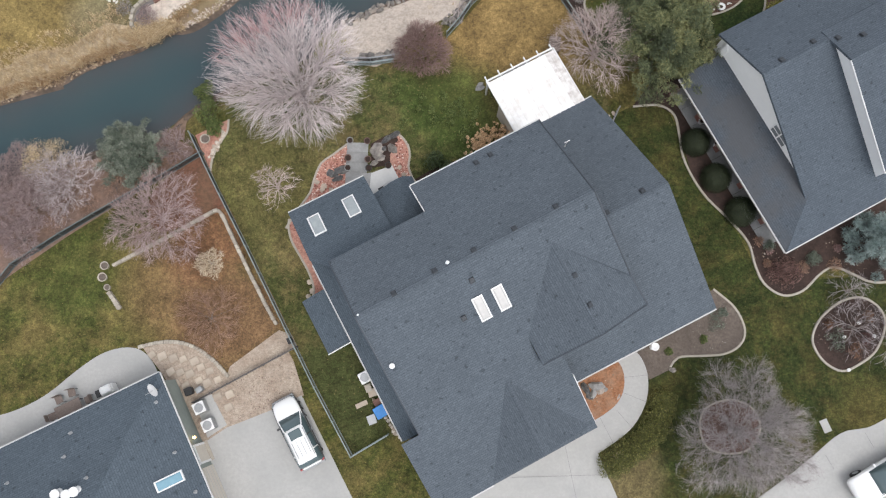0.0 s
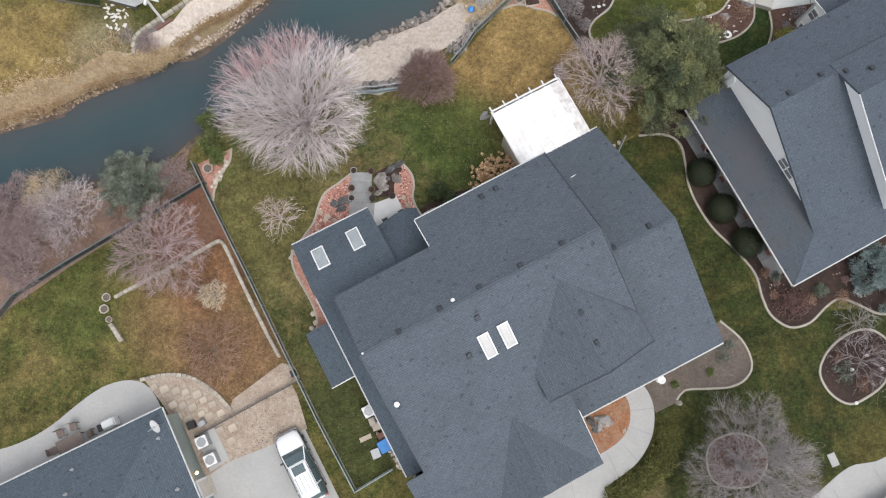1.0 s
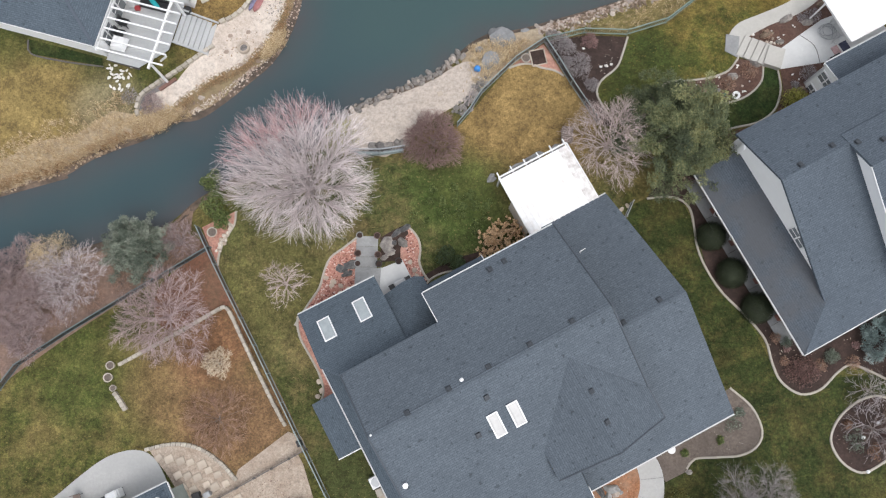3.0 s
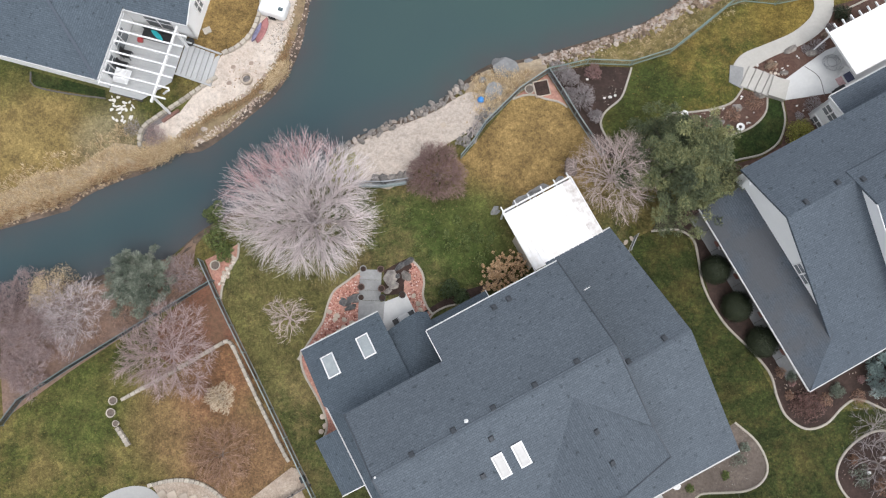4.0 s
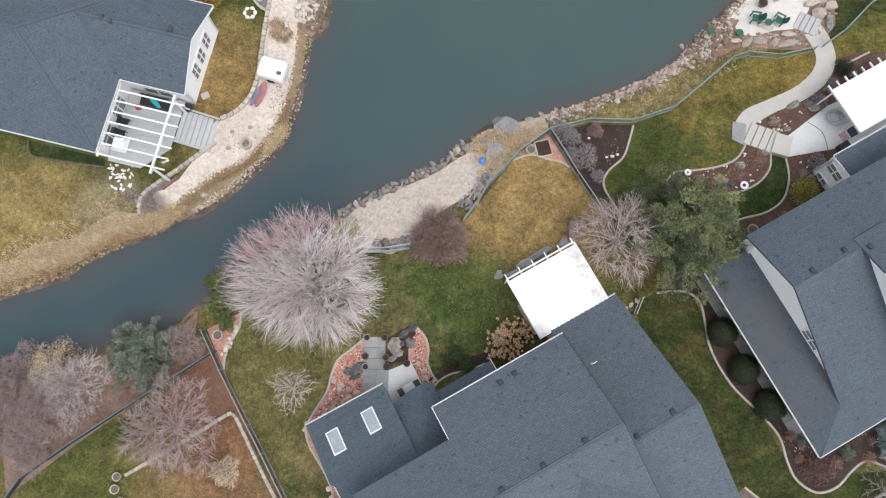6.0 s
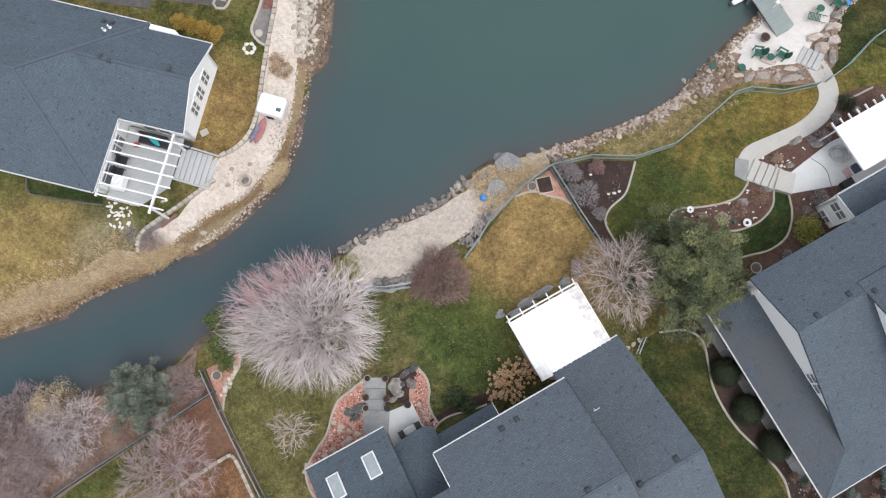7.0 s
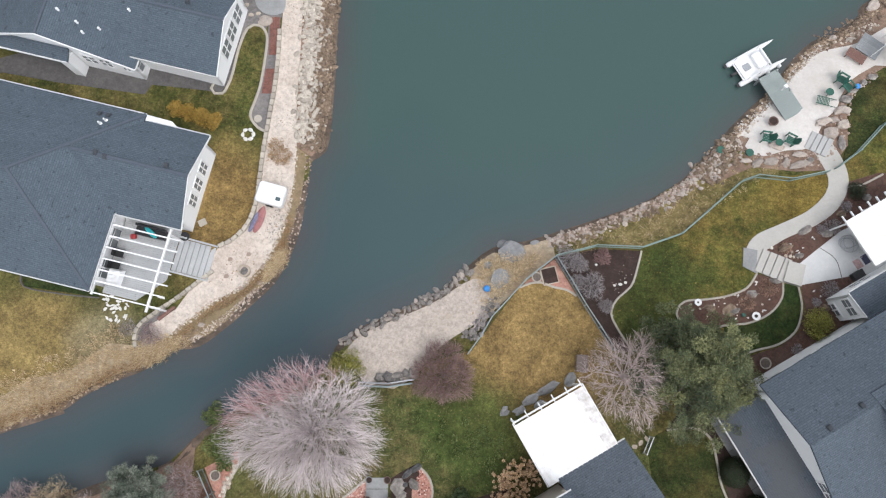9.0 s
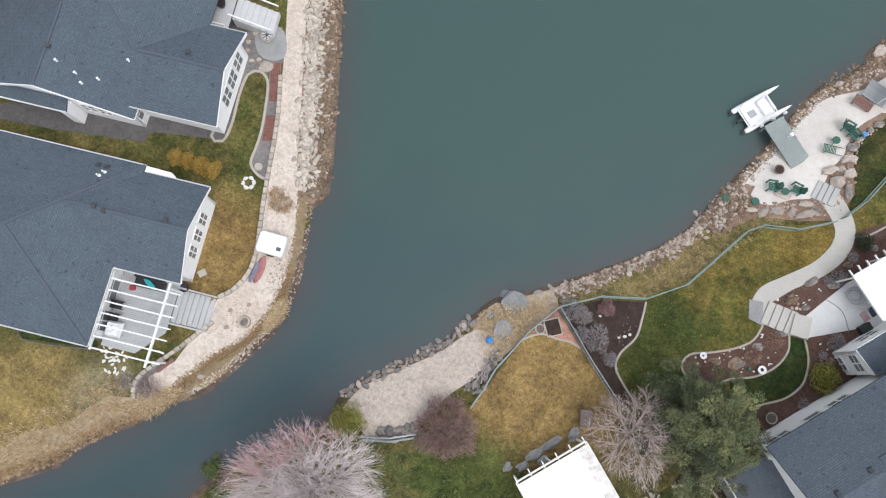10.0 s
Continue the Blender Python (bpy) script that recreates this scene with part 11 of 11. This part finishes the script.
# ---------------------------------------------------------------- deck and stairs of the far house
def far_deck():
    d = thing("deck", 0, 0, 0, POND_TURN, "white deck and stairs beside the far house", "deck")
    a = (-31.13, 47.25)
    for k in range(20):
        box("deck_board", a[0] - 1.2 + k * 0.12, a[0] - 1.2 + k * 0.12 + 0.11, a[1] - 0.8, a[1] + 5, 1.1, 1.15, SIDING_GREY, d)
    for k in range(7):
        u = a[0] + 1.25 + k * 0.42
        box("step", u, u + 0.44, a[1] + 0.2, a[1] + 2.0, -0.5, 1.05 - 0.16 * k, SIDING_GREY, d, bevel=0.01)
    for v in (a[1] + 0.1, a[1] + 2.1):
        beam("hand_rail", (a[0] + 1.2, v, 2.0), (a[0] + 4.3, v, 0.9), 0.08, 0.1, WHITE, d)
    beam("rail", (a[0] - 1.2, a[1] - 0.8, 2.05), (a[0] - 1.2, a[1] + 5, 2.05), 0.08, 0.1, WHITE, d)
    beam("rail", (a[0] - 1.2, a[1] - 0.8, 2.05), (a[0] + 1.2, a[1] - 0.8, 2.05), 0.08, 0.1, WHITE, d)
    for u, v in ((-1.2, -0.8), (1.2, -0.8), (-1.2, 3)):
        beam("post", (a[0] + u, a[1] + v, -0.4), (a[0] + u, a[1] + v, 2.05), 0.1, 0.1, WHITE, d)
    return d


far_deck()
pot(*(-17.32, 54.60), 0.36, 0.5, PLASTIC_BLACK, "dark round planter on the white deck", 1.15, "planters on the deck")
for k, px in enumerate(((-15.68, 52.37), (-15.43, 50.85), (-14.89, 50.96), (-15.18, 53.07), (-15.75, 51.67))):
    o = new("stepping_stone", flag[k % 4])
    o.location, o.scale = (*px, land_at(*px) + 0.07), (0.55, 0.45, 0.25)
    tagged(o, "pale stepping stone in grey gravel", "stepping stone", "stepping stones by the deck")
boulder(*(-14.33, 50.34), 0.9, 1.2, 0.5, 10, PALE_BOULDERS[2], "tall pale boulder beside the slab patio")
lathe("well_cover", [(0.3, 0), (0.3, 0.12), (0.24, 0.15)], CURB, None, segments=16, centre=(*(-14.75, 42.49), land_at(*(-14.75, 42.49)) + 0.03))
tagged(bpy.data.objects["well_cover"], "round concrete cover in the gravel bed", "cover")
